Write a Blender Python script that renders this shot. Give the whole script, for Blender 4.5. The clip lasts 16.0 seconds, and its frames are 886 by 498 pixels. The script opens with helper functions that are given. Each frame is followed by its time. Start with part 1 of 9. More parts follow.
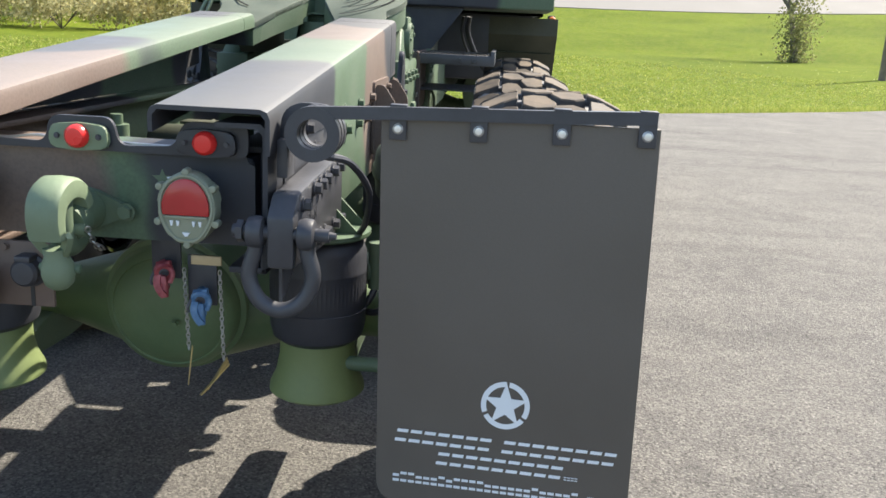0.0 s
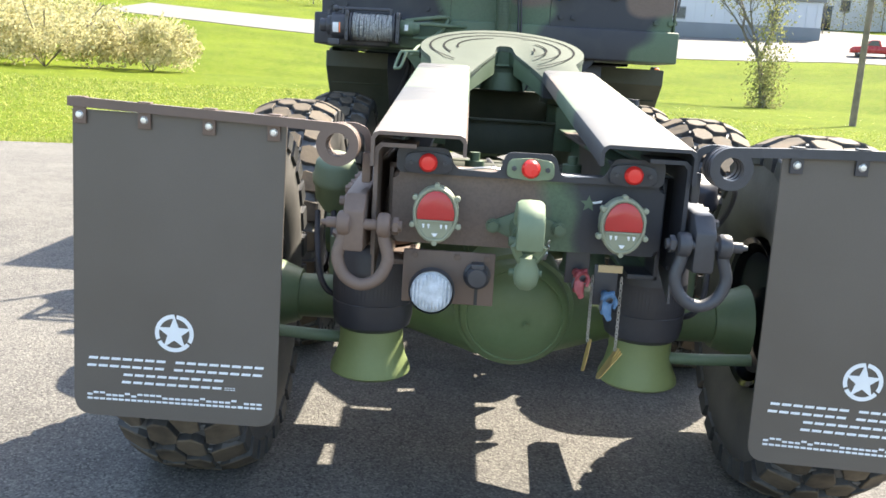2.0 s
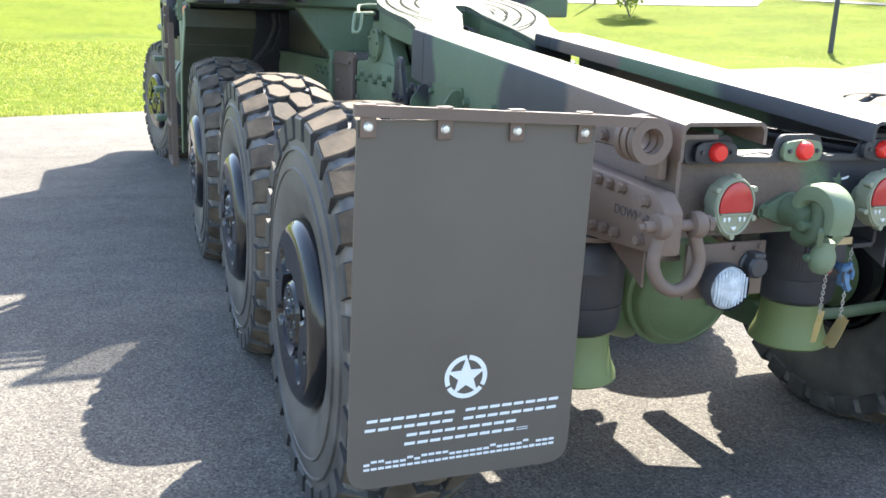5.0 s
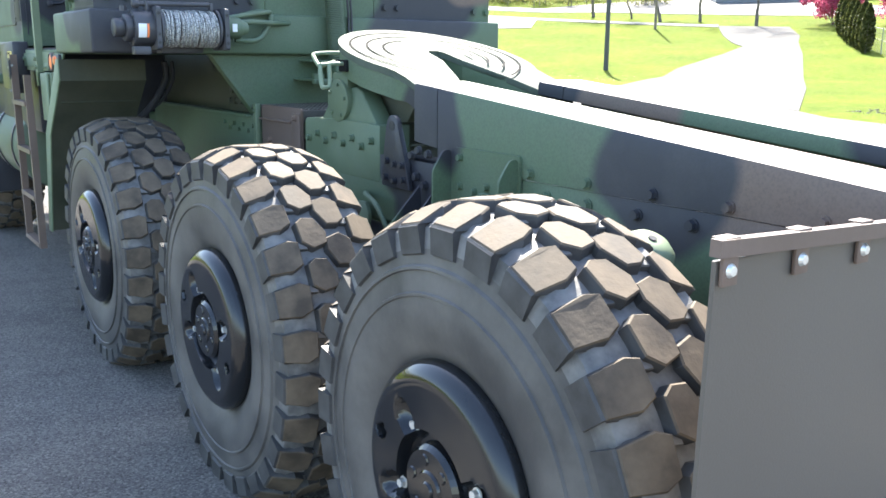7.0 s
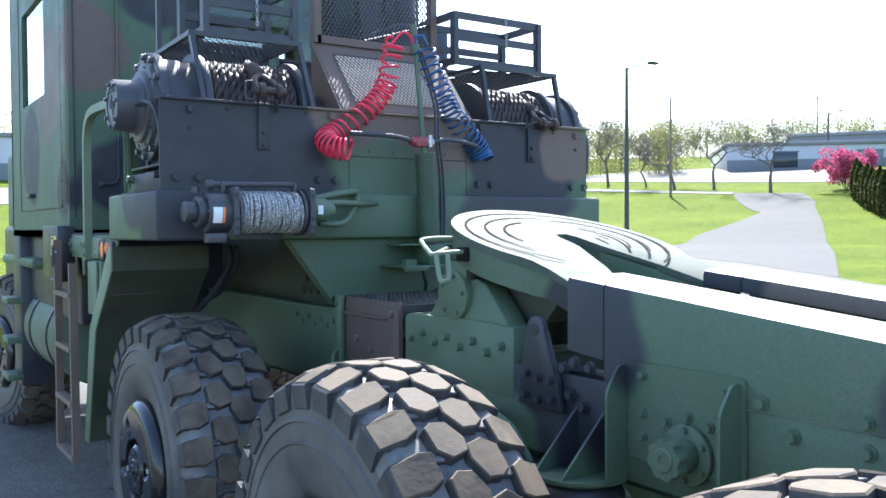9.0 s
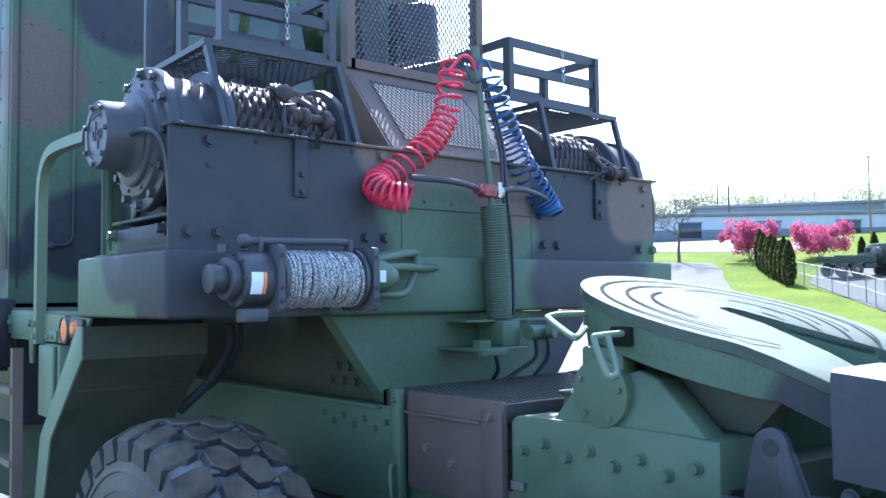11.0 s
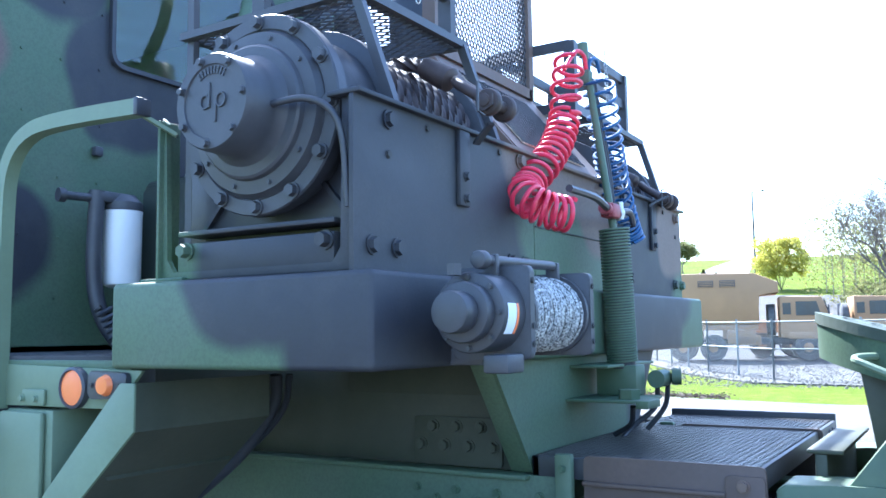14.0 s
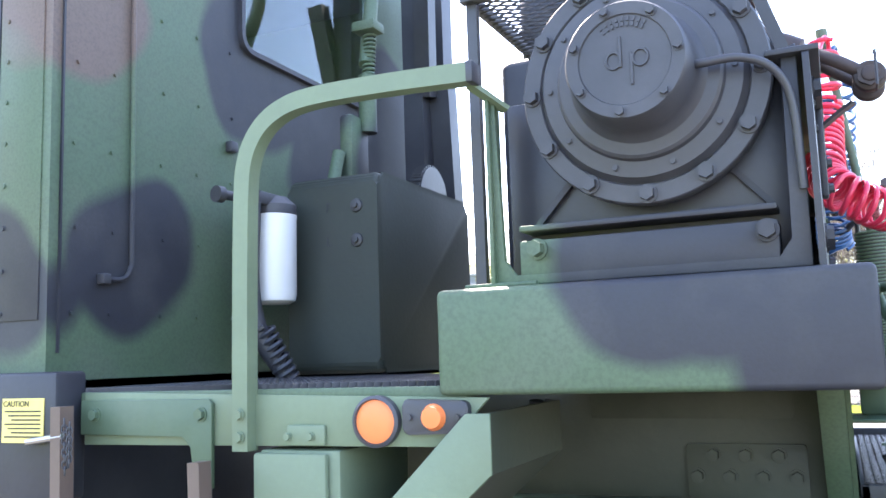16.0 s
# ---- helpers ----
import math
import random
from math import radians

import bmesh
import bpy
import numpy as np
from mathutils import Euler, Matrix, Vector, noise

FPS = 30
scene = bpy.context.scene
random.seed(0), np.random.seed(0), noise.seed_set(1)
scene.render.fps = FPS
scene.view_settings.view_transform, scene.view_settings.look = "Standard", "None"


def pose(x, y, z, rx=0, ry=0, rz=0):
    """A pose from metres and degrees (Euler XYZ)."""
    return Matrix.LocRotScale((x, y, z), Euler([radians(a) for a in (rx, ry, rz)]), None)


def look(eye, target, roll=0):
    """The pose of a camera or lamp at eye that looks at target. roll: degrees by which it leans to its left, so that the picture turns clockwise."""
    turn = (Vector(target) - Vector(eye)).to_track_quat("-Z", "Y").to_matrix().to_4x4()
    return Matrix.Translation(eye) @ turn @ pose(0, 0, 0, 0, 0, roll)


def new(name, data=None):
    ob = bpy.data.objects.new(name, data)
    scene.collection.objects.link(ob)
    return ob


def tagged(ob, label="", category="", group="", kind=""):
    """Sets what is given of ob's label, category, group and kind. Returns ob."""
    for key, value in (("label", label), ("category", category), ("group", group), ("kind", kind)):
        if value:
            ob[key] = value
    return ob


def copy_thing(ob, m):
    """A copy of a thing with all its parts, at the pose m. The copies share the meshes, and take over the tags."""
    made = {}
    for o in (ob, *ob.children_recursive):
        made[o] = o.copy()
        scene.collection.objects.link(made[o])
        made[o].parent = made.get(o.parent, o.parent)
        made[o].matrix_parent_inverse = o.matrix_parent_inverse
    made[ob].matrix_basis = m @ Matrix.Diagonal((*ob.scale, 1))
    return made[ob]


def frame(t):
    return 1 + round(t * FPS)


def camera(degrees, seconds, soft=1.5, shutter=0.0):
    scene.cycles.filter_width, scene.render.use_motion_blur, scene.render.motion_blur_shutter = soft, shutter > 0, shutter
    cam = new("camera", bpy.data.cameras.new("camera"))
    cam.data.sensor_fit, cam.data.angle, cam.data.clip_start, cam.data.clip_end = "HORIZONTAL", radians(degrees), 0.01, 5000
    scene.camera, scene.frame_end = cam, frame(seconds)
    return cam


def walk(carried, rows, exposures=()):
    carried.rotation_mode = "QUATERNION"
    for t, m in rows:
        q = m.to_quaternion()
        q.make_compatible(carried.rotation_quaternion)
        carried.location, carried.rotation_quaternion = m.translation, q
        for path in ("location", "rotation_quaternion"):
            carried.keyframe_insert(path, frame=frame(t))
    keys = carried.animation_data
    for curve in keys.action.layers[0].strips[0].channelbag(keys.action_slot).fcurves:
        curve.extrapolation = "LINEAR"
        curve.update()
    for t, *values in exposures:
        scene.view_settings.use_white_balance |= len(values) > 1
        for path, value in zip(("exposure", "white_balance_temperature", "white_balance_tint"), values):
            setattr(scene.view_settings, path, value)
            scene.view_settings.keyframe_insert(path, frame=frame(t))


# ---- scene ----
cam = camera(53.8, 16.0, soft=1.6)
PATH = [
    (0, (0.985, -1.994, 1.566), (0.869, -0.059, 1.074), 2.8),
    (0.5, (0.735, -2.128, 1.554), (0.677, -0.189, 1.07), 3.2),
    (1, (0.402, -2.377, 1.559), (0.35, -0.437, 1.075), 3.2),
    (1.5, (0.129, -2.553, 1.556), (0.047, -0.603, 1.123), 4.9),
    (2, (-0.205, -2.607, 1.548), (-0.236, -0.648, 1.15), 3.5),
    (2.5, (-0.502, -2.642, 1.549), (-0.422, -0.678, 1.177), 3.8),
    (3, (-0.823, -2.658, 1.527), (-0.633, -0.709, 1.118), 3.6),
    (3.5, (-1.07, -2.546, 1.507), (-0.793, -0.612, 1.078), 3.7),
    (3.7, (-1.147, -2.5, 1.518), (-0.837, -0.576, 1.068), 3.4),
    (5.8, (-2.306, -1.562, 1.641), (-1.33, 0.093, 1.085), 2.3),
    (6, (-2.37, -1.445, 1.657), (-1.342, 0.17, 1.081), 2.4),
    (6.5, (-2.441, -1.196, 1.666), (-1.345, 0.392, 1.141), 1.3),
    (7, (-2.449, -0.886, 1.682), (-1.326, 0.712, 1.254), 0.4),
    (7.5, (-2.493, -0.617, 1.679), (-1.339, 0.982, 1.343), -0.3),
    (8, (-2.505, -0.36, 1.717), (-1.341, 1.252, 1.499), -0.5),
    (8.5, (-2.39, -0.147, 1.714), (-1.28, 1.513, 1.603), -0.4),
    (8.7, (-2.389, -0.088, 1.735), (-1.284, 1.577, 1.652), -0.3),
    (10.8, (-2.373, 1.072, 1.768), (-1.093, 2.606, 1.859), -0.6),
    (11, (-2.382, 1.193, 1.758), (-1.098, 2.722, 1.865), -0.6),
    (11.5, (-2.51, 1.462, 1.78), (-1.17, 2.941, 1.906), -0.5),
    (12, (-2.589, 1.763, 1.769), (-1.182, 3.176, 1.921), -0.5),
    (12.5, (-2.671, 1.988, 1.784), (-1.229, 3.363, 1.956), -0.4),
    (13, (-2.763, 2.217, 1.763), (-1.227, 3.487, 1.935), -0.4),
    (13.5, (-2.838, 2.448, 1.777), (-1.209, 3.594, 1.952), -0.7),
    (14, (-2.806, 2.695, 1.773), (-1.105, 3.729, 1.964), -0.8),
    (14.5, (-2.784, 2.973, 1.788), (-1.024, 3.901, 1.99), -0.9),
    (15, (-2.88, 3.283, 1.795), (-1.076, 4.121, 2.003), -0.7),
    (15.5, (-2.978, 3.539, 1.765), (-1.188, 4.402, 1.987), -1.0),
    (16, (-2.977, 3.844, 1.771), (-1.165, 4.654, 2.018), -1.9),
]
EXPOSURES = [(0, 1.65, 6720, 9), (0.6, 2.1, 6720, 9), (1.5, 2.28, 6920, 9), (2.5, 2.33, 6920, 9), (3.7, 2.25, 6820, 9), (6, 2.72, 6620, 9), (6.7, 2.72, 6520, 9), (7.6, 2.47, 6170, 9), (8.7, 2.15, 5820, 9),
             (11, 2.4, 5170, 9), (13, 2.7, 5070, 9), (14.5, 2.85, 5170, 9), (15.5, 3.22, 5970, 14), (16, 3.42, 6520, 18)]
walk(cam, [(t, look(eye, target, roll)) for t, eye, target, roll in PATH], EXPOSURES)

# ---- daylight: high sun ahead and to the right of the truck, hazy bright sky ----
SUN_WAY = Vector((0.565, 0.66, 1.0)).normalized()
world = bpy.data.worlds.new("sky")
scene.world = world
world.use_nodes = True
sky = world.node_tree.nodes.new("ShaderNodeTexSky")
sky.sky_type, sky.sun_disc = "NISHITA", False
sky.sun_elevation = math.asin(SUN_WAY.z)
sky.sun_rotation = math.atan2(SUN_WAY.x, SUN_WAY.y)
sky.air_density, sky.dust_density, sky.ozone_density = 1.0, 1.6, 1.0
background = world.node_tree.nodes["Background"]
background.inputs["Strength"].default_value = 0.115
world.node_tree.links.new(sky.outputs["Color"], background.inputs["Color"])
sun = new("sun", bpy.data.lights.new("sun", "SUN"))
sun.data.energy, sun.data.angle, sun.data.color = 3.9, radians(0.55), (1.0, 0.93, 0.82)
sun.matrix_world = look(SUN_WAY * 60, (0, 0, 0))


# ---- materials ----
def graph(name):
    m = bpy.data.materials.new(name)
    m.use_nodes = True
    return m, m.node_tree.nodes, m.node_tree.links, m.node_tree.nodes["Principled BSDF"]


def noise_node(nodes, links, vec, scale, detail=4.0, rough=0.55):
    n = nodes.new("ShaderNodeTexNoise")
    n.inputs["Scale"].default_value, n.inputs["Detail"].default_value, n.inputs["Roughness"].default_value = scale, detail, rough
    links.new(vec, n.inputs["Vector"])
    return n


def ramp(nodes, links, fac, stops):
    r = nodes.new("ShaderNodeValToRGB")
    while len(r.color_ramp.elements) < len(stops):
        r.color_ramp.elements.new(0.5)
    for e, (p, c) in zip(r.color_ramp.elements, stops):
        e.position = p
        e.color = (c, c, c, 1) if isinstance(c, float) else (*c, 1)
    links.new(fac, r.inputs["Fac"])
    return r


def mix(nodes, links, fac, a, b, mode="MIX"):
    n = nodes.new("ShaderNodeMix")
    n.data_type, n.blend_type = "RGBA", mode
    for sock, v in ((n.inputs[0], fac), (n.inputs[6], a), (n.inputs[7], b)):
        if isinstance(v, (int, float)):
            sock.default_value = v
        elif isinstance(v, tuple):
            sock.default_value = (*v, 1)
        else:
            links.new(v, sock)
    return n.outputs[2]


def bump(nodes, links, bsdf, height, strength, dist):
    b = nodes.new("ShaderNodeBump")
    b.inputs["Strength"].default_value, b.inputs["Distance"].default_value = strength, dist
    links.new(height, b.inputs["Height"])
    links.new(b.outputs["Normal"], bsdf.inputs["Normal"])


def surface(name, base, rough=0.6, metal=0.0, vary=0.25, big=3.0, fine=60.0, relief=0.15, dust=None, dust_amount=0.0, spec=0.5):
    """A painted, rubber, metal or stone surface with stains at a large scale and grain at a small one."""
    m, nodes, links, bsdf = graph(name)
    pos = nodes.new("ShaderNodeNewGeometry").outputs["Position"]
    n1, n2 = noise_node(nodes, links, pos, big, 5), noise_node(nodes, links, pos, fine, 3)
    dark = tuple(c * (1 - vary) for c in base)
    lite = tuple(min(1, c * (1 + vary)) for c in base)
    col = mix(nodes, links, ramp(nodes, links, n1.outputs["Fac"], [(0.3, 0.0), (0.7, 1.0)]).outputs["Color"], dark, lite)
    col = mix(nodes, links, ramp(nodes, links, n2.outputs["Fac"], [(0.35, 0.0), (0.75, 0.35)]).outputs["Color"], col, dark)
    if dust:
        d = ramp(nodes, links, n1.outputs["Fac"], [(0.38, 0.0), (0.72, dust_amount)])
        col = mix(nodes, links, d.outputs["Color"], col, dust)
    links.new(col, bsdf.inputs["Base Color"])
    r = ramp(nodes, links, n1.outputs["Fac"], [(0.3, max(0.02, rough - 0.08)), (0.7, min(1.0, rough + 0.1))])
    links.new(r.outputs["Color"], bsdf.inputs["Roughness"])
    bsdf.inputs["Metallic"].default_value = metal
    bsdf.inputs["Specular IOR Level"].default_value = spec
    if relief:
        bump(nodes, links, bsdf, n2.outputs["Fac"], relief, 0.004)
    return m


GREEN, BROWN, BLACK = (0.082, 0.13, 0.075), (0.148, 0.104, 0.082), (0.026, 0.028, 0.037)
# camouflage patches of the truck's paint: centre, radius, colour
PATCHES = [
    ((-0.5, -0.1, 1.2), 0.55, BROWN), ((-0.45, 0.35, 1.45), 0.42, BROWN), ((-0.25, 0.0, 0.9), 0.26, BROWN),
    ((-0.45, 0.84, 1.38), 0.25, BLACK), ((-0.46, 2.1, 1.12), 0.19, BLACK), ((-0.5, 2.02, 1.2), 0.13, BLACK), ((0.02, -0.1, 1.08), 0.14, GREEN), ((0.0, -0.2, 1.1), 0.16, GREEN),
    ((0.5, -0.1, 1.15), 0.36, BLACK), ((0.42, 0.25, 1.45), 0.42, BLACK), ((0.3, 0.02, 1.1), 0.14, BLACK), ((0.45, 1.7, 1.42), 0.47, BROWN),
    ((-0.45, 2.06, 1.42), 0.27, BLACK), ((-0.46, 2.3, 1.3), 0.2, BLACK), ((0.4, 2.0, 1.6), 0.25, BLACK), ((-0.3, 2.45, 1.62), 0.13, BLACK),
    ((-0.55, 3.25, 1.3), 0.2, BROWN), ((-0.45, 3.22, 1.3), 0.16, BROWN),
    ((-1.05, 3.85, 2.2), 0.36, BLACK), ((-0.7, 3.85, 2.08), 0.27, BLACK), ((-0.95, 3.75, 1.8), 0.26, BLACK), ((-0.35, 3.87, 2.35), 0.2, BROWN),
    ((0.25, 3.87, 2.3), 0.3, BROWN), ((0.75, 3.87, 2.1), 0.38, BLACK), ((1.1, 3.87, 2.2), 0.2, BROWN), ((0.62, 3.85, 1.78), 0.3, BLACK),
    ((-1.3, 4.15, 1.99), 0.2, BLACK), ((-1.3, 3.97, 2.01), 0.22, BLACK), ((-1.3, 3.72, 1.78), 0.24, BLACK), ((-1.2, 4.18, 2.3), 0.3, BLACK), ((0.1, 4.3, 2.7), 0.7, BROWN),
    ((-1.25, 4.7, 2.9), 0.35, BLACK), ((-0.95, 5.77, 2.1), 0.23, BLACK), ((-1.2, 5.77, 2.87), 0.25, BROWN), ((-0.75, 5.77, 3.3), 0.27, BLACK),
    ((-0.3, 5.77, 2.88), 0.36, BLACK), ((-1.25, 5.95, 2.02), 0.2, BLACK), ((-1.28, 6.4, 2.75), 0.4, BROWN), ((-1.28, 7.1, 2.3), 0.35, BLACK),
    ((0.6, 5.6, 2.6), 0.7, BLACK), ((-0.6, 4.95, 1.9), 0.2, BLACK), ((0.5, 3.7, 1.5), 0.18, BLACK),
]


def camouflage(name, worn=0.0):
    m, nodes, links, bsdf = graph(name)
    pos = nodes.new("ShaderNodeNewGeometry").outputs["Position"]
    warp = noise_node(nodes, links, pos, 2.3, 1.0)
    shift = nodes.new("ShaderNodeVectorMath")
    shift.operation = "MULTIPLY_ADD"
    links.new(warp.outputs["Color"], shift.inputs[0])
    shift.inputs[1].default_value = (0.3, 0.3, 0.3)
    links.new(pos, shift.inputs[2])
    col = GREEN
    for centre, radius, colour in PATCHES:
        d = nodes.new("ShaderNodeVectorMath")
        d.operation = "DISTANCE"
        links.new(shift.outputs[0], d.inputs[0])
        d.inputs[1].default_value = tuple(c + 0.15 for c in centre)
        f = nodes.new("ShaderNodeMapRange")
        f.inputs["From Min"].default_value, f.inputs["From Max"].default_value = radius + 0.025, radius - 0.02
        links.new(d.outputs["Value"], f.inputs["Value"])
        col = mix(nodes, links, f.outputs["Result"], col, colour)
    n1, n2 = noise_node(nodes, links, pos, 4.0, 6), noise_node(nodes, links, pos, 120.0, 3)
    col = mix(nodes, links, ramp(nodes, links, n1.outputs["Fac"], [(0.45, 0.0), (0.8, 0.22)]).outputs["Color"], col, (0.2, 0.19, 0.16))
    col = mix(nodes, links, ramp(nodes, links, n2.outputs["Fac"], [(0.3, 0.25), (0.6, 0.0)]).outputs["Color"], col, (0.02, 0.022, 0.02))
    # worn: share of a pale grey wash that stands for sun glare
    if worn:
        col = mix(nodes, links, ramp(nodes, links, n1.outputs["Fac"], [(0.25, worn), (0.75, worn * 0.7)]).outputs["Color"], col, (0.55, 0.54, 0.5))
    links.new(col, bsdf.inputs["Base Color"])
    r = ramp(nodes, links, n1.outputs["Fac"], [(0.3, 0.5), (0.7, 0.66)])
    links.new(r.outputs["Color"], bsdf.inputs["Roughness"])
    bsdf.inputs["Specular IOR Level"].default_value = 0.6 if worn else 0.5
    bump(nodes, links, bsdf, n2.outputs["Fac"], 0.12, 0.002)
    return m


CAMO = camouflage("camouflage paint")
# paler copy for the ramp tops, with the sun's glare in its colour
GLARE_CAMO = camouflage("camouflage paint with sun glare", 0.16)
GREEN_PAINT = surface("green paint", GREEN, 0.55, vary=0.18, dust=(0.2, 0.19, 0.15), dust_amount=0.25)
AXLE_GREEN = surface("green axle paint", (0.1, 0.155, 0.07), 0.5, vary=0.2, dust=(0.2, 0.19, 0.15), dust_amount=0.2)
# lighter, yellower green: sunlight bounced off the ground is put into the colour
PEDESTAL_GREEN = surface("green paint yellowed by ground bounce", (0.17, 0.215, 0.085), 0.55, vary=0.15)
LAMP_GREY = surface("grey green lamp paint", (0.26, 0.28, 0.2), 0.5, vary=0.15)
PLATE_GREEN = surface("worn green plate paint", (0.07, 0.09, 0.066), 0.72, vary=0.2, big=5.0, dust=(0.12, 0.125, 0.105), dust_amount=0.25, spec=0.35)
GREASE = surface("old grease in a groove", (0.014, 0.015, 0.015), 0.9, vary=0.3, spec=0.1)
TANK_GREEN = surface("dull green tank paint", (0.1, 0.135, 0.085), 0.6, vary=0.2)
LIGHT_GREEN = surface("light green paint", (0.16, 0.21, 0.13), 0.55, vary=0.15)
BROWN_PAINT = surface("brown paint", BROWN, 0.55, vary=0.18)
WALK_BROWN = surface("dirty brown paint", (0.105, 0.074, 0.06), 0.6, vary=0.25)
BLACK_PAINT = surface("black paint", BLACK, 0.42, vary=0.25, dust=(0.1, 0.1, 0.1), dust_amount=0.18)
OLIVE_DIRT = surface("dirty dark olive paint", (0.05, 0.0575, 0.0375), 0.6, vary=0.3, dust=(0.1, 0.09, 0.07), dust_amount=0.3)
GREY_BLACK = surface("grey black steel", (0.0455, 0.0468, 0.0546), 0.45, vary=0.3, dust=(0.12, 0.12, 0.12), dust_amount=0.2)
GLOSS_BLACK = surface("gloss black wheel paint", (0.011, 0.012, 0.014), 0.13, vary=0.2, relief=0.03, dust=(0.09, 0.08, 0.07), dust_amount=0.05)
RUBBER = surface("tyre rubber", (0.063, 0.0616, 0.0602), 0.55, vary=0.3, dust=(0.17, 0.155, 0.135), dust_amount=0.5, big=5.0)
TREAD_TOP = surface("worn tread rubber", (0.08, 0.063, 0.046), 0.74, vary=0.38, dust=(0.19, 0.147, 0.1), dust_amount=0.55, big=9.0, relief=0.3, spec=0.3)
TREAD_SIDE = surface("dark tread rubber", (0.036, 0.036, 0.0372), 0.6, vary=0.3, dust=(0.13, 0.125, 0.115), dust_amount=0.3, big=12.0)
GROOVE = surface("dusty tread groove", (0.1, 0.1, 0.1), 0.55, vary=0.35, dust=(0.27, 0.26, 0.24), dust_amount=0.5, big=14.0, relief=0.2, spec=0.5)
BAG_RUBBER = surface("air spring rubber", (0.032, 0.034, 0.044), 0.5, vary=0.3, dust=(0.1, 0.1, 0.1), dust_amount=0.2)
FLAP_RUBBER = surface("mud flap rubber", (0.108, 0.094, 0.08), 0.42, vary=0.12, big=2.0, fine=200, relief=0.08)
WHITE_INK = surface("white print", (0.75, 0.78, 0.8), 0.5, vary=0.06, relief=0)
ZINC = surface("zinc bolt", (0.75, 0.75, 0.72), 0.3, 0.6, vary=0.1)
STEEL = surface("bare steel", (0.45, 0.45, 0.44), 0.38, 1.0, vary=0.2)
BRASS = surface("yellow zinc plate", (0.6, 0.47, 0.22), 0.35, 0.8, vary=0.2)
RUST = surface("rusty wire rope", (0.045, 0.031, 0.028), 0.55, 0.1, vary=0.45, big=12, dust=(0.12, 0.085, 0.07), dust_amount=0.25)
SILVER_ROPE = surface("grey winch rope", (0.06, 0.065, 0.075), 0.45, 0.1, vary=0.4, big=170, fine=220, relief=0.5, dust=(0.8, 0.8, 0.76), dust_amount=1.0)
RED_PAINT = surface("faded red paint", (0.3, 0.04, 0.05), 0.5, vary=0.4, big=40, dust=(0.4, 0.25, 0.25), dust_amount=0.3)
BLUE_PAINT = surface("blue paint", (0.05, 0.15, 0.3), 0.5, vary=0.4, big=40, dust=(0.2, 0.25, 0.3), dust_amount=0.5)
RED_HOSE = surface("red plastic hose", (0.72, 0.04, 0.09), 0.3, vary=0.1, relief=0)
BLUE_HOSE = surface("blue plastic hose", (0.022, 0.085, 0.22), 0.3, vary=0.15, relief=0)
RED_LENS = surface("red lens", (0.75, 0.035, 0.03), 0.25, vary=0.12, relief=0)
DARK_RED_LENS = surface("dark red lens", (0.42, 0.03, 0.03), 0.2, vary=0.12, relief=0)
AMBER = surface("amber reflector", (0.85, 0.23, 0.07), 0.35, vary=0.08, relief=0.1)
CLEAR_LENS = surface("ribbed lamp lens", (0.5, 0.55, 0.6), 0.15, vary=0.3, big=30, fine=150, relief=0.5)
WHITE_PLASTIC = surface("white painted canister", (0.8, 0.8, 0.79), 0.35, vary=0.04, relief=0)
TAG_YELLOW = surface("yellow label", (0.75, 0.62, 0.2), 0.5, vary=0.08, relief=0)
TAG_TAN = surface("worn wooden tag", (0.55, 0.42, 0.24), 0.6, vary=0.3)
INK = surface("black print", (0.03, 0.03, 0.03), 0.6, vary=0.1, relief=0)
TAN = surface("tan paint", (0.37, 0.215, 0.1), 0.6, vary=0.12, big=0.8)
CONCRETE = surface("concrete", (0.136, 0.13, 0.119), 0.85, vary=0.12, big=0.4, fine=12, relief=0.2)
WHITE_WALL = surface("white metal wall", (0.52, 0.53, 0.56), 0.6, vary=0.06, big=0.2)
GREY_WALL = surface("grey wall", (0.188, 0.203, 0.217), 0.7, vary=0.1, big=0.3)
BLUE_WALL = surface("blue metal wall", (0.048, 0.096, 0.208), 0.55, vary=0.1, big=0.2)
ROOF_GREY = surface("grey roofing", (0.21, 0.217, 0.224), 0.7, vary=0.15, big=0.3)
DARK_WINDOW = surface("dark window glass", (0.03, 0.04, 0.05), 0.1, vary=0.2, relief=0)
WOOD_POLE = surface("weathered pole wood", (0.2, 0.16, 0.12), 0.85, vary=0.3, fine=30)
POLE_GREY = surface("dull grey pole paint", (0.06, 0.062, 0.06), 0.6, vary=0.15)
GALVANISED = surface("galvanised steel", (0.26, 0.27, 0.275), 0.6, 0.3, vary=0.15)
CAR_WHITE = surface("white car paint", (0.6, 0.608, 0.616), 0.25, vary=0.04, relief=0)
CAR_RED = surface("red car paint", (0.4, 0.03, 0.03), 0.25, vary=0.08, relief=0)
BARK = surface("grey bark", (0.14, 0.12, 0.1), 0.9, vary=0.35, big=4, fine=25, relief=0.6)


def clear_glass(name, tint):
    m, nodes, links, bsdf = graph(name)
    bsdf.inputs["Base Color"].default_value = (*tint, 1)
    bsdf.inputs["Roughness"].default_value = 0.02
    bsdf.inputs["Transmission Weight"].default_value = 1.0
    bsdf.inputs["IOR"].default_value = 1.45
    return m


GLASS = clear_glass("cab glass", (0.75, 0.85, 0.85))


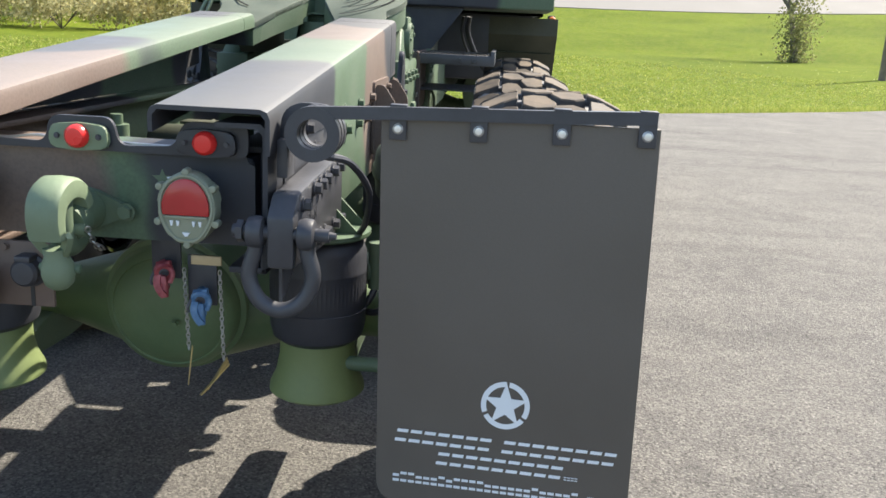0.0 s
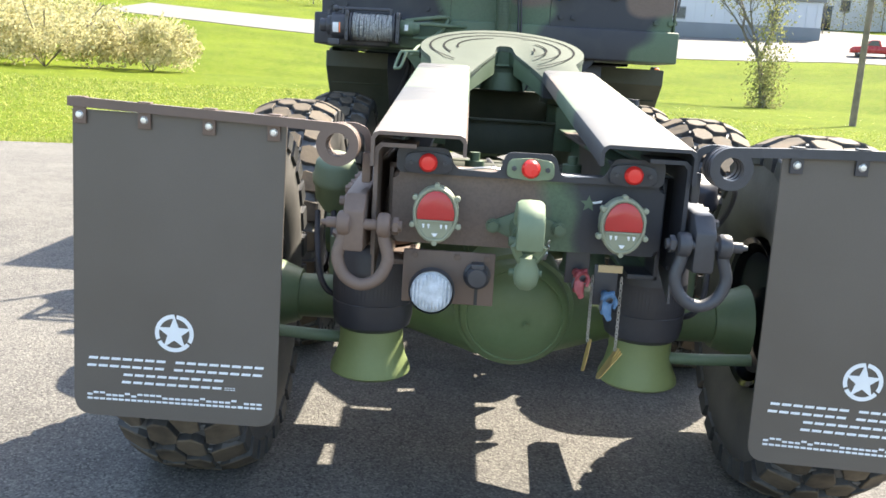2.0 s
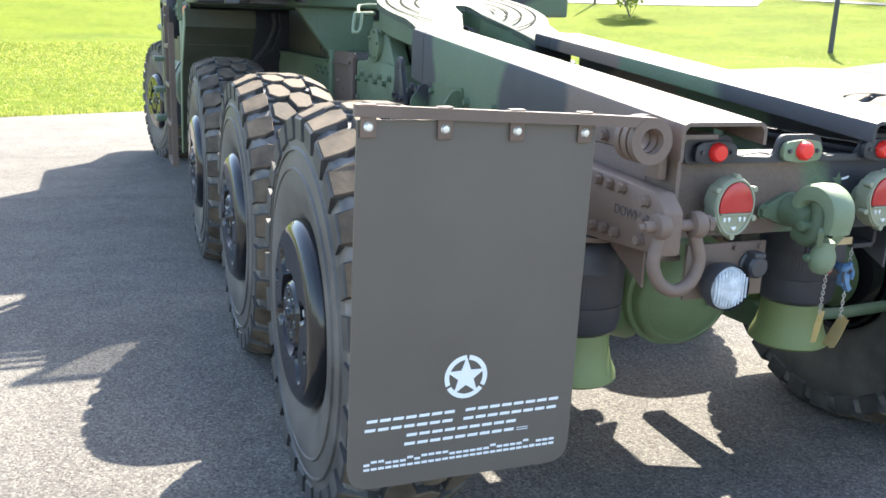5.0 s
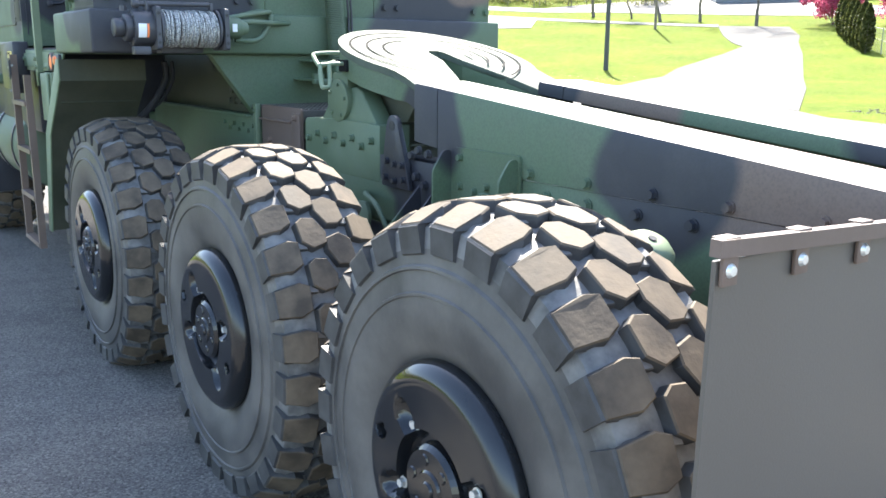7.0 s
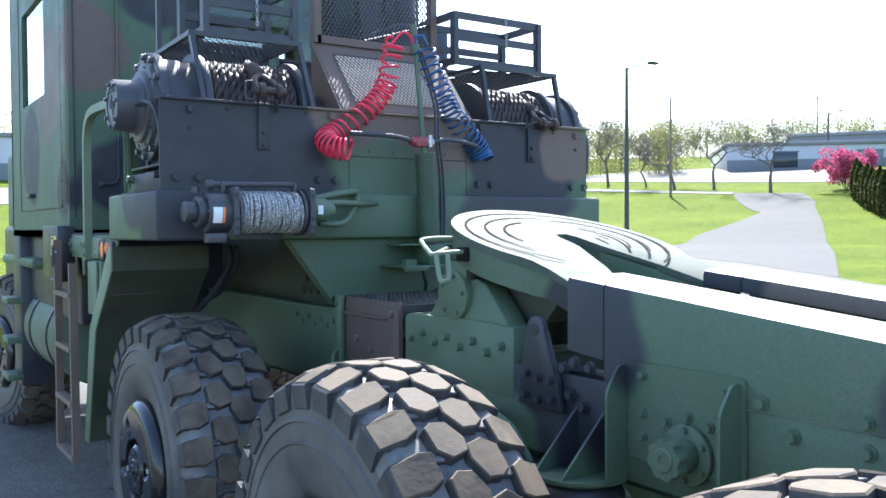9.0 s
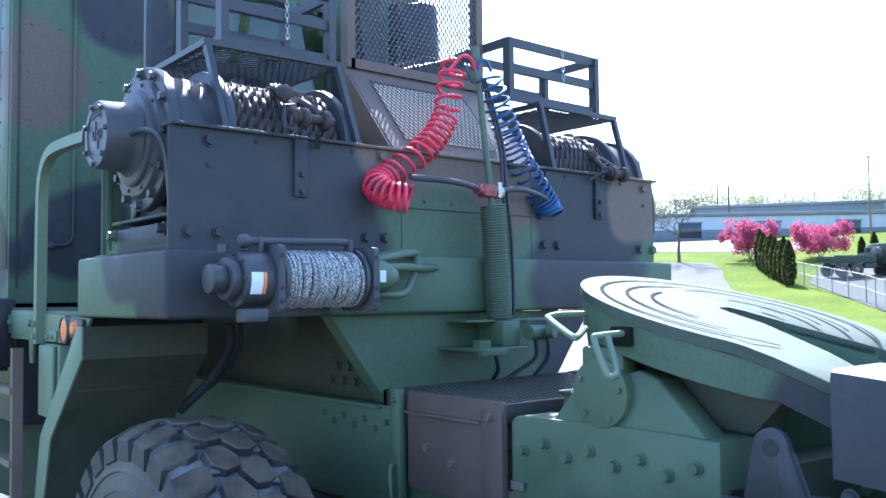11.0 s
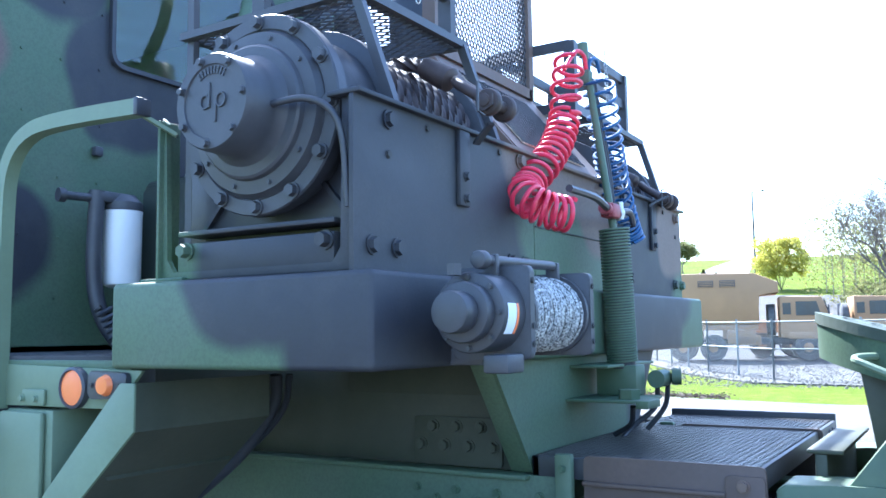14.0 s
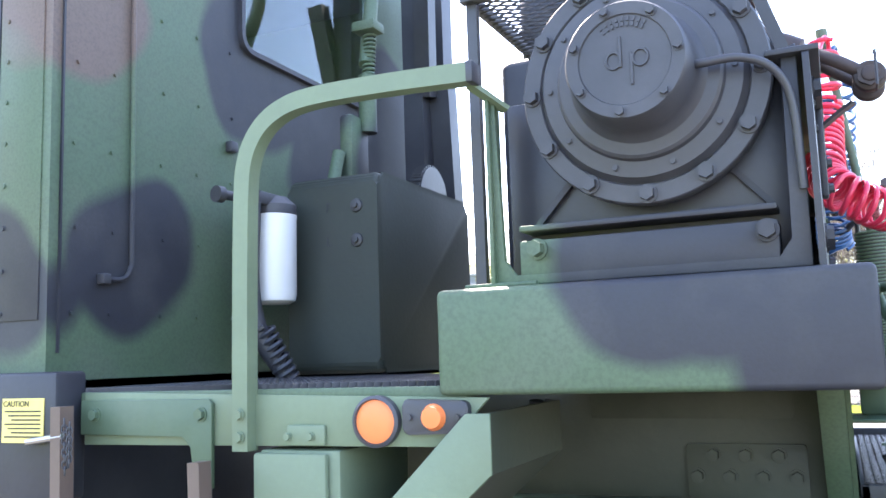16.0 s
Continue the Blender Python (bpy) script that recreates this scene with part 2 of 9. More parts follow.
def leaf_material(name, base, other):
    m, nodes, links, bsdf = graph(name)
    isl = nodes.new("ShaderNodeNewGeometry")
    col = ramp(nodes, links, isl.outputs["Random Per Island"], [(0.0, base), (1.0, other)])
    links.new(col.outputs["Color"], bsdf.inputs["Base Color"])
    bsdf.inputs["Roughness"].default_value = 0.6
    bsdf.inputs["Specular IOR Level"].default_value = 0.1
    thin = nodes.new("ShaderNodeBsdfTranslucent")
    links.new(col.outputs["Color"], thin.inputs["Color"])
    both = nodes.new("ShaderNodeMixShader")
    both.inputs[0].default_value = 0.45
    links.new(bsdf.outputs[0], both.inputs[1])
    links.new(thin.outputs[0], both.inputs[2])
    out = [n for n in nodes if n.type == "OUTPUT_MATERIAL"][0]
    links.new(both.outputs[0], out.inputs["Surface"])
    return m


LEAF_SPRING = leaf_material("spring leaves", (0.123, 0.189, 0.0378), (0.246, 0.302, 0.0851))
LEAF_YELLOW = leaf_material("yellow green leaves", (0.397, 0.378, 0.0567), (0.567, 0.529, 0.132))
LEAF_PINK = leaf_material("pink blossom", (0.35, 0.049, 0.126), (0.532, 0.154, 0.252))
LEAF_DARK = leaf_material("dark evergreen leaves", (0.035, 0.0455, 0.0126), (0.091, 0.098, 0.0315))
LEAF_DULL = leaf_material("dull budding leaves", (0.132, 0.142, 0.0567), (0.284, 0.284, 0.123))
LEAF_PALE = leaf_material("pale budding brush", (0.34, 0.312, 0.142), (0.586, 0.539, 0.321))


def ground_material(name, a, b, c, big, mid, fine, relief, dist, rough=0.9, spec=0.3, stones=0.0):
    m, nodes, links, bsdf = graph(name)
    pos = nodes.new("ShaderNodeNewGeometry").outputs["Position"]
    n1, n2, n3 = (noise_node(nodes, links, pos, s, 6, 0.6) for s in (big, mid, fine))
    col = mix(nodes, links, ramp(nodes, links, n1.outputs["Fac"], [(0.32, 0.0), (0.68, 1.0)]).outputs["Color"], a, b)
    col = mix(nodes, links, ramp(nodes, links, n2.outputs["Fac"], [(0.4, 0.0), (0.75, 0.7)]).outputs["Color"], col, c)
    col = mix(nodes, links, ramp(nodes, links, n3.outputs["Fac"], [(0.36, 0.55), (0.62, 0.0)]).outputs["Color"], col, tuple(v * 0.35 for v in a))
    if stones:
        squeeze = nodes.new("ShaderNodeMapping")
        squeeze.inputs["Rotation"].default_value = (0, 0, 0.5)
        squeeze.inputs["Scale"].default_value = (0.22, 1.5, 1.0)
        links.new(pos, squeeze.inputs["Vector"])
        n4 = noise_node(nodes, links, squeeze.outputs[0], 1.0, 4, 0.6)
        smear = ramp(nodes, links, n4.outputs["Fac"], [(0.52, 0.0), (0.7, 0.5)])
        col = mix(nodes, links, smear.outputs["Color"], col, tuple(v * 0.55 for v in a))
        cells = nodes.new("ShaderNodeTexVoronoi")
        cells.inputs["Scale"].default_value = stones
        links.new(pos, cells.inputs["Vector"])
        grey = nodes.new("ShaderNodeSeparateColor")
        links.new(cells.outputs["Color"], grey.inputs["Color"])
        pale = ramp(nodes, links, grey.outputs[0], [(0.66, 0.0), (0.95, 0.42)])
        col = mix(nodes, links, pale.outputs["Color"], col, (0.3, 0.285, 0.255))
        deep = ramp(nodes, links, grey.outputs[1], [(0.66, 0.0), (0.95, 0.6)])
        col = mix(nodes, links, deep.outputs["Color"], col, (0.022, 0.021, 0.02))
    links.new(col, bsdf.inputs["Base Color"])
    bsdf.inputs["Roughness"].default_value = rough
    bsdf.inputs["Specular IOR Level"].default_value = spec
    bump(nodes, links, bsdf, n3.outputs["Fac"], relief, dist)
    return m


ASPHALT = ground_material("old asphalt", (0.1, 0.095, 0.09), (0.158, 0.15, 0.138), (0.19, 0.18, 0.163), 0.9, 5.0, 80.0, 1.0, 0.01, stones=130.0)
DRIVE_ASPHALT = ground_material("pale drive asphalt", (0.0754, 0.0725, 0.0684), (0.0957, 0.0916, 0.0858), (0.0754, 0.0719, 0.0673), 0.2, 1.0, 60.0, 0.3, 0.004)
GRASS = ground_material("lawn", (0.066, 0.112, 0.008), (0.135, 0.185, 0.014), (0.205, 0.2, 0.042), 0.16, 2.6, 14.0, 1.0, 0.07, spec=0.05)
COMPOUND = ground_material("worn compound gravel", (0.062, 0.0595, 0.0558), (0.0868, 0.0831, 0.0775), (0.105, 0.101, 0.0942), 0.15, 1.0, 20.0, 0.6, 0.03)
GRAVEL = ground_material("pale gravel", (0.105, 0.1, 0.0899), (0.136, 0.13, 0.117), (0.174, 0.166, 0.152), 0.5, 4.0, 16.0, 1.0, 0.06)


# ---- building helpers ----
PLACE = {}


def put(ob, at, parent=None):
    ob.location = at
    PLACE[ob.name] = Vector(at)
    if parent:
        ob.parent = parent
        ob.matrix_parent_inverse = Matrix.Translation(-PLACE[parent.name])
    return ob


def part(name, bm, material, parent=None, label="", sharp=38, more=()):
    """One mesh object out of a bmesh that is drawn in world coordinates."""
    bmesh.ops.recalc_face_normals(bm, faces=bm.faces)
    lo = Vector([min(v.co[i] for v in bm.verts) for i in range(3)])
    hi = Vector([max(v.co[i] for v in bm.verts) for i in range(3)])
    c = (lo + hi) / 2
    bmesh.ops.translate(bm, vec=-c, verts=bm.verts)
    me = bpy.data.meshes.new(name)
    bm.to_mesh(me)
    bm.free()
    for m in (material, *more):
        me.materials.append(m)
    me.shade_smooth()
    me.set_sharp_from_angle(angle=radians(sharp))
    ob = put(new(name, me), c, parent)
    return tagged(ob, label)


def raw_part(name, verts, faces, material, parent=None, label="", at=(0, 0, 0), smooth=False):
    me = bpy.data.meshes.new(name)
    me.from_pydata(verts, [], faces)
    me.materials.append(material)
    if smooth:
        me.shade_smooth()
    return tagged(put(new(name, me), Vector(at), parent), label)


def thing(name, label, category, at=(0, 0, 0), group=""):
    return tagged(put(new(name), at), label, category, group)


def box(bm, x0, x1, y0, y1, z0, z1, bev=0.0, seg=2):
    m = Matrix.Translation(((x0 + x1) / 2, (y0 + y1) / 2, (z0 + z1) / 2)) @ Matrix.Diagonal((abs(x1 - x0), abs(y1 - y0), abs(z1 - z0), 1))
    vs = bmesh.ops.create_cube(bm, size=1, matrix=m)["verts"]
    if bev:
        bmesh.ops.bevel(bm, geom=list({e for v in vs for e in v.link_edges}), offset=bev, segments=seg, affect="EDGES", profile=0.5)
    return bm


def B(*a, **k):
    return box(bmesh.new(), *a, **k)


def axis_matrix(p, d):
    return Matrix.Translation(p) @ Vector(d).to_track_quat("Z", "Y").to_matrix().to_4x4()


def cyl(bm, p0, p1, r0, r1=None, n=20, bev=0.0):
    p0, p1 = Vector(p0), Vector(p1)
    m = axis_matrix((p0 + p1) / 2, p1 - p0)
    vs = bmesh.ops.create_cone(bm, cap_ends=True, segments=n, radius1=r0, radius2=r0 if r1 is None else r1, depth=(p1 - p0).length, matrix=m)["verts"]
    if bev:
        es = [e for e in {e for v in vs for e in v.link_edges} if any(len(f.verts) > 4 for f in e.link_faces)]
        bmesh.ops.bevel(bm, geom=es, offset=bev, segments=2, affect="EDGES", profile=0.5)
    return bm


def C(*a, **k):
    return cyl(bmesh.new(), *a, **k)


def lathe(bm, profile, at, d, n=48):
    """profile: rows of (radius, height along d); open at both ends unless a radius is 0."""
    m = axis_matrix(at, d)
    rings = []
    for r, h in profile:
        if r < 1e-6:
            rings.append([bm.verts.new(m @ Vector((0, 0, h)))])
        else:
            rings.append([bm.verts.new(m @ Vector((r * math.cos(2 * math.pi * i / n), r * math.sin(2 * math.pi * i / n), h))) for i in range(n)])
    for a, b in zip(rings, rings[1:]):
        for i in range(n):
            j = (i + 1) % n
            if len(a) == 1:
                bm.faces.new((a[0], b[i], b[j]))
            elif len(b) == 1:
                bm.faces.new((a[i], a[j], b[0]))
            else:
                bm.faces.new((a[i], a[j], b[j], b[i]))
    return bm


def prism(bm, pts, vec, bev=0.0, seg=2):
    """A flat outline, given as points in space, pulled along vec."""
    vec = Vector(vec)
    a = [bm.verts.new(Vector(p)) for p in pts]
    b = [bm.verts.new(Vector(p) + vec) for p in pts]
    n = len(a)
    bm.faces.new(a)
    bm.faces.new(list(reversed(b)))
    for i in range(n):
        bm.faces.new((a[(i + 1) % n], a[i], b[i], b[(i + 1) % n]))
    if bev:
        bmesh.ops.bevel(bm, geom=list({e for v in a + b for e in v.link_edges}), offset=bev, segments=seg, affect="EDGES", profile=0.5)
    return bm


def rounded(pts2, r, n=4):
    """Round the corners of a 2D outline."""
    out = []
    m = len(pts2)
    for i in range(m):
        p0, p, p1 = Vector(pts2[i - 1]), Vector(pts2[i]), Vector(pts2[(i + 1) % m])
        a, b = (p0 - p), (p1 - p)
        k = min(r, a.length * 0.48, b.length * 0.48)
        a, b = p + a.normalized() * k, p + b.normalized() * k
        for j in range(n + 1):
            t = j / n
            out.append(((1 - t) ** 2) * a + 2 * t * (1 - t) * p + t * t * b)
    return out


def sweep(bm, pts, r, n=8, closed=False, lobes=0, twist=0.0, flat=None):
    """A tube along points; flat=(w, h): a rectangular bar; lobes and twist: a laid rope."""
    pts = [Vector(p) for p in pts]
    m = len(pts)
    tang = []
    for i in range(m):
        if closed:
            t = pts[(i + 1) % m] - pts[i - 1]
        else:
            t = pts[min(i + 1, m - 1)] - pts[max(i - 1, 0)]
        tang.append(t.normalized())
    up = Vector((0, 0, 1)) if abs(tang[0].z) < 0.9 else Vector((1, 0, 0))
    u = (up - tang[0] * up.dot(tang[0])).normalized()
    rings, run = [], 0.0
    for i in range(m):
        if i:
            u = (u - tang[i] * u.dot(tang[i])).normalized()
            run += (pts[i] - pts[i - 1]).length
        w = tang[i].cross(u)
        ring = []
        if flat:
            for a, b in ((-1, -1), (1, -1), (1, 1), (-1, 1)):
                ring.append(bm.verts.new(pts[i] + w * (a * flat[0] / 2) + u * (b * flat[1] / 2)))
        else:
            for j in range(n):
                q = 2 * math.pi * j / n
                k = r * (1 + 0.18 * math.cos(lobes * q)) if lobes else r
                q += twist * run
                ring.append(bm.verts.new(pts[i] + (u * math.cos(q) + w * math.sin(q)) * k))
        rings.append(ring)
    k = len(rings[0])
    for i in range(m if closed else m - 1):
        a, b = rings[i], rings[(i + 1) % m]
        for j in range(k):
            bm.faces.new((a[j], a[(j + 1) % k], b[(j + 1) % k], b[j]))
    if not closed:
        bm.faces.new(list(reversed(rings[0])))
        bm.faces.new(rings[-1])
    return bm


def smooth_path(pts, steps=6):
    """Points of a soft curve through the given ones."""
    pts = [Vector(p) for p in pts]
    q = [2 * pts[0] - pts[1], *pts, 2 * pts[-1] - pts[-2]]
    out = []
    for i in range(1, len(q) - 2):
        for j in range(steps):
            t = j / steps
            a, b, c, d = q[i - 1:i + 3]
            out.append(0.5 * (2 * b + (c - a) * t + (2 * a - 5 * b + 4 * c - d) * t * t + (3 * b - a - 3 * c + d) * t ** 3))
    out.append(pts[-1])
    return out


def coil_path(axis_pts, radius, turns, per=14):
    """A helix that winds round a curve."""
    ax = smooth_path(axis_pts, 24)
    n = turns * per
    out = []
    u = None
    for i in range(n + 1):
        f = i / n * (len(ax) - 1)
        k = min(int(f), len(ax) - 2)
        p = ax[k].lerp(ax[k + 1], f - k)
        t = (ax[k + 1] - ax[k]).normalized()
        if u is None:
            u = t.orthogonal().normalized()
        u = (u - t * u.dot(t)).normalized()
        w = t.cross(u)
        q = 2 * math.pi * i / per
        out.append(p + (u * math.cos(q) + w * math.sin(q)) * radius)
    return out


def bolt_mesh(name, r, h, material):
    bm = bmesh.new()
    cyl(bm, (0, 0, 0), (0, 0, h * 0.25), r * 1.25, n=14)
    cyl(bm, (0, 0, h * 0.2), (0, 0, h), r, r * 0.93, n=6)
    me = bpy.data.meshes.new(name)
    bm.to_mesh(me)
    bm.free()
    me.materials.append(material)
    return me


BOLTS = {}


def bolt(parent, at, way, r=0.014, h=0.016, material=None, name="bolt"):
    material = material or CAMO
    key = (r, h, material.name)
    if key not in BOLTS:
        BOLTS[key] = bolt_mesh("bolt", r, h, material)
    ob = put(new(name, BOLTS[key]), at, parent)
    ob.rotation_euler = Vector(way).to_track_quat("Z", "Y").to_euler()
    return ob


def mesh_grid(bm, p, u, v, nu, nv, width, thick):
    """Expanded metal: rows of zigzag strands over the patch p + a u + b v."""
    p, u, v = Vector(p), Vector(u), Vector(v)
    w = u.cross(v).normalized() * thick
    for j in range(nv):
        for s in (0, 1):
            prev = None
            for i in range(nu + 1):
                b = (j + (1.0 if (i + s) % 2 else 0.0)) / nv
                c = p + u * (i / nu) + v * min(b, 1.0)
                d = v.normalized() * (width / 2)
                ring = [bm.verts.new(c - d - w / 2), bm.verts.new(c + d - w / 2), bm.verts.new(c + d + w / 2), bm.verts.new(c - d + w / 2)]
                if prev:
                    for k in range(4):
                        bm.faces.new((prev[k], prev[(k + 1) % 4], ring[(k + 1) % 4], ring[k]))
                prev = ring
    return bm


# ---- the lie of the land: level round the truck, then rising away in front ----
RISE_R = (0, 8, 30, 55, 80, 95, 125, 200, 400, 1500)
RISE_Z = (0, 0, 0.15, 0.55, 3.0, 5.2, 9.2, 17, 30, 45)


def land(x, y):
    r = math.hypot(x, y - 2)
    if r < 1e-6:
        return 0.0
    w = min(1, max(0, ((x * 0.5 + (y - 2) * 0.85) / r + 0.35) / 0.5))
    return float(np.interp(r, RISE_R, RISE_Z)) * w * w * (3 - 2 * w)


def sheet(name, outline, lift, material, step, label, kind="structure", edge=0.0):
    """A patch of ground that lies on the land, cut fine enough to follow it."""
    bm = bmesh.new()
    bm.faces.new([bm.verts.new((x, y, 0)) for x, y in outline])
    for i in (0, 1):
        lo, hi = min(p[i] for p in outline), max(p[i] for p in outline)
        k = lo + step
        while k < hi:
            no = Vector((1, 0, 0)) if i == 0 else Vector((0, 1, 0))
            bmesh.ops.bisect_plane(bm, geom=bm.verts[:] + bm.edges[:] + bm.faces[:], plane_co=no * k, plane_no=no)
            k += step
    for v in bm.verts:
        v.co.z = land(v.co.x, v.co.y) + lift
    if edge:
        rim = [e for e in bm.edges if e.is_boundary]
        made = bmesh.ops.extrude_edge_only(bm, edges=rim)["geom"]
        for v in made:
            if isinstance(v, bmesh.types.BMVert):
                v.co.z -= edge
    ob = part(name, bm, material, None, label)
    return tagged(ob, label, "ground", kind=kind)


# one sheet of land to the horizon
verts, faces = [(0, 2, 0)], []
RINGS = [2.5 * k for k in range(1, 53)] + [137, 145, 155, 170, 185, 200, 260, 330, 400, 600, 900, 1500, 3000]
for r in RINGS:
    for k in range(160):
        a = 2 * math.pi * k / 160
        x, y = r * math.cos(a), 2 + r * math.sin(a)
        verts.append((x, y, land(x, y)))
for k in range(160):
    faces.append((0, 1 + k, 1 + (k + 1) % 160))
for i in range(len(RINGS) - 1):
    for k in range(160):
        a, b = 1 + i * 160, 1 + (i + 1) * 160
        faces.append((a + k, b + k, b + (k + 1) % 160, a + (k + 1) % 160))
ground = raw_part("ground", verts, faces, GRASS, smooth=True)
tagged(ground, "bright spring lawn rising gently to the distance", "lawn", kind="structure")

# the asphalt yard, its drive to the far road, and what lies round them
YARD = [(-60, -60), (-60, 0), (-30, 5.5), (-12, 9.6), (-6.2, 11.5), (-2.8, 13.0), (3.0, 15.5), (5.8, 17.1), (9.2, 19.2), (16, 24.5), (23, 29.5), (29, 31.8),
        (31, 31.0), (26.5, 21.5), (22, 15.0), (20.3, 13.0), (19.2, 10.2), (18.4, 8.0), (18.0, 5.3), (18.6, 2.0), (20, -8), (22, -30), (24, -60)]
sheet("road", YARD, 0.03, ASPHALT, 2.5, "weathered grey asphalt yard with faint tyre marks", edge=0.08)
DRIVE = [(22, 15.0), (26.5, 21.5), (31, 31.0), (38, 35.5), (46.2, 40.3), (56.3, 44.4), (63, 47.5), (65.3, 50.5), (68.6, 54.0), (74.6, 59.4), (77.7, 53.1), (72.2, 48.2), (68.7, 46.0), (60, 39.8), (50.4, 33.4), (36, 23.8)]
sheet("road", DRIVE, 0.04, DRIVE_ASPHALT, 2.5, "pale asphalt drive curving up the lawn", edge=0.08)
sheet("pavement", [(52, 108), (65.9, 78.0), (73.7, 58.7), (75.4, 59.9), (67.6, 80.0), (54, 110)], 0.06, CONCRETE, 2.5, "narrow pale concrete path along the far lawn", edge=0.15)
sheet("pavement", [(60, 112), (73.1, 84.9), (78.9, 79.3), (83.3, 70.4), (86.9, 61.3), (91, 52), (101, 52), (106, 72.8), (103.4, 87), (94.4, 91), (77.1, 89.4), (66, 114)], 0.06, CONCRETE, 3.0, "wide pale car park in front of the long building", edge=0.15)
sheet("road", [(-40, 94), (0, 89), (15.5, 87.8), (36, 86), (60, 72), (66, 78), (45, 160), (16, 103), (-40, 108)], 0.06, CONCRETE, 3.0, "pale concrete road on the rise", edge=0.15)
sheet("gravel", [(45.6, 21.2), (37, 16.3), (28.8, 11.8), (24.6, 8.6), (23.8, 3.5), (24.4, -8), (34, -8), (32, 6), (36, 11), (47.5, 20.5)], 0.05, GRAVEL, 2.5, "pale gravel inside the wire fence", edge=0.15)
sheet("pavement", [(34, 4.5), (32.2, 6.2), (36, 11.2), (50.5, 24), (66, 36.5), (76, 40.5), (93, 28), (90, -40), (36, -40)], 0.06, COMPOUND, 3.0, "pale gravel and concrete vehicle compound", edge=0.15)
sheet("road", [(120.5, 36.2), (118, 28.5), (150, 34.5), (184, 40.4), (188, 46), (152, 41.5)], 0.08, CONCRETE, 3.0, "pale road climbing the far hill", edge=0.15)


# =====================  the truck  =====================
truck = thing("tractor_truck", "camouflaged eight-wheeled military tractor truck with twin winches behind the cab", "truck", (0, 4.0, 0))


# ---- wheels ----
TYRE_R, TYRE_W = 0.692, 0.42


def tyre_mesh():
    """Tyre lying about the x axis; outer side towards -x. The tread's floor takes the second material."""
    bm = bmesh.new()
    w = TYRE_W / 2
    prof = [(0.296, -w + 0.05), (0.312, -w + 0.026), (0.345, -w + 0.01), (0.40, -w - 0.006), (0.45, -w - 0.011), (0.47, -w - 0.01), (0.4725, -w - 0.014), (0.479, -w - 0.014), (0.482, -w - 0.007), (0.51, -w - 0.005),
            (0.533, -w - 0.002), (0.536, -w - 0.008), (0.543, -w - 0.007), (0.548, -w + 0.001), (0.585, -w + 0.006), (0.634, -w + 0.016), (0.656, -w + 0.045), (0.667, 0.0),
            (0.656, w - 0.045), (0.634, w - 0.016), (0.585, w - 0.008), (0.545, w - 0.004), (0.47, w + 0.008), (0.40, w + 0.004), (0.345, w - 0.012), (0.296, w - 0.05)]
    lathe(bm, prof, (0, 0, 0), (1, 0, 0), 80)
    for f in bm.faces:
        c = f.calc_center_median()
        if math.hypot(c.y, c.z) > 0.6:
            f.material_index = 1
    return bm


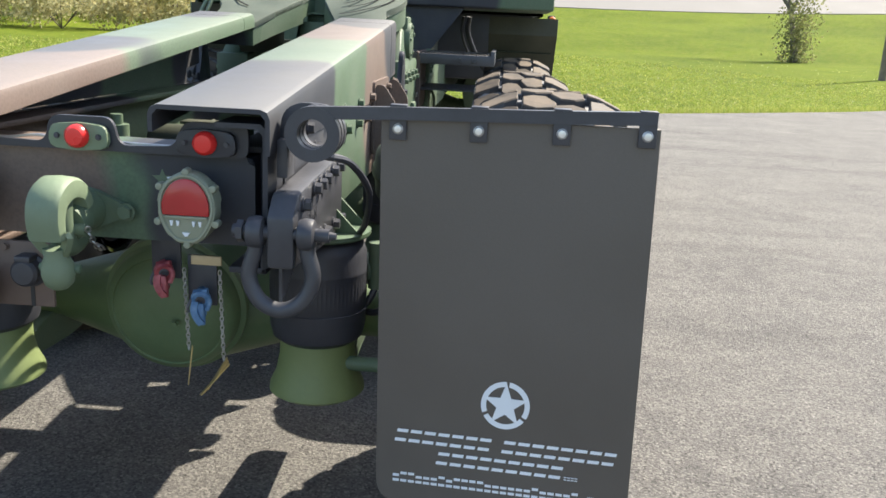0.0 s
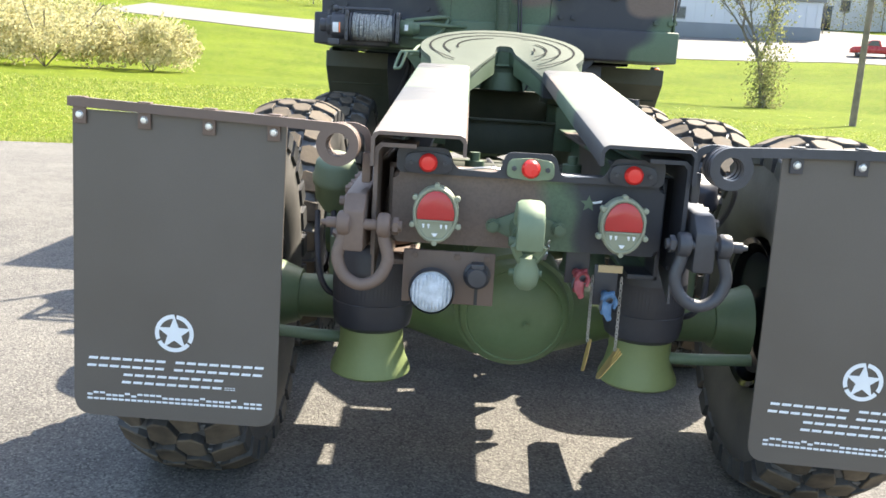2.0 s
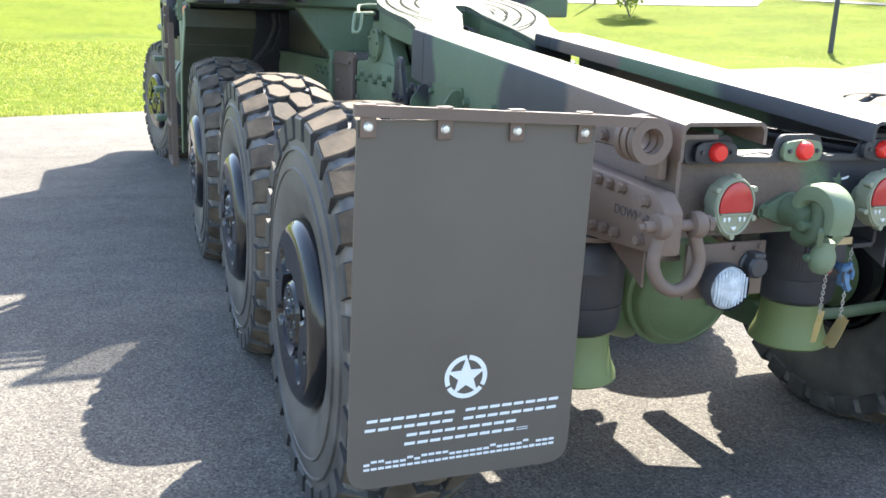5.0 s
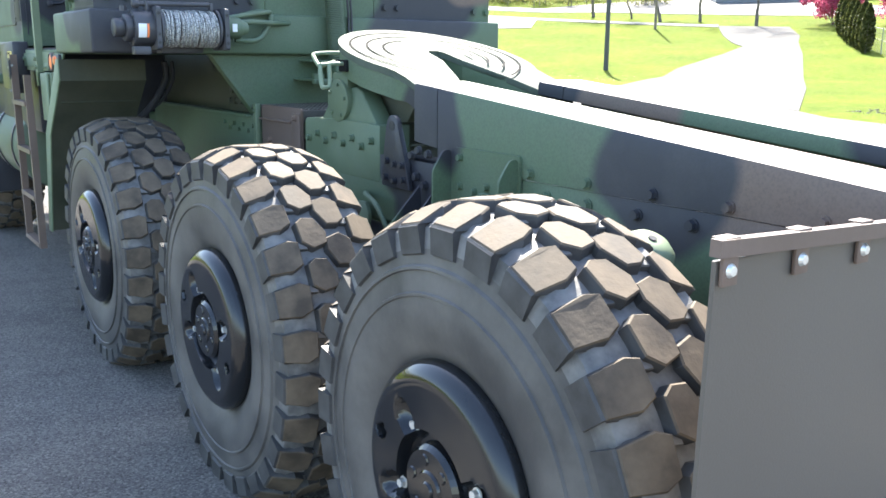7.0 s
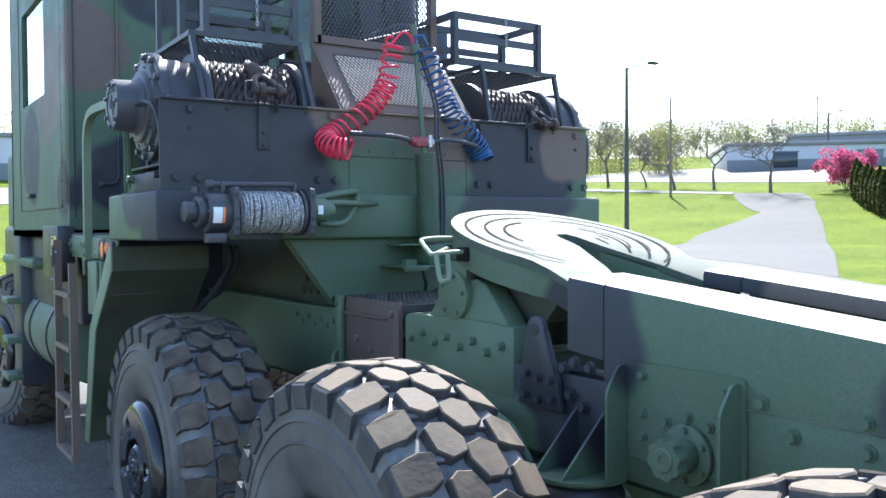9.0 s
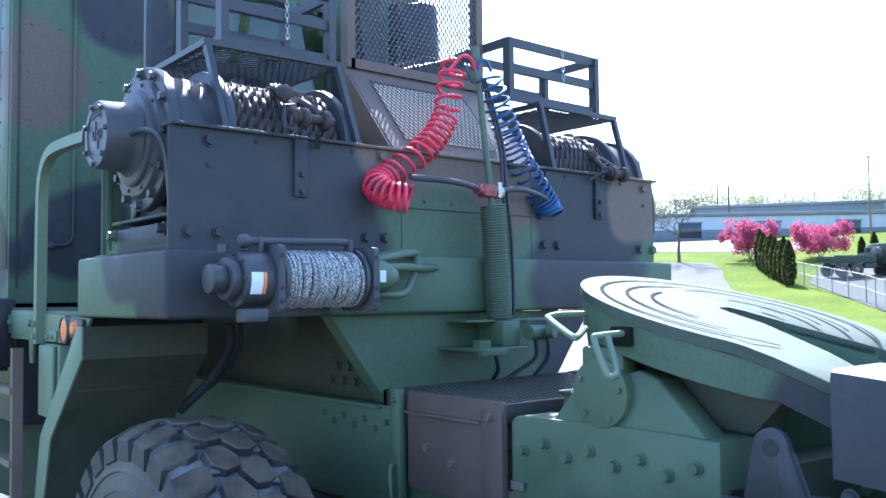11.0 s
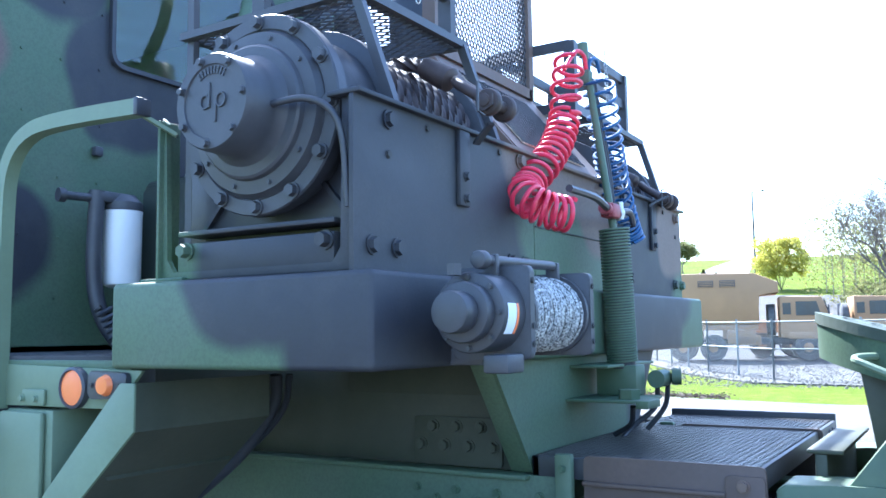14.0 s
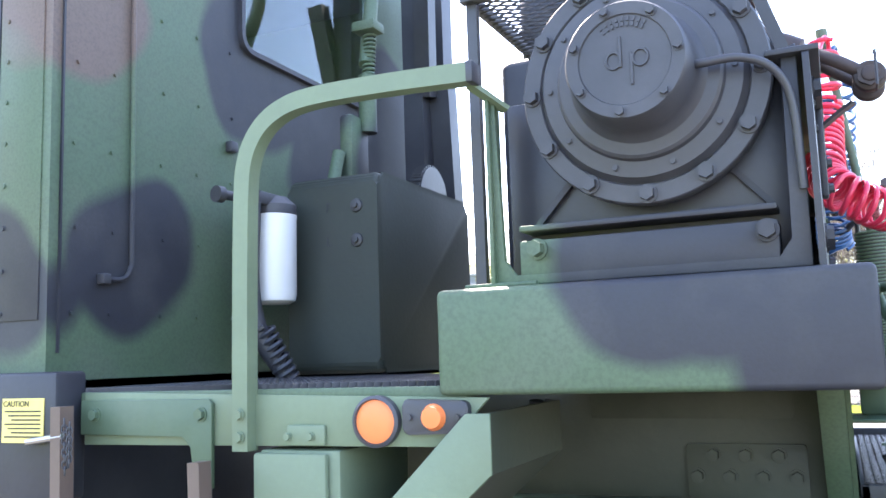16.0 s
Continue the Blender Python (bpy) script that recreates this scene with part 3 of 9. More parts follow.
def tread_mesh():
    """Four rows of chunky blocks, staggered, their tops worn pale, with low ties in the grooves."""
    bm = bmesh.new()
    pitches = 28
    step = 2 * math.pi / pitches
    w = TYRE_W / 2
    rng = random.Random(4)

    def block(outline, phase, top, flip, mat=1, spread=0.006):
        cx, ca = sum(p[0] for p in outline) / len(outline), sum(p[1] for p in outline) / len(outline)
        levels = []
        for r, grow in ((0.645, spread), (top - 0.004, 0.0), (top, -0.004)):
            ring = []
            for x, a in outline:
                k = math.hypot((x - cx), (a - ca) * 0.65)
                x2, a2 = x + (x - cx) / k * grow, a + (a - ca) / k * grow
                x2 = max(-w - 0.002, min(w + 0.002, x2))
                drop = 0.044 * max(0, (abs(x2) / w - 0.35) / 0.65) ** 2
                if flip:
                    x2, a2 = -x2, -a2
                rr = r if r < 0.65 else r - drop
                ring.append(bm.verts.new((x2, rr * math.sin(phase + a2), rr * math.cos(phase + a2))))
            levels.append(ring)
        n = len(outline)
        f = bm.faces.new(levels[2])
        f.material_index = mat
        for lo, hi, mi in ((levels[0], levels[1], 0), (levels[1], levels[2], mat)):
            for i in range(n):
                q = bm.faces.new((lo[i], lo[(i + 1) % n], hi[(i + 1) % n], hi[i]))
                q.material_index = mi

    for i in range(pitches):
        p = i * step
        for flip in (False, True):
            q = p + (step * 0.5 if flip else 0)
            j, k = rng.uniform(-0.004, 0.004), rng.uniform(-0.004, 0.004)
            # shoulder block
            block([(-w, -0.072 + j), (-w * 0.68, -0.086), (-w * 0.5, -0.058), (-w * 0.485, 0.06), (-w * 0.64, 0.079 + k), (-w, 0.066 + j)], q, TYRE_R, flip)
            # middle block
            block([(-w * 0.43, -0.05), (-w * 0.25, -0.089 + k), (w * 0.0, -0.07), (w * 0.035, -0.01), (-w * 0.1, 0.078 + j), (-w * 0.3, 0.084), (-w * 0.43, 0.058)], q + step * 0.47, TYRE_R + 0.002, flip)
            # low tie between the shoulder block and the middle one
            block([(-w * 0.52, -0.018), (-w * 0.33, -0.024), (-w * 0.33, 0.012), (-w * 0.52, 0.02)], q + step * 0.2, 0.679, flip, 2, 0.003)
            # buttress running down the shoulder
            rows = []
            for r, x in ((TYRE_R - 0.046, -w - 0.0), (0.64, -w - 0.006), (0.575, -w - 0.004), (0.566, -w + 0.012)):
                for depth in (0.0, 0.035):
                    for a in (-0.07 - 0.12 * (0.67 - r), 0.064 + 0.12 * (0.67 - r)):
                        a2, x2 = (-a, -(x + depth)) if flip else (a, x + depth)
                        rows.append(bm.verts.new((x2, r * math.sin(q + a2), r * math.cos(q + a2))))
            for k2 in range(3):
                o = k2 * 4
                bm.faces.new((rows[o], rows[o + 1], rows[o + 5], rows[o + 4]))
                bm.faces.new((rows[o], rows[o + 4], rows[o + 6], rows[o + 2]))
                bm.faces.new((rows[o + 1], rows[o + 5], rows[o + 7], rows[o + 3]))
    return bm


NUT_ANGLES = [radians(a) for a in (36, 108, 216, 288)]


def rim_mesh():
    """Deep-dished disc with scoops round its bolts; outer side towards -x."""
    bm = bmesh.new()
    w = TYRE_W / 2
    n, rows = 144, 36
    face = -w - 0.035

    def depth(r, a):
        d = 0.0
        if r > 0.262:
            t = (r - 0.262) / 0.05
            d += 0.034 * t * t
        for q in NUT_ANGLES:
            dx, dy = r * math.cos(a) - 0.182 * math.cos(q), r * math.sin(a) - 0.182 * math.sin(q)
            s = (dx * math.cos(q) + dy * math.sin(q)) / 0.055, (-dx * math.sin(q) + dy * math.cos(q)) / 0.034
            e = s[0] ** 2 + s[1] ** 2
            d += 0.038 * max(0, 1 - e) ** 0.6 * (1.0 if e < 1 else 0)
        if 0.112 < r < 0.145:
            d += 0.035
        if r < 0.112:
            d += 0.012
        for q in (radians(72), radians(252)):
            if math.hypot(r * math.cos(a) - 0.235 * math.cos(q), r * math.sin(a) - 0.235 * math.sin(q)) < 0.019:
                d += 0.05
        return d

    rs = [0.004 + 0.308 * (i / rows) for i in range(rows + 1)]
    grid = []
    for r in rs:
        ring = []
        for k in range(n):
            a = 2 * math.pi * k / n
            ring.append(bm.verts.new((face + depth(r, a), r * math.sin(a), r * math.cos(a))))
        grid.append(ring)
    bm.faces.new(list(reversed(grid[0])))
    for x, r in ((face + 0.06, 0.313), (-w + 0.04, 0.309), (-w + 0.075, 0.28), (0.0, 0.26), (w - 0.03, 0.27), (w - 0.02, 0.29)):
        grid.append([bm.verts.new((x, r * math.sin(2 * math.pi * k / n), r * math.cos(2 * math.pi * k / n))) for k in range(n)])
    for a, b in zip(grid, grid[1:]):
        for k in range(n):
            bm.faces.new((a[k], a[(k + 1) % n], b[(k + 1) % n], b[k]))
    # brake drum inside
    cyl(bm, (0.0, 0, 0), (0.16, 0, 0), 0.235, n=32)
    return bm


def build_wheel(parent, at):
    rim_bm = rim_mesh()
    me = bpy.data.meshes.new("wheel")
    bmesh.ops.recalc_face_normals(rim_bm, faces=rim_bm.faces)
    rim_bm.to_mesh(me)
    rim_bm.free()
    me.materials.append(GLOSS_BLACK)
    me.shade_smooth()
    me.set_sharp_from_angle(angle=radians(40))
    wheel = put(new("wheel", me), at, parent)
    out = [wheel]
    for name, bm, mats, sharp in (("tyre", tyre_mesh(), (RUBBER, GROOVE), 35), ("tread", tread_mesh(), (TREAD_SIDE, TREAD_TOP, GROOVE), 25)):
        bmesh.ops.recalc_face_normals(bm, faces=bm.faces)
        me = bpy.data.meshes.new(name)
        bm.to_mesh(me)
        bm.free()
        for m in mats:
            me.materials.append(m)
        me.shade_smooth()
        me.set_sharp_from_angle(angle=radians(sharp))
        o = new(name, me)
        o.parent = wheel
        out.append(o)
    hub = bmesh.new()
    face = -TYRE_W / 2 - 0.035
    lathe(hub, [(0.0, 0.012), (0.02, 0.012), (0.024, 0.006), (0.045, 0.006), (0.05, 0.0), (0.1, 0.0), (0.112, -0.012), (0.112, -0.03)], (face + 0.0, 0, 0), (-1, 0, 0), 40)
    for k in range(6):
        q = radians(60 * k + 15)
        lathe(hub, [(0.0, 0.004), (0.013, 0.004), (0.016, 0.0)], (face, 0.075 * math.sin(q), 0.075 * math.cos(q)), (-1, 0, 0), 10)
    me = bpy.data.meshes.new("hub_cap")
    hub.to_mesh(me)
    hub.free()
    me.materials.append(GLOSS_BLACK)
    o = new("hub_cap", me)
    o.parent = wheel
    for q in NUT_ANGLES:
        key = "nut"
        if key not in BOLTS:
            BOLTS[key] = bolt_mesh("wheel_nut", 0.013, 0.018, ZINC)
        o = new("wheel_nut", BOLTS[key])
        o.parent = wheel
        o.location = (face + 0.03, 0.163 * math.sin(q), 0.163 * math.cos(q))
        o.rotation_euler = Vector((-1, 0, 0)).to_track_quat("Z", "Y").to_euler()
    return wheel


AXLES = (0.715, 2.243, 4.04, 8.7)
X_WHEEL = 1.115
SEAT = {0.715: (0.015, 0.042), 2.243: (-0.05, 0.025), 4.04: (-0.055, 0.035), 8.7: (0.0, 0.03)}  # how the right wheels sit: out, up
first = build_wheel(truck, (-X_WHEEL, AXLES[0], 0.66))
tagged(first, "gloss black steel wheel with a chunky dusty off-road tyre")
turned = 0
for y in AXLES:
    for side in (-1, 1):
        if side == -1 and y == AXLES[0]:
            continue
        turned += 37 if side > 0 else 4
        out, up = SEAT[y] if side > 0 else (0.0, 0.0)
        m = pose(side * (X_WHEEL + out), y, 0.66 + up, 0, 0, (0 if side < 0 else 180) + (11 if y > 8 else 0)) @ pose(0, 0, 0, turned if side > 0 else turned % 37, 0, 0)
        copy_thing(first, m)

# ---- axles, differentials, air springs ----
for i, y in enumerate(AXLES):
    bm = bmesh.new()
    cyl(bm, (-0.9, y, 0.655), (0.9, y, 0.655), 0.085, n=24)
    axle = part("axle", bm, AXLE_GREEN, truck, "green axle beam")
    for s in (-1, 1):
        part("hub_flare", C((s * 0.8, y, 0.655), (s * 0.93, y, 0.655), 0.1, 0.15, n=24), AXLE_GREEN, axle)
        part("housing_arm", C((s * 0.42, y, 0.655), (s * 0.1, y, 0.655), 0.09, 0.19, n=28), AXLE_GREEN, axle)
    bm = bmesh.new()
    lathe(bm, [(0.0, 0.1), (0.09, 0.095), (0.15, 0.07), (0.172, 0.05), (0.176, 0.054), (0.196, 0.04), (0.2, 0.03), (0.205, 0.0), (0.22, -0.006), (0.222, -0.03), (0.2, -0.035), (0.2, -0.3), (0.1, -0.4), (0, -0.42)], (0.02, y - 0.21, 0.7), (0, -1, -0.12), 40)
    dif = part("differential", bm, AXLE_GREEN, axle, "round green differential housing")
    bolt(dif, (0.06, y - 0.318, 0.68), (0, -1, -0.1), 0.009, 0.012, AXLE_GREEN, "plug")
    bm = bmesh.new()
    cyl(bm, (0, y + 0.2, 0.72), (0, y + 1.1, 0.74), 0.05, n=16)
    part("drive_shaft", bm, BLACK_PAINT, axle)


def air_spring(x, y):
    bm = bmesh.new()
    lathe(bm, [(0.0, 0.0), (0.112, 0.0), (0.132, 0.016), (0.14, 0.05), (0.141, 0.1), (0.139, 0.102), (0.141, 0.106), (0.142, 0.16), (0.142, 0.21), (0.143, 0.214), (0.142, 0.218), (0.139, 0.27), (0.128, 0.3), (0.108, 0.316), (0, 0.32)], (x, y, 0.655), (0, 0, 1), 144)
    for v in bm.verts:
        if 0.76 < v.co.z < 0.93 and math.hypot(v.co.x - x, v.co.y - y) > 0.13:
            turn = math.atan2(v.co.y - y, v.co.x - x)
            if round(turn / (2 * math.pi) * 144) % 2:
                v.co.x, v.co.y = x + (v.co.x - x) * 0.986, y + (v.co.y - y) * 0.986
    s = part("air_spring", bm, BAG_RUBBER, truck, "black ribbed rubber air spring on a green pedestal")
    bm = bmesh.new()
    lathe(bm, [(0.0, 0.0), (0.125, 0.0), (0.142, 0.012), (0.14, 0.03), (0.122, 0.07), (0.112, 0.12), (0.11, 0.18), (0, 0.18)], (x, y, 0.485), (0, 0, 1), 48)
    part("pedestal", bm, PEDESTAL_GREEN if y < 1 else GREEN_PAINT, s, "flared green steel pedestal")
    bm = bmesh.new()
    lathe(bm, [(0, 0.0), (0.145, 0.0), (0.15, 0.006), (0.15, 0.016), (0, 0.018)], (x, y, 0.972), (0, 0, 1), 40)
    top = part("top_plate", bm, CAMO, s)
    for d in (-0.06, 0.06):
        bm = bmesh.new()
        prism(bm, [(x - math.copysign(0.06, x), y + d, 0.985), (x + math.copysign(0.13, x), y + d, 0.985), (x - math.copysign(0.05, x), y + d, 1.17)], (0, 0.01, 0))
        part("gusset", bm, CAMO, s)


for x, y in ((-0.487, 0.365), (0.478, 0.44), (-0.53, 2.02), (0.49, 2.07)):
    air_spring(x, y)
bm = bmesh.new()
sweep(bm, smooth_path([(0.585, -0.03, 1.268), (0.63, 0.06, 1.24), (0.655, 0.2, 1.15), (0.63, 0.33, 1.04), (0.6, 0.4, 0.985)], 6), 0.009, 8)
part("hose", bm, BAG_RUBBER, truck, "black hose looping down to an air spring")

for s in (-1, 1):
    # suspension beam under the springs, from axle to pedestal
    bm = bmesh.new()
    prism(bm, [(s * 0.5 - 0.05, 0.36, 0.49), (s * 0.5 - 0.05, 0.36, 0.53), (s * 0.5 - 0.05, 0.75, 0.62), (s * 0.5 - 0.05, 1.2, 0.58), (s * 0.5 - 0.05, 1.2, 0.5), (s * 0.5 - 0.05, 0.75, 0.48)], (0.1, 0, 0), 0.01)
    part("suspension_beam", bm, GREEN_PAINT, truck)
    # brake chamber behind the rear wheel
    bm = bmesh.new()
    d = Vector((0, -0.42, 0.9)).normalized()
    lathe(bm, [(0.0, 0.14), (0.02, 0.142), (0.05, 0.138), (0.075, 0.115), (0.083, 0.07), (0.09, 0.06), (0.09, 0.04), (0.083, 0.03), (0.083, -0.03), (0.06, -0.08), (0, -0.085)], (s * 0.68, 0.72, 1.085), d, 36)
    can = part("brake_chamber", bm, LIGHT_GREEN if s < 0 else BLACK_PAINT, truck, "domed green brake chamber" if s < 0 else "domed black brake chamber")
    bm = C(Vector((s * 0.68, 0.72, 1.085)) + d * 0.139, Vector((s * 0.68, 0.72, 1.085)) + d * 0.146, 0.012, n=14)
    part("breather", bm, BLACK_PAINT, can)
    for k in (-0.03, 0.03):
        bm = bmesh.new()
        sweep(bm, smooth_path([(s * 0.71 + k, 0.66, 1.0), (s * 0.69 + k, 0.55, 0.9), (s * 0.66 + k, 0.48, 0.78), (s * 0.6 + k, 0.5, 0.72), (s * 0.5, 0.62, 0.72)]), 0.011, 8)
        part("hose", bm, BAG_RUBBER, can)
    # kingpin arm and tie rod
    bm = bmesh.new()
    box(bm, s * 0.6 - 0.06, s * 0.6 + 0.06, 0.48, 0.62, 0.82, 0.88, 0.015)
    cyl(bm, (s * 0.64, 0.5, 0.8), (s * 0.64, 0.5, 0.94), 0.025)
    cyl(bm, (s * 0.58, 0.52, 0.86), (s * 0.58, 0.52, 0.92), 0.018, n=6)
    part("steering_arm", bm, GREEN_PAINT, truck)
    bm = bmesh.new()
    sweep(bm, smooth_path([(s * 0.85, 0.35, 0.62), (s * 0.65, 0.38, 0.6), (s * 0.42, 0.45, 0.58)]), 0.022, 10)
    part("tie_rod", bm, GREEN_PAINT, truck)

# ---- frame rails, ramps and rear crossmember ----
def ramp_z(y):
    return 1.37 + (y + 0.08) * 0.0975


for s, side in ((-1, "left"), (1, "right")):
    bm = bmesh.new()
    box(bm, s * 0.41, s * 0.425, 0.06, 8.6, 0.92, 1.24, 0.004)
    box(bm, s * 0.33, s * 0.425, 0.06, 8.6, 0.92, 0.937, 0.004)
    box(bm, s * 0.33, s * 0.425, 0.06, 8.6, 1.223, 1.24, 0.004)
    part("frame_rail", bm, CAMO, truck)
    # ramp on top of the rail: bent plate, open below
    for y0, y1 in ((-0.08, 1.97), (1.975, 2.137)):
        bm = bmesh.new()
        rings = []
        for y in (y0, y1):
            z = ramp_z(y)
            t, rr = 0.011, 0.022
            low = z - 0.24 if y0 > 1.9 else 1.267
            out = [(0.472, low), (0.472, z - rr), (0.472 - rr * 0.3, z - rr * 0.3), (0.472 - rr, z), (0.193 + rr, z), (0.193 + rr * 0.3, z - rr * 0.3), (0.193, z - rr), (0.193, z - 0.062),
                   (0.193 + t, z - 0.062), (0.193 + t, z - rr - 0.002), (0.193 + rr, z - t), (0.472 - rr, z - t), (0.472 - t, z - rr - 0.002), (0.472 - t, low)]
            rings.append([bm.verts.new((s * x, y, zz)) for x, zz in out])
        n = len(rings[0])
        for k in range(n):
            bm.faces.new((rings[0][k], rings[0][(k + 1) % n], rings[1][(k + 1) % n], rings[1][k]))
        for ring in rings:
            for a, b, c, d in ((0, 1, 12, 13), (1, 2, 11, 12), (2, 3, 11, None), (3, 4, 10, 11), (4, 5, 10, None), (5, 6, 9, 10), (6, 7, 8, 9)):
                vs = [ring[i] for i in (a, b, c, d) if i is not None]
                bm.faces.new(vs)
        bm.normal_update()
        # top faces take the paler paint that imitates glare
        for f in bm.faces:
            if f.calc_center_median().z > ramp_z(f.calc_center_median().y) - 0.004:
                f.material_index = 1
        ramp_plate = part("ramp", bm, CAMO, truck, "camouflaged bent steel ramp plate, top coloured paler for sun glare", 30)
        ramp_plate.data.materials.append(GLARE_CAMO)
    # web plate below the ramp, with its long seam
    bm = bmesh.new()
    prism(bm, [(s * 0.455, 0.08, 0.98), (s * 0.455, 3.15, 0.98), (s * 0.455, 3.15, 1.264), (s * 0.455, 0.08, 1.264)], (s * 0.012, 0, 0), 0.003)
    web = part("web_plate", bm, CAMO, truck)
    for y in (0.3, 0.58, 0.85, 1.125, 1.403):
        bolt(web, (s * 0.472, y, 1.291), (s, 0, 0), 0.016, 0.02)
    for y in (0.42, 0.7, 0.91, 1.124, 1.318):
        bolt(web, (s * 0.467, y, 1.221), (s, 0, 0), 0.017, 0.022)
    bm = bmesh.new()
    pts = rounded([(1.448, 1.06), (1.86, 1.06), (1.86, 1.347), (1.448, 1.347)], 0.02)
    prism(bm, [(s * 0.472, y, z) for y, z in pts], (s * 0.01, 0, 0))
    plate = part("cover_plate", bm, CAMO, truck)
    for y, z in ((1.51, 1.3), (1.5, 1.13), (1.8, 1.31), (1.8, 1.2), (1.8, 1.13), (1.56, 1.2), (1.71, 1.19), (1.635, 1.215)):
        bolt(plate, (s * 0.482, y, z), (s, 0, 0), 0.013, 0.018)
    for y in (1.46, 1.862):
        bm = bmesh.new()
        pts = rounded([(0, 0.98), (0.085, 0.98), (0.085, 1.26), (0.035, 1.335), (0, 1.335)], 0.02)
        prism(bm, [(s * (0.482 + a), y, z) for a, z in pts], (0, 0.01, 0))
        part("gusset", bm, CAMO, plate)
    bm = bmesh.new()
    cyl(bm, (s * 0.48, 1.63, 1.112), (s * 0.5, 1.63, 1.112), 0.085, n=28, bev=0.005)
    cyl(bm, (s * 0.5, 1.63, 1.112), (s * 0.555, 1.63, 1.112), 0.05, n=24, bev=0.006)
    boss = part("trunnion_boss", bm, GREEN_PAINT, plate)
    # crowned nut with its slots and a hollow middle
    bm = bmesh.new()
    rim = []
    for k in range(48):
        a = 2 * math.pi * k / 48
        r = 0.058 if (k // 3) % 2 else 0.05
        rim.append((s * 0.553, 1.63 + r * math.cos(a), 1.112 + r * math.sin(a)))
    prism(bm, rim, (s * 0.036, 0, 0), 0.002)
    part("crown_nut", bm, GREEN_PAINT, boss)
    bm = bmesh.new()
    lathe(bm, [(0.0, -0.006), (0.012, -0.006), (0.014, 0.004), (0.03, 0.005), (0.034, 0.0)], (s * 0.59, 1.63, 1.112), (s, 0, 0), 24)
    part("nut_cap", bm, GREEN_PAINT, boss)
    for k in range(6):
        a = radians(30 + 60 * k)
        bolt(boss, (s * 0.5, 1.63 + 0.07 * math.cos(a), 1.112 + 0.07 * math.sin(a)), (s, 0, 0), 0.009, 0.012)
    for y, z in ((2.03, 1.3), (2.1, 1.31), (2.15, 1.285), (2.06, 1.17), (2.12, 1.2)):
        bolt(web, (s * 0.47, y, z), (s, 0, 0), 0.016, 0.02)
    # lifting eye plate
    bm = bmesh.new()
    pts = [Vector((2.140, 1.14)), Vector((2.360, 1.14)), Vector((2.340, 1.28))] + [Vector((2.270 + 0.045 * math.cos(a), 1.4 + 0.045 * math.sin(a))) for a in [radians(k) for k in range(-10, 191, 20)]] + [Vector((2.165, 1.24))]
    prism(bm, [(s * 0.476, y, z) for y, z in pts], (s * 0.022, 0, 0), 0.003)
    ear = part("lifting_eye", bm, BLACK_PAINT, truck, "black steel lifting eye plate")
    bm = C((s * 0.497, 2.270, 1.4), (s * 0.4995, 2.270, 1.4), 0.021, n=20)
    part("eye_hole", bm, INK, ear)
    for y, z in ((2.180, 1.18), (2.320, 1.18), (2.190, 1.24), (2.310, 1.25), (2.250, 1.17), (2.250, 1.24)):
        bolt(ear, (s * 0.498, y, z), (s, 0, 0), 0.013, 0.018, BLACK_PAINT)
    for k, ch in enumerate("LIFT"):
        cu = bpy.data.curves.new("lettering", "FONT")
        cu.body, cu.size, cu.extrude, cu.align_x, cu.align_y = ch, 0.035, 0.0005, "CENTER", "CENTER"
        t = new("lettering", cu)
        cu.materials.append(GREY_BLACK)
        t.rotation_euler = (radians(90), 0, radians(-90 if s < 0 else 90))
        put(t, (s * 0.4995, 2.255 + 0.0 * k, 1.345 - 0.036 * k), ear)

bm = bmesh.new()
pts = rounded([(0.41, 1.03), (0.41, 1.245), (0.36, 1.25), (-0.36, 1.25), (-0.41, 1.245), (-0.41, 1.03)], 0.02)
prism(bm, [(x, 0.02, z) for x, z in pts], (0, 0.2, 0), 0.012, 3)
rear_beam = part("crossmember", bm, CAMO, truck, "camouflaged rounded rear crossmember with chipped paint")
star = [(0.185 + 0.026 * (1 if k % 2 == 0 else 0.45) * math.sin(k * math.pi / 5), 1.182 + 0.026 * (1 if k % 2 == 0 else 0.45) * math.cos(k * math.pi / 5)) for k in range(10)]
bm = bmesh.new()
prism(bm, [(x, 0.0185, z) for x, z in star], (0, 0.001, 0))
part("paint_patch", bm, GREEN_PAINT, rear_beam, "small green star-shaped paint patch")
bm = bmesh.new()
prism(bm, [(0.195, 0.0175, 1.188), (0.225, 0.0175, 1.195), (0.222, 0.0175, 1.187), (0.2, 0.0175, 1.183)], (0, 0.001, 0))
part("paint_chip", bm, WHITE_INK, rear_beam, "bare scratch in the paint")
for y, lo, hi in ((0.9, 0.98, 1.13), (1.5, 0.98, 1.15), (2.44, 1.1, 1.3), (3.05, 1.2, 1.455)):
    bm = bmesh.new()
    box(bm, -0.31, 0.31, y, y + 0.03, lo, hi - 0.012, 0.004)
    box(bm, -0.31, 0.31, y - 0.04, y + 0.05, hi - 0.012, hi, 0.004)
    part("crossmember", bm, OLIVE_DIRT, truck, "dark dirty crossmember between the rails")
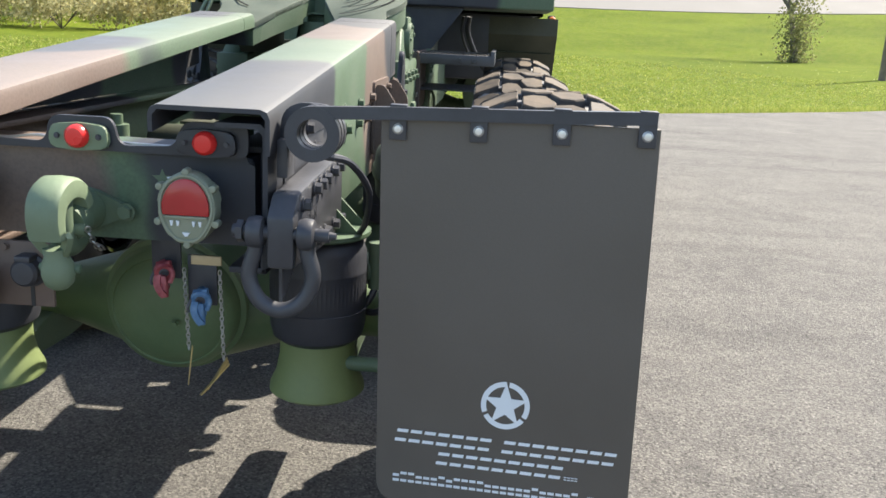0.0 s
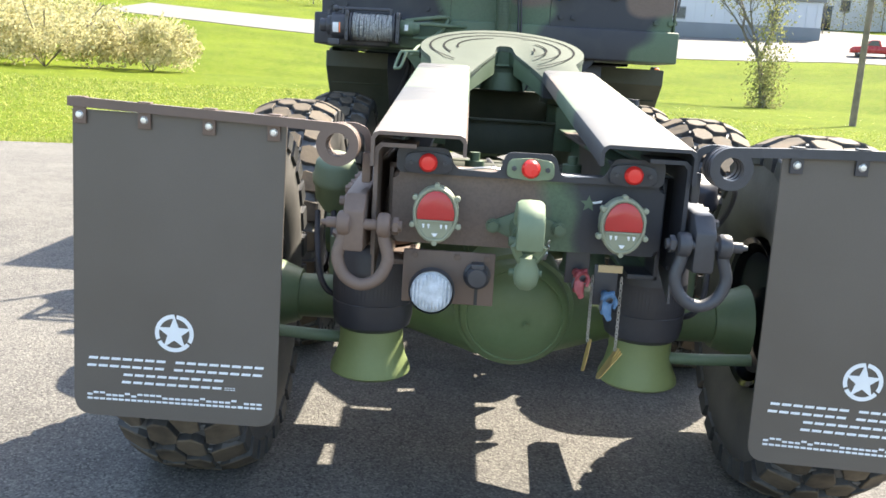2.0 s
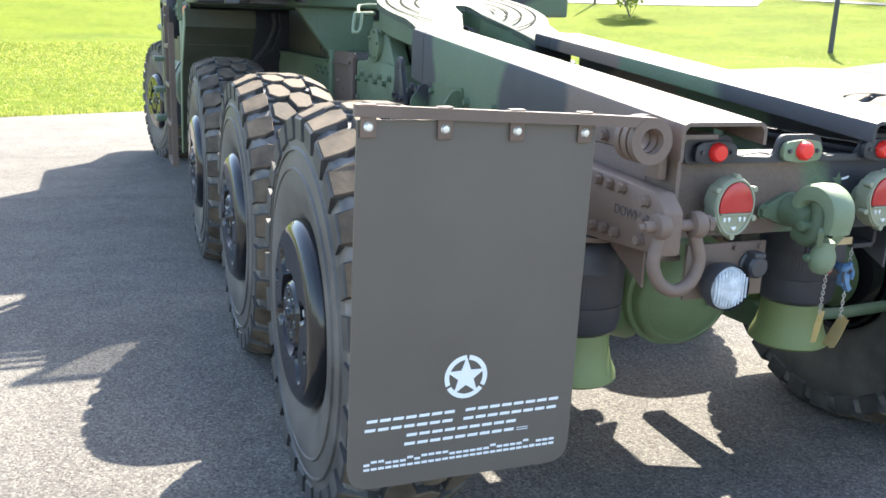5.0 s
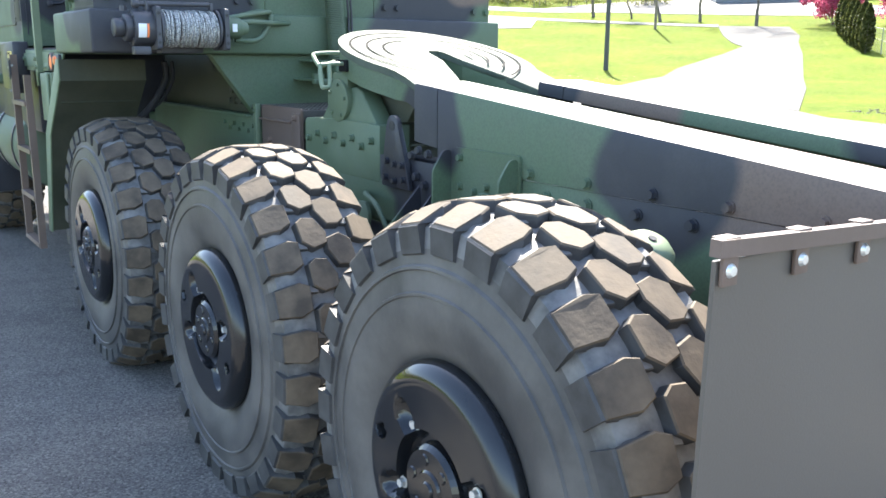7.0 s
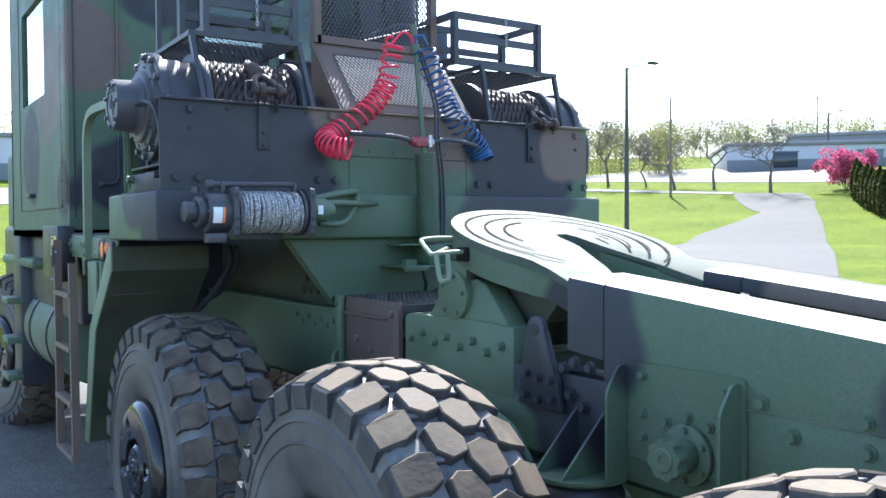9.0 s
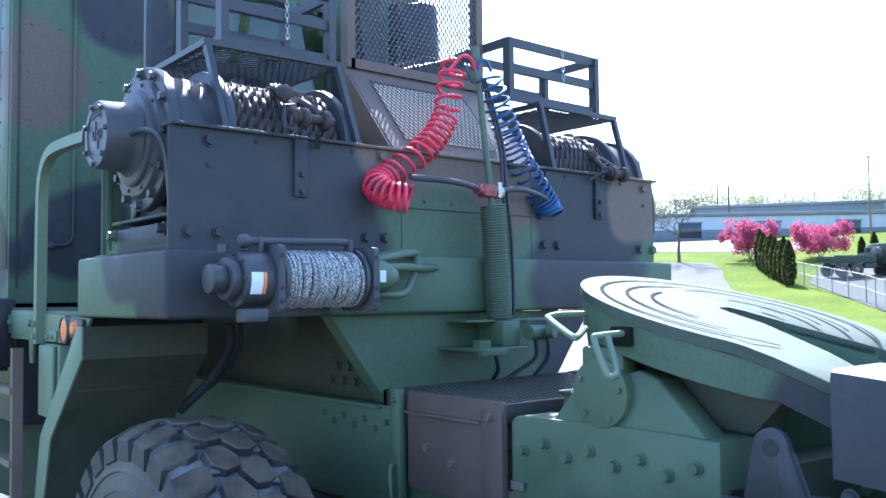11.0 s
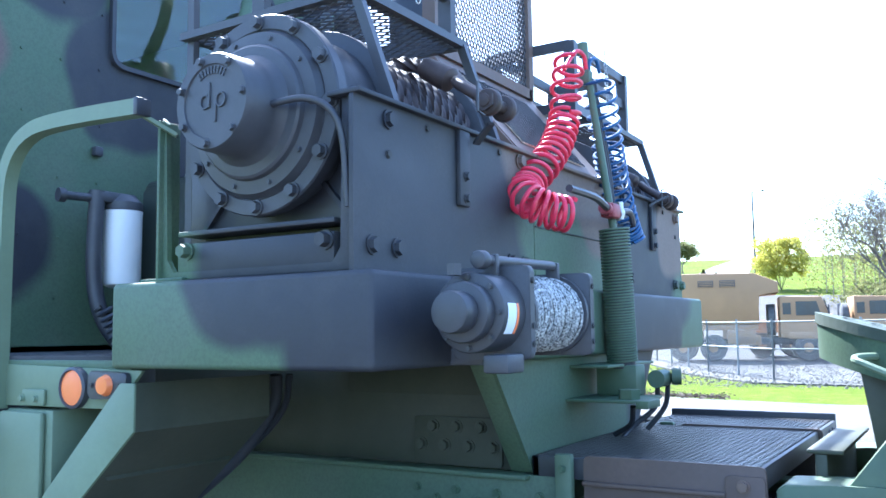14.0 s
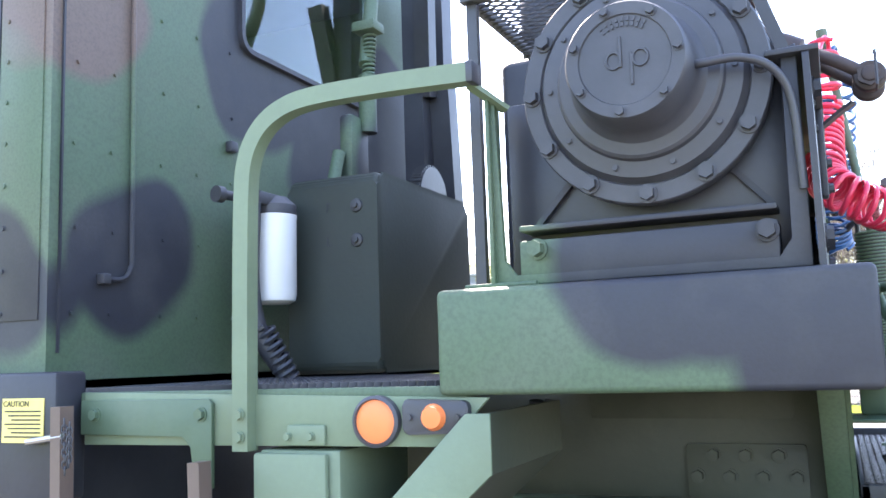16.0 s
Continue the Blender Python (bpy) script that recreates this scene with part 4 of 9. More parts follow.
# pipes and hoses between the rails
for k in range(7):
    x = -0.24 + 0.075 * k
    bm = bmesh.new()
    sweep(bm, smooth_path([(x, 0.12, 1.1 + 0.02 * (k % 3)), (x + 0.05 * math.sin(k), 0.45, 1.16 + 0.04 * (k % 2)), (x * 0.7, 0.95, 1.1 + 0.03 * (k % 3)), (x * 0.9, 1.6, 1.14)]), 0.009 + 0.003 * (k % 3), 8)
    part("hose", bm, OLIVE_DIRT if k % 3 == 0 else BAG_RUBBER, truck)
bm = bmesh.new()
sweep(bm, smooth_path([(-0.28, -0.0, 1.27), (-0.2, 0.03, 1.262), (-0.12, 0.03, 1.27), (-0.02, 0.06, 1.255), (0.08, 0.03, 1.262), (0.2, 0.03, 1.26), (0.28, 0.0, 1.27)], 8), 0.004, 6)
part("wire", bm, STEEL, truck, "thin lamp wires")
for x, y in ((-0.16, 0.55), (0.2, 0.62)):
    bm = bmesh.new()
    cyl(bm, (x, y, 1.12), (x, y, 1.24), 0.035, n=16)
    cyl(bm, (x, y, 1.24), (x, y, 1.27), 0.018, n=12)
    box(bm, x - 0.05, x + 0.05, y - 0.03, y + 0.03, 1.06, 1.13, 0.008)
    part("valve", bm, GREEN_PAINT, truck)
bm = bmesh.new()
cyl(bm, (-0.3, 1.15, 1.1), (0.3, 1.15, 1.1), 0.075, n=24, bev=0.02)
part("air_tank", bm, OLIVE_DIRT, truck, "dark green air tank between the rails")

# ---- rear end plates under the ramps ----
for s in (-1, 1):
    bm = bmesh.new()
    ring = []
    for off in (0.0, 0.012):
        pts = [(0.462 - off, 1.0), (0.462 - off, 1.32 - off), (0.445 - off * 0.5, 1.335 - off), (0.34, 1.335 - off)]
        ring.append([(s * x, z) for x, z in pts])
    outline = ring[0] + list(reversed(ring[1]))
    prism(bm, [(x, -0.06, z) for x, z in outline], (0, 0.15, 0))
    part("end_bracket", bm, CAMO, truck)

# ---- marker lamps on their plate ----
bm = bmesh.new()
out = []
for x, z in [(-0.4, 1.245), (-0.4, 1.325), (-0.245, 1.325), (-0.225, 1.265), (-0.09, 1.26), (-0.075, 1.325), (0.075, 1.325), (0.09, 1.26), (0.225, 1.265), (0.245, 1.325), (0.4, 1.325), (0.4, 1.245)]:
    out.append((x, z))
prism(bm, [(p.x, 0.0, p.y) for p in rounded(out, 0.025, 4)], (0, 0.012, 0))
lamp_plate = part("lamp_plate", bm, BLACK_PAINT, truck, "black scalloped lamp plate")
for x, mat in ((-0.305, BLACK_PAINT), (0.0, LIGHT_GREEN), (0.304, BLACK_PAINT)):
    bm = bmesh.new()
    pts = rounded([(x - 0.072, 1.252), (x - 0.068, 1.305), (x, 1.312), (x + 0.068, 1.305), (x + 0.072, 1.252), (x, 1.245)], 0.018)
    prism(bm, [(p.x, -0.018, p.y) for p in pts], (0, 0.017, 0), 0.004)
    lamp = part("marker_lamp", bm, mat, lamp_plate, "small marker lamp with a round red lens")
    bm = bmesh.new()
    lathe(bm, [(0, 0.022), (0.02, 0.02), (0.027, 0.012), (0.028, 0.0)], (x, -0.019, 1.28), (0, -1, 0), 28)
    part("lens", bm, RED_LENS, lamp, "red lens")
    for d in (-0.05, 0.05):
        bolt(lamp, (x + d, -0.019, 1.279), (0, -1, 0), 0.006, 0.005, GREY_BLACK, "screw")

# ---- tail lamps ----
def tail_lamp(x):
    cx, cz, y = x, 1.126, -0.08

    def shield(rx, top, low):
        pts = []
        for k in range(36):
            q = 2 * math.pi * k / 36
            c, v = math.cos(q), math.sin(q)
            if v >= 0:
                pts.append((cx + rx * c, cz + 0.012 + top * v))
            else:
                pts.append((cx + rx * math.copysign(abs(c) ** 0.6, c) * (1 - 0.28 * (-v) ** 1.6), cz + 0.012 + low * v))
        return pts

    bm = bmesh.new()
    prism(bm, [(p[0], y, p[1]) for p in shield(0.068, 0.082, 0.088)], (0, 0.05, 0), 0.008)
    cyl(bm, (cx, y + 0.045, cz + 0.01), (cx, 0.022, cz + 0.01), 0.03, n=16)
    lamp = part("tail_lamp", bm, LAMP_GREY, rear_beam, "grey-green military tail lamp with a red upper lens")
    bm = bmesh.new()
    sweep(bm, [(p[0], y - 0.001, p[1]) for p in shield(0.061, 0.074, 0.079)], 0.0042, 6, closed=True)
    part("bezel", bm, LAMP_GREY, lamp)
    bm = bmesh.new()
    up = [(cx + 0.055 * math.cos(q), cz + 0.01 + 0.07 * math.sin(q)) for q in [radians(k) for k in range(0, 181, 12)]]
    up = [(cx + 0.054, cz - 0.006)] + up + [(cx - 0.054, cz - 0.006)]
    prism(bm, [(p[0], y - 0.007, p[1]) for p in up], (0, 0.009, 0), 0.003)
    part("lens", bm, DARK_RED_LENS, lamp, "red glass lens")
    part("visor", B(cx - 0.05, cx + 0.05, y - 0.009, y, cz - 0.012, cz - 0.007, 0.001), LAMP_GREY, lamp)
    for dx in (-0.026, 0.026):
        for e in (-0.008, 0.007):
            bm = bmesh.new()
            prism(bm, [(cx + dx + e - 0.004, y - 0.005, cz - 0.019), (cx + dx + e + 0.004, y - 0.005, cz - 0.019), (cx + dx + e + 0.002, y - 0.005, cz - 0.031), (cx + dx + e - 0.001, y - 0.005, cz - 0.031)], (0, 0.005, 0))
            part("slit_lens", bm, WHITE_INK, lamp)
    bm = bmesh.new()
    prism(bm, [(cx - 0.009, y - 0.005, cz - 0.046), (cx + 0.009, y - 0.005, cz - 0.046), (cx + 0.003, y - 0.005, cz - 0.055), (cx - 0.003, y - 0.005, cz - 0.055)], (0, 0.005, 0))
    part("slit_lens", bm, WHITE_INK, lamp)
    for dx, dz in ((0, 0.094), (0.062, 0.058), (-0.062, 0.058), (0.068, -0.024), (-0.068, -0.024), (0, -0.076)):
        bm = C((cx + dx, y - 0.003, cz + dz), (cx + dx, y + 0.025, cz + dz), 0.0085, n=12, bev=0.002)
        part("screw_lug", bm, LAMP_GREY, lamp)


tail_lamp(-0.273)
tail_lamp(0.277)

# ---- pintle hook ----
bm = bmesh.new()
prism(bm, [(p.x, 0.004, p.y) for p in rounded([(-0.13, 1.1), (0.0, 1.16), (0.13, 1.1), (0.0, 1.045)], 0.03)], (0, 0.016, 0), 0.004)
cyl(bm, (0.0, 0.0, 1.1), (0.0, -0.07, 1.1), 0.05, 0.04, n=24)
cyl(bm, (0.0, -0.05, 1.09), (0.0, -0.1, 1.085), 0.045, n=24)
pintle = part("pintle_hook", bm, GREEN_PAINT, truck, "pale green cast pintle hook on the rear beam")
bolt(pintle, (-0.1, 0.003, 1.1), (0, -1, 0), 0.018, 0.016, GREEN_PAINT)
bolt(pintle, (0.1, 0.003, 1.1), (0, -1, 0), 0.018, 0.016, GREEN_PAINT)
bm = bmesh.new()
jaw = smooth_path([(0, -0.05, 1.125), (0, -0.075, 1.16), (0, -0.125, 1.174), (0, -0.17, 1.156), (0, -0.186, 1.12), (0, -0.182, 1.07)], 6)
rings = []
for i, p in enumerate(jaw):
    t = i / (len(jaw) - 1)
    a = jaw[min(i + 1, len(jaw) - 1)] - jaw[max(i - 1, 0)]
    nrm = Vector((0, -a.z, a.y)).normalized()
    w, h = 0.043 - 0.004 * t, 0.02 + 0.01 * math.sin(math.pi * t)
    ring = []
    for k in range(12):
        q = 2 * math.pi * k / 12
        cx, cy = math.cos(q), math.sin(q)
        ring.append(bm.verts.new(p + Vector((1, 0, 0)) * w * math.copysign(abs(cx) ** 0.5, cx) + nrm * h * math.copysign(abs(cy) ** 0.6, cy)))
    rings.append(ring)
for a, b in zip(rings, rings[1:]):
    for k in range(12):
        bm.faces.new((a[k], a[(k + 1) % 12], b[(k + 1) % 12], b[k]))
bm.faces.new(rings[0])
bm.faces.new(rings[-1])
part("upper_jaw", bm, LIGHT_GREEN, pintle, "pale green cast upper jaw")
bm = bmesh.new()
sweep(bm, smooth_path([(0, -0.04, 1.045), (0, -0.085, 1.035), (0, -0.115, 1.06), (0, -0.122, 1.11), (0, -0.112, 1.155)], 5), 0.028, 14)
part("horn", bm, GREEN_PAINT, pintle)
bm = bmesh.new()
lathe(bm, [(0, 0.0), (0.02, 0.002), (0.032, 0.014), (0.037, 0.035), (0.035, 0.06), (0.026, 0.08), (0.028, 0.1), (0, 0.105)], (0.0, -0.14, 0.945), (0, -0.12, 1), 24)
part("lower_jaw", bm, LIGHT_GREEN, pintle, "pale green cast lower jaw")
for d in (-1, 1):
    bm = bmesh.new()
    sweep(bm, smooth_path([(d * 0.012, -0.145, 1.02), (d * 0.03, -0.16, 1.05), (d * 0.042, -0.17, 1.078)], 4), 0, flat=(0.014, 0.022))
    part("fork_arm", bm, LIGHT_GREEN, pintle)
for x0, x1, y, z, r in ((-0.055, 0.05, -0.1, 1.075, 0.015), (-0.05, 0.046, -0.13, 0.99, 0.011)):
    bm = bmesh.new()
    cyl(bm, (x0, y, z), (x1, y, z), r, n=14, bev=0.003)
    part("pivot_pin", bm, GREEN_PAINT, pintle)


def chain(bm, p0, p1, links, wire=0.0022, size=0.011, sag=0.0):
    p0, p1 = Vector(p0), Vector(p1)
    for i in range(links):
        t = (i + 0.5) / links
        c = p0.lerp(p1, t) + Vector((0, 0, -sag * 4 * t * (1 - t)))
        d = (p1 - p0).normalized()
        side = d.orthogonal().normalized()
        if i % 2:
            side = d.cross(side)
        pts = [c + d * (size * math.cos(q)) + side * (size * 0.55 * math.sin(q)) for q in [2 * math.pi * k / 10 for k in range(10)]]
        sweep(bm, pts, wire, 5, closed=True)
    return bm


bm = bmesh.new()
chain(bm, (0.06, -0.12, 1.09), (0.055, -0.03, 1.02), 8, sag=0.02)
part("chain", bm, STEEL, pintle)

# ---- work light, trailer socket and air couplings under the rear beam ----
bm = B(-0.365, -0.085, -0.012, 0.0, 0.85, 1.015, 0.004)
plate = part("lamp_plate", bm, BROWN_PAINT, truck, "brown steel plate carrying a round work lamp")
bm = bmesh.new()
lathe(bm, [(0.066, -0.085), (0.07, -0.06), (0.069, -0.05), (0.062, -0.045), (0.06, -0.02), (0.045, 0.0), (0, 0.0)], (-0.272, -0.015, 0.905), (0, 1, 0), 40)
lamp = part("work_lamp", bm, GREY_BLACK, plate, "round work lamp with a ribbed clear lens")
bm = bmesh.new()
lathe(bm, [(0, 0.012), (0.03, 0.01), (0.05, 0.005), (0.063, -0.003)], (-0.272, -0.094, 0.905), (0, -1, 0), 40)
lens = part("lens", bm, CLEAR_LENS, lamp, "clear ribbed glass lens")
for k in range(-5, 6):
    bm = bmesh.new()
    box(bm, -0.272 + 0.0105 * k - 0.003, -0.272 + 0.0105 * k + 0.003, -0.1035, -0.096, 0.905 - 0.055 * math.sqrt(max(0.05, 1 - (k / 6) ** 2)), 0.905 + 0.055 * math.sqrt(max(0.05, 1 - (k / 6) ** 2)), 0.001, 1)
    part("lens_rib", bm, CLEAR_LENS, lens)
bm = bmesh.new()
lathe(bm, [(0, 0.045), (0.027, 0.044), (0.034, 0.036), (0.034, 0.01), (0.042, 0.006), (0.042, 0)], (-0.138, -0.012, 0.945), (0, -1, 0), 28)
box(bm, -0.158, -0.118, -0.055, -0.012, 0.972, 0.988, 0.004)
sock = part("trailer_socket", bm, GREY_BLACK, plate, "grey trailer socket with a hinged cap")
bm = B(-0.143, -0.133, -0.014, -0.012, 0.852, 0.905)
part("cable_slot", bm, INK, sock)
for x in (-0.33, -0.2, -0.11):
    bolt(plate, (x, -0.013, 1.0), (0, -1, 0), 0.009, 0.008, BROWN_PAINT)


def coupling(x, z, mat, label, lean):
    bm = bmesh.new()
    box(bm, x - 0.045, x + 0.03, 0.055, 0.063, z - 0.03, z + 0.1, 0.003)
    br = part("coupling_bracket", bm, BLACK_PAINT, truck, "thin black coupling bracket")
    bm = bmesh.new()
    face = Vector((lean, -0.85, -0.25)).normalized()
    at = Vector((x, 0.018, z))
    lathe(bm, [(0, 0.008), (0.013, 0.008), (0.015, 0.014), (0.024, 0.014), (0.029, 0.008), (0.029, -0.006), (0.02, -0.014), (0.014, -0.045), (0, -0.046)], at, face, 24)
    sweep(bm, smooth_path([at + Vector((-0.012, -0.004, -0.01)), at + Vector((-0.014, -0.012, -0.036)), at + Vector((-0.004, -0.014, -0.06)), at + Vector((0.008, -0.012, -0.075))], 5), 0, flat=(0.026, 0.02))
    sweep(bm, smooth_path([at + Vector((0.02, -0.002, 0.012)), at + Vector((0.03, -0.006, -0.008)), at + Vector((0.022, -0.01, -0.034))], 5), 0.007, 8)
    cyl(bm, at + Vector((-0.02, 0, 0.018)), at + Vector((0.022, 0, 0.026)), 0.009, n=10)
    box(bm, x - 0.026, x + 0.014, 0.002, 0.038, z - 0.062, z - 0.012, 0.009, 2)
    cyl(bm, at + Vector((0.0, 0.0, -0.02)), at + Vector((0.006, -0.01, -0.082)), 0.015, 0.01, n=12)
    bmesh.ops.scale(bm, vec=(0.82, 0.82, 0.8), verts=bm.verts, space=Matrix.Translation(-at))
    body = part("air_coupling", bm, mat, br, label)
    bm = bmesh.new()
    lathe(bm, [(0, 0.0), (0.011, 0.0), (0.012, 0.004), (0.008, 0.006)], at + face * 0.008, face, 16)
    part("rubber_seal", bm, BAG_RUBBER, body)
    bm = bmesh.new()
    sweep(bm, smooth_path([at + Vector((-0.02, -0.012, 0.0)), at + Vector((-0.026, -0.018, -0.02)), at + Vector((-0.024, -0.016, -0.032))], 5), 0.0035, 6)
    part("catch", bm, GREY_BLACK, body)


coupling(0.181, 0.955, RED_PAINT, "chipped faded red air coupling", 0.35)
coupling(0.272, 0.89, BLUE_PAINT, "worn blue air coupling", 0.2)
bm = B(0.238, 0.314, 0.05, 0.058, 0.966, 0.99, 0.002)
part("tag", bm, TAG_TAN, truck, "chipped yellow tag plate")
for x, z1 in ((0.226, 0.74), (0.316, 0.715)):
    bm = bmesh.new()
    chain(bm, (x - 0.004, 0.045, 0.955), (x, 0.055, z1), 20, 0.0016, 0.008)
    ch = part("safety_chain", bm, STEEL, truck, "thin steel chain with yellow zinc pin plates")
    for k in range(3 if x > 0.3 else 1):
        a = radians(30 + 5 * k if x > 0.3 else 8)
        d = Vector((-math.sin(a), -0.12 * k + 0.05, -math.cos(a))).normalized()
        o = Vector((x + 0.01 + 0.004 * k, 0.055 - 0.005 * k, z1 + 0.008 - 0.006 * k))
        side = Vector((0.35, -0.9, 0.1)).normalized()
        bm = bmesh.new()
        prism(bm, [o + side * u + d * v for u, v in ((-0.009, 0.0), (0.009, 0.0), (0.011, 0.06), (0.009, 0.108), (-0.007, 0.112), (-0.01, 0.05))], d.cross(side) * 0.0025)
        part("pin_plate", bm, BRASS, ch, "bent yellow zinc pin plate")

# ---- tow shackles on their long bolted brackets ----
for s in (-1, 1):
    mat = BROWN_PAINT if s < 0 else GREY_BLACK
    bm = bmesh.new()
    outline = [(-0.13, 1.02), (-0.13, 1.14), (-0.08, 1.185), (0.42, 1.21), (0.46, 1.17), (0.46, 1.0), (0.3, 0.99)]
    prism(bm, [(s * 0.477, y, z) for y, z in outline], (s * 0.062, 0, 0), 0.008)
    br = part("tow_bracket", bm, mat, truck, "heavy bolted tow bracket")
    for y, z in ((-0.045, 1.155), (-0.05, 1.1), (-0.035, 1.045), (0.075, 1.172), (0.09, 1.04), (0.14, 1.172), (0.15, 1.04), (0.2, 1.175), (0.21, 1.035), (0.3, 1.18), (0.32, 1.03), (0.38, 1.18), (0.4, 1.03)):
        bolt(br, (s * 0.54, y, z), (s, 0, 0), 0.015, 0.02, mat)
    cu = bpy.data.curves.new("lettering", "FONT")
    cu.body, cu.size, cu.extrude, cu.align_x, cu.align_y = "DOWN", 0.04, 0.0006, "CENTER", "CENTER"
    cu.materials.append(GREY_BLACK)
    t = new("lettering", cu)
    t.rotation_euler = (radians(90), 0, radians(-90 if s < 0 else 90))
    put(t, (s * 0.5396, 0.045, 1.105), br)
    # bow shackle
    cx = 0.507 if s > 0 else -0.478
    cy, cz = -0.112, 1.1
    bm = bmesh.new()
    pts = [(cx - 0.058, cy, cz), (cx - 0.06, cy, cz - 0.04), (cx - 0.074, cy - 0.005, cz - 0.1), (cx - 0.05, cy - 0.01, cz - 0.155), (cx, cy - 0.012, cz - 0.178), (cx + 0.05, cy - 0.01, cz - 0.155), (cx + 0.074, cy - 0.005, cz - 0.1), (cx + 0.06, cy, cz - 0.04), (cx + 0.058, cy, cz)]
    sweep(bm, smooth_path(pts, 6), 0.0185, 14)
    for d in (-0.058, 0.058):
        cyl(bm, (cx + d - 0.02, cy, cz), (cx + d + 0.02, cy, cz), 0.037, n=24, bev=0.012)
    sh = part("tow_shackle", bm, mat, truck, "heavy painted bow shackle")
    bm = bmesh.new()
    cyl(bm, (cx - 0.11 * s * -1, cy, cz), (cx + 0.11 * s * -1, cy, cz), 0.016, n=14)
    cyl(bm, (cx + s * 0.08, cy, cz), (cx + s * 0.125, cy, cz), 0.016, 0.007, n=14)
    cyl(bm, (cx - s * 0.085, cy, cz), (cx - s * 0.1, cy, cz), 0.026, n=6)
    part("shackle_pin", bm, mat, sh)
    bm = bmesh.new()
    prism(bm, [(s * 0.46, 0.05, 0.88), (s * 0.46, 0.05, 1.0), (s * 0.46, 0.3, 1.0)], (s * 0.008, 0, 0))
    part("gusset", bm, mat, br)

# ---- mud flaps on sprung hangers ----
def letter_bars(parent, s, x0, x1, z0, z1, words, slant=0.0):
    """Plain bars, one to a character, that stand for the print."""
    total = sum(len(w) for w in words) + (len(words) - 1) * 0.7
    w = (x1 - x0) / total
    x = x0
    for word in words:
        for k in range(len(word)):
            h = word[k]
            top = z0 + (z1 - z0) * h
            bm = bmesh.new()
            t = min((z1 - z0) * 0.24, (top - z0) * 0.5)
            for b0, b1, e0, e1 in ((z0, z0 + t, 0.08, 0.88), (top - t, top, 0.08, 0.88)):
                if b1 > b0:
                    l0, l1 = (slant * (b - z0) / (z1 - z0) for b in (b0, b1))
                    prism(bm, [(x + w * e0 + l0, FLAP_Y - 0.0055, b0), (x + w * e1 + l0, FLAP_Y - 0.0055, b0), (x + w * e1 + l1, FLAP_Y - 0.0055, b1), (x + w * e0 + l1, FLAP_Y - 0.0055, b1)], (0, 0.0015, 0))
            part("print_bar", bm, WHITE_INK, parent)
            x += w
        x += w * 0.7


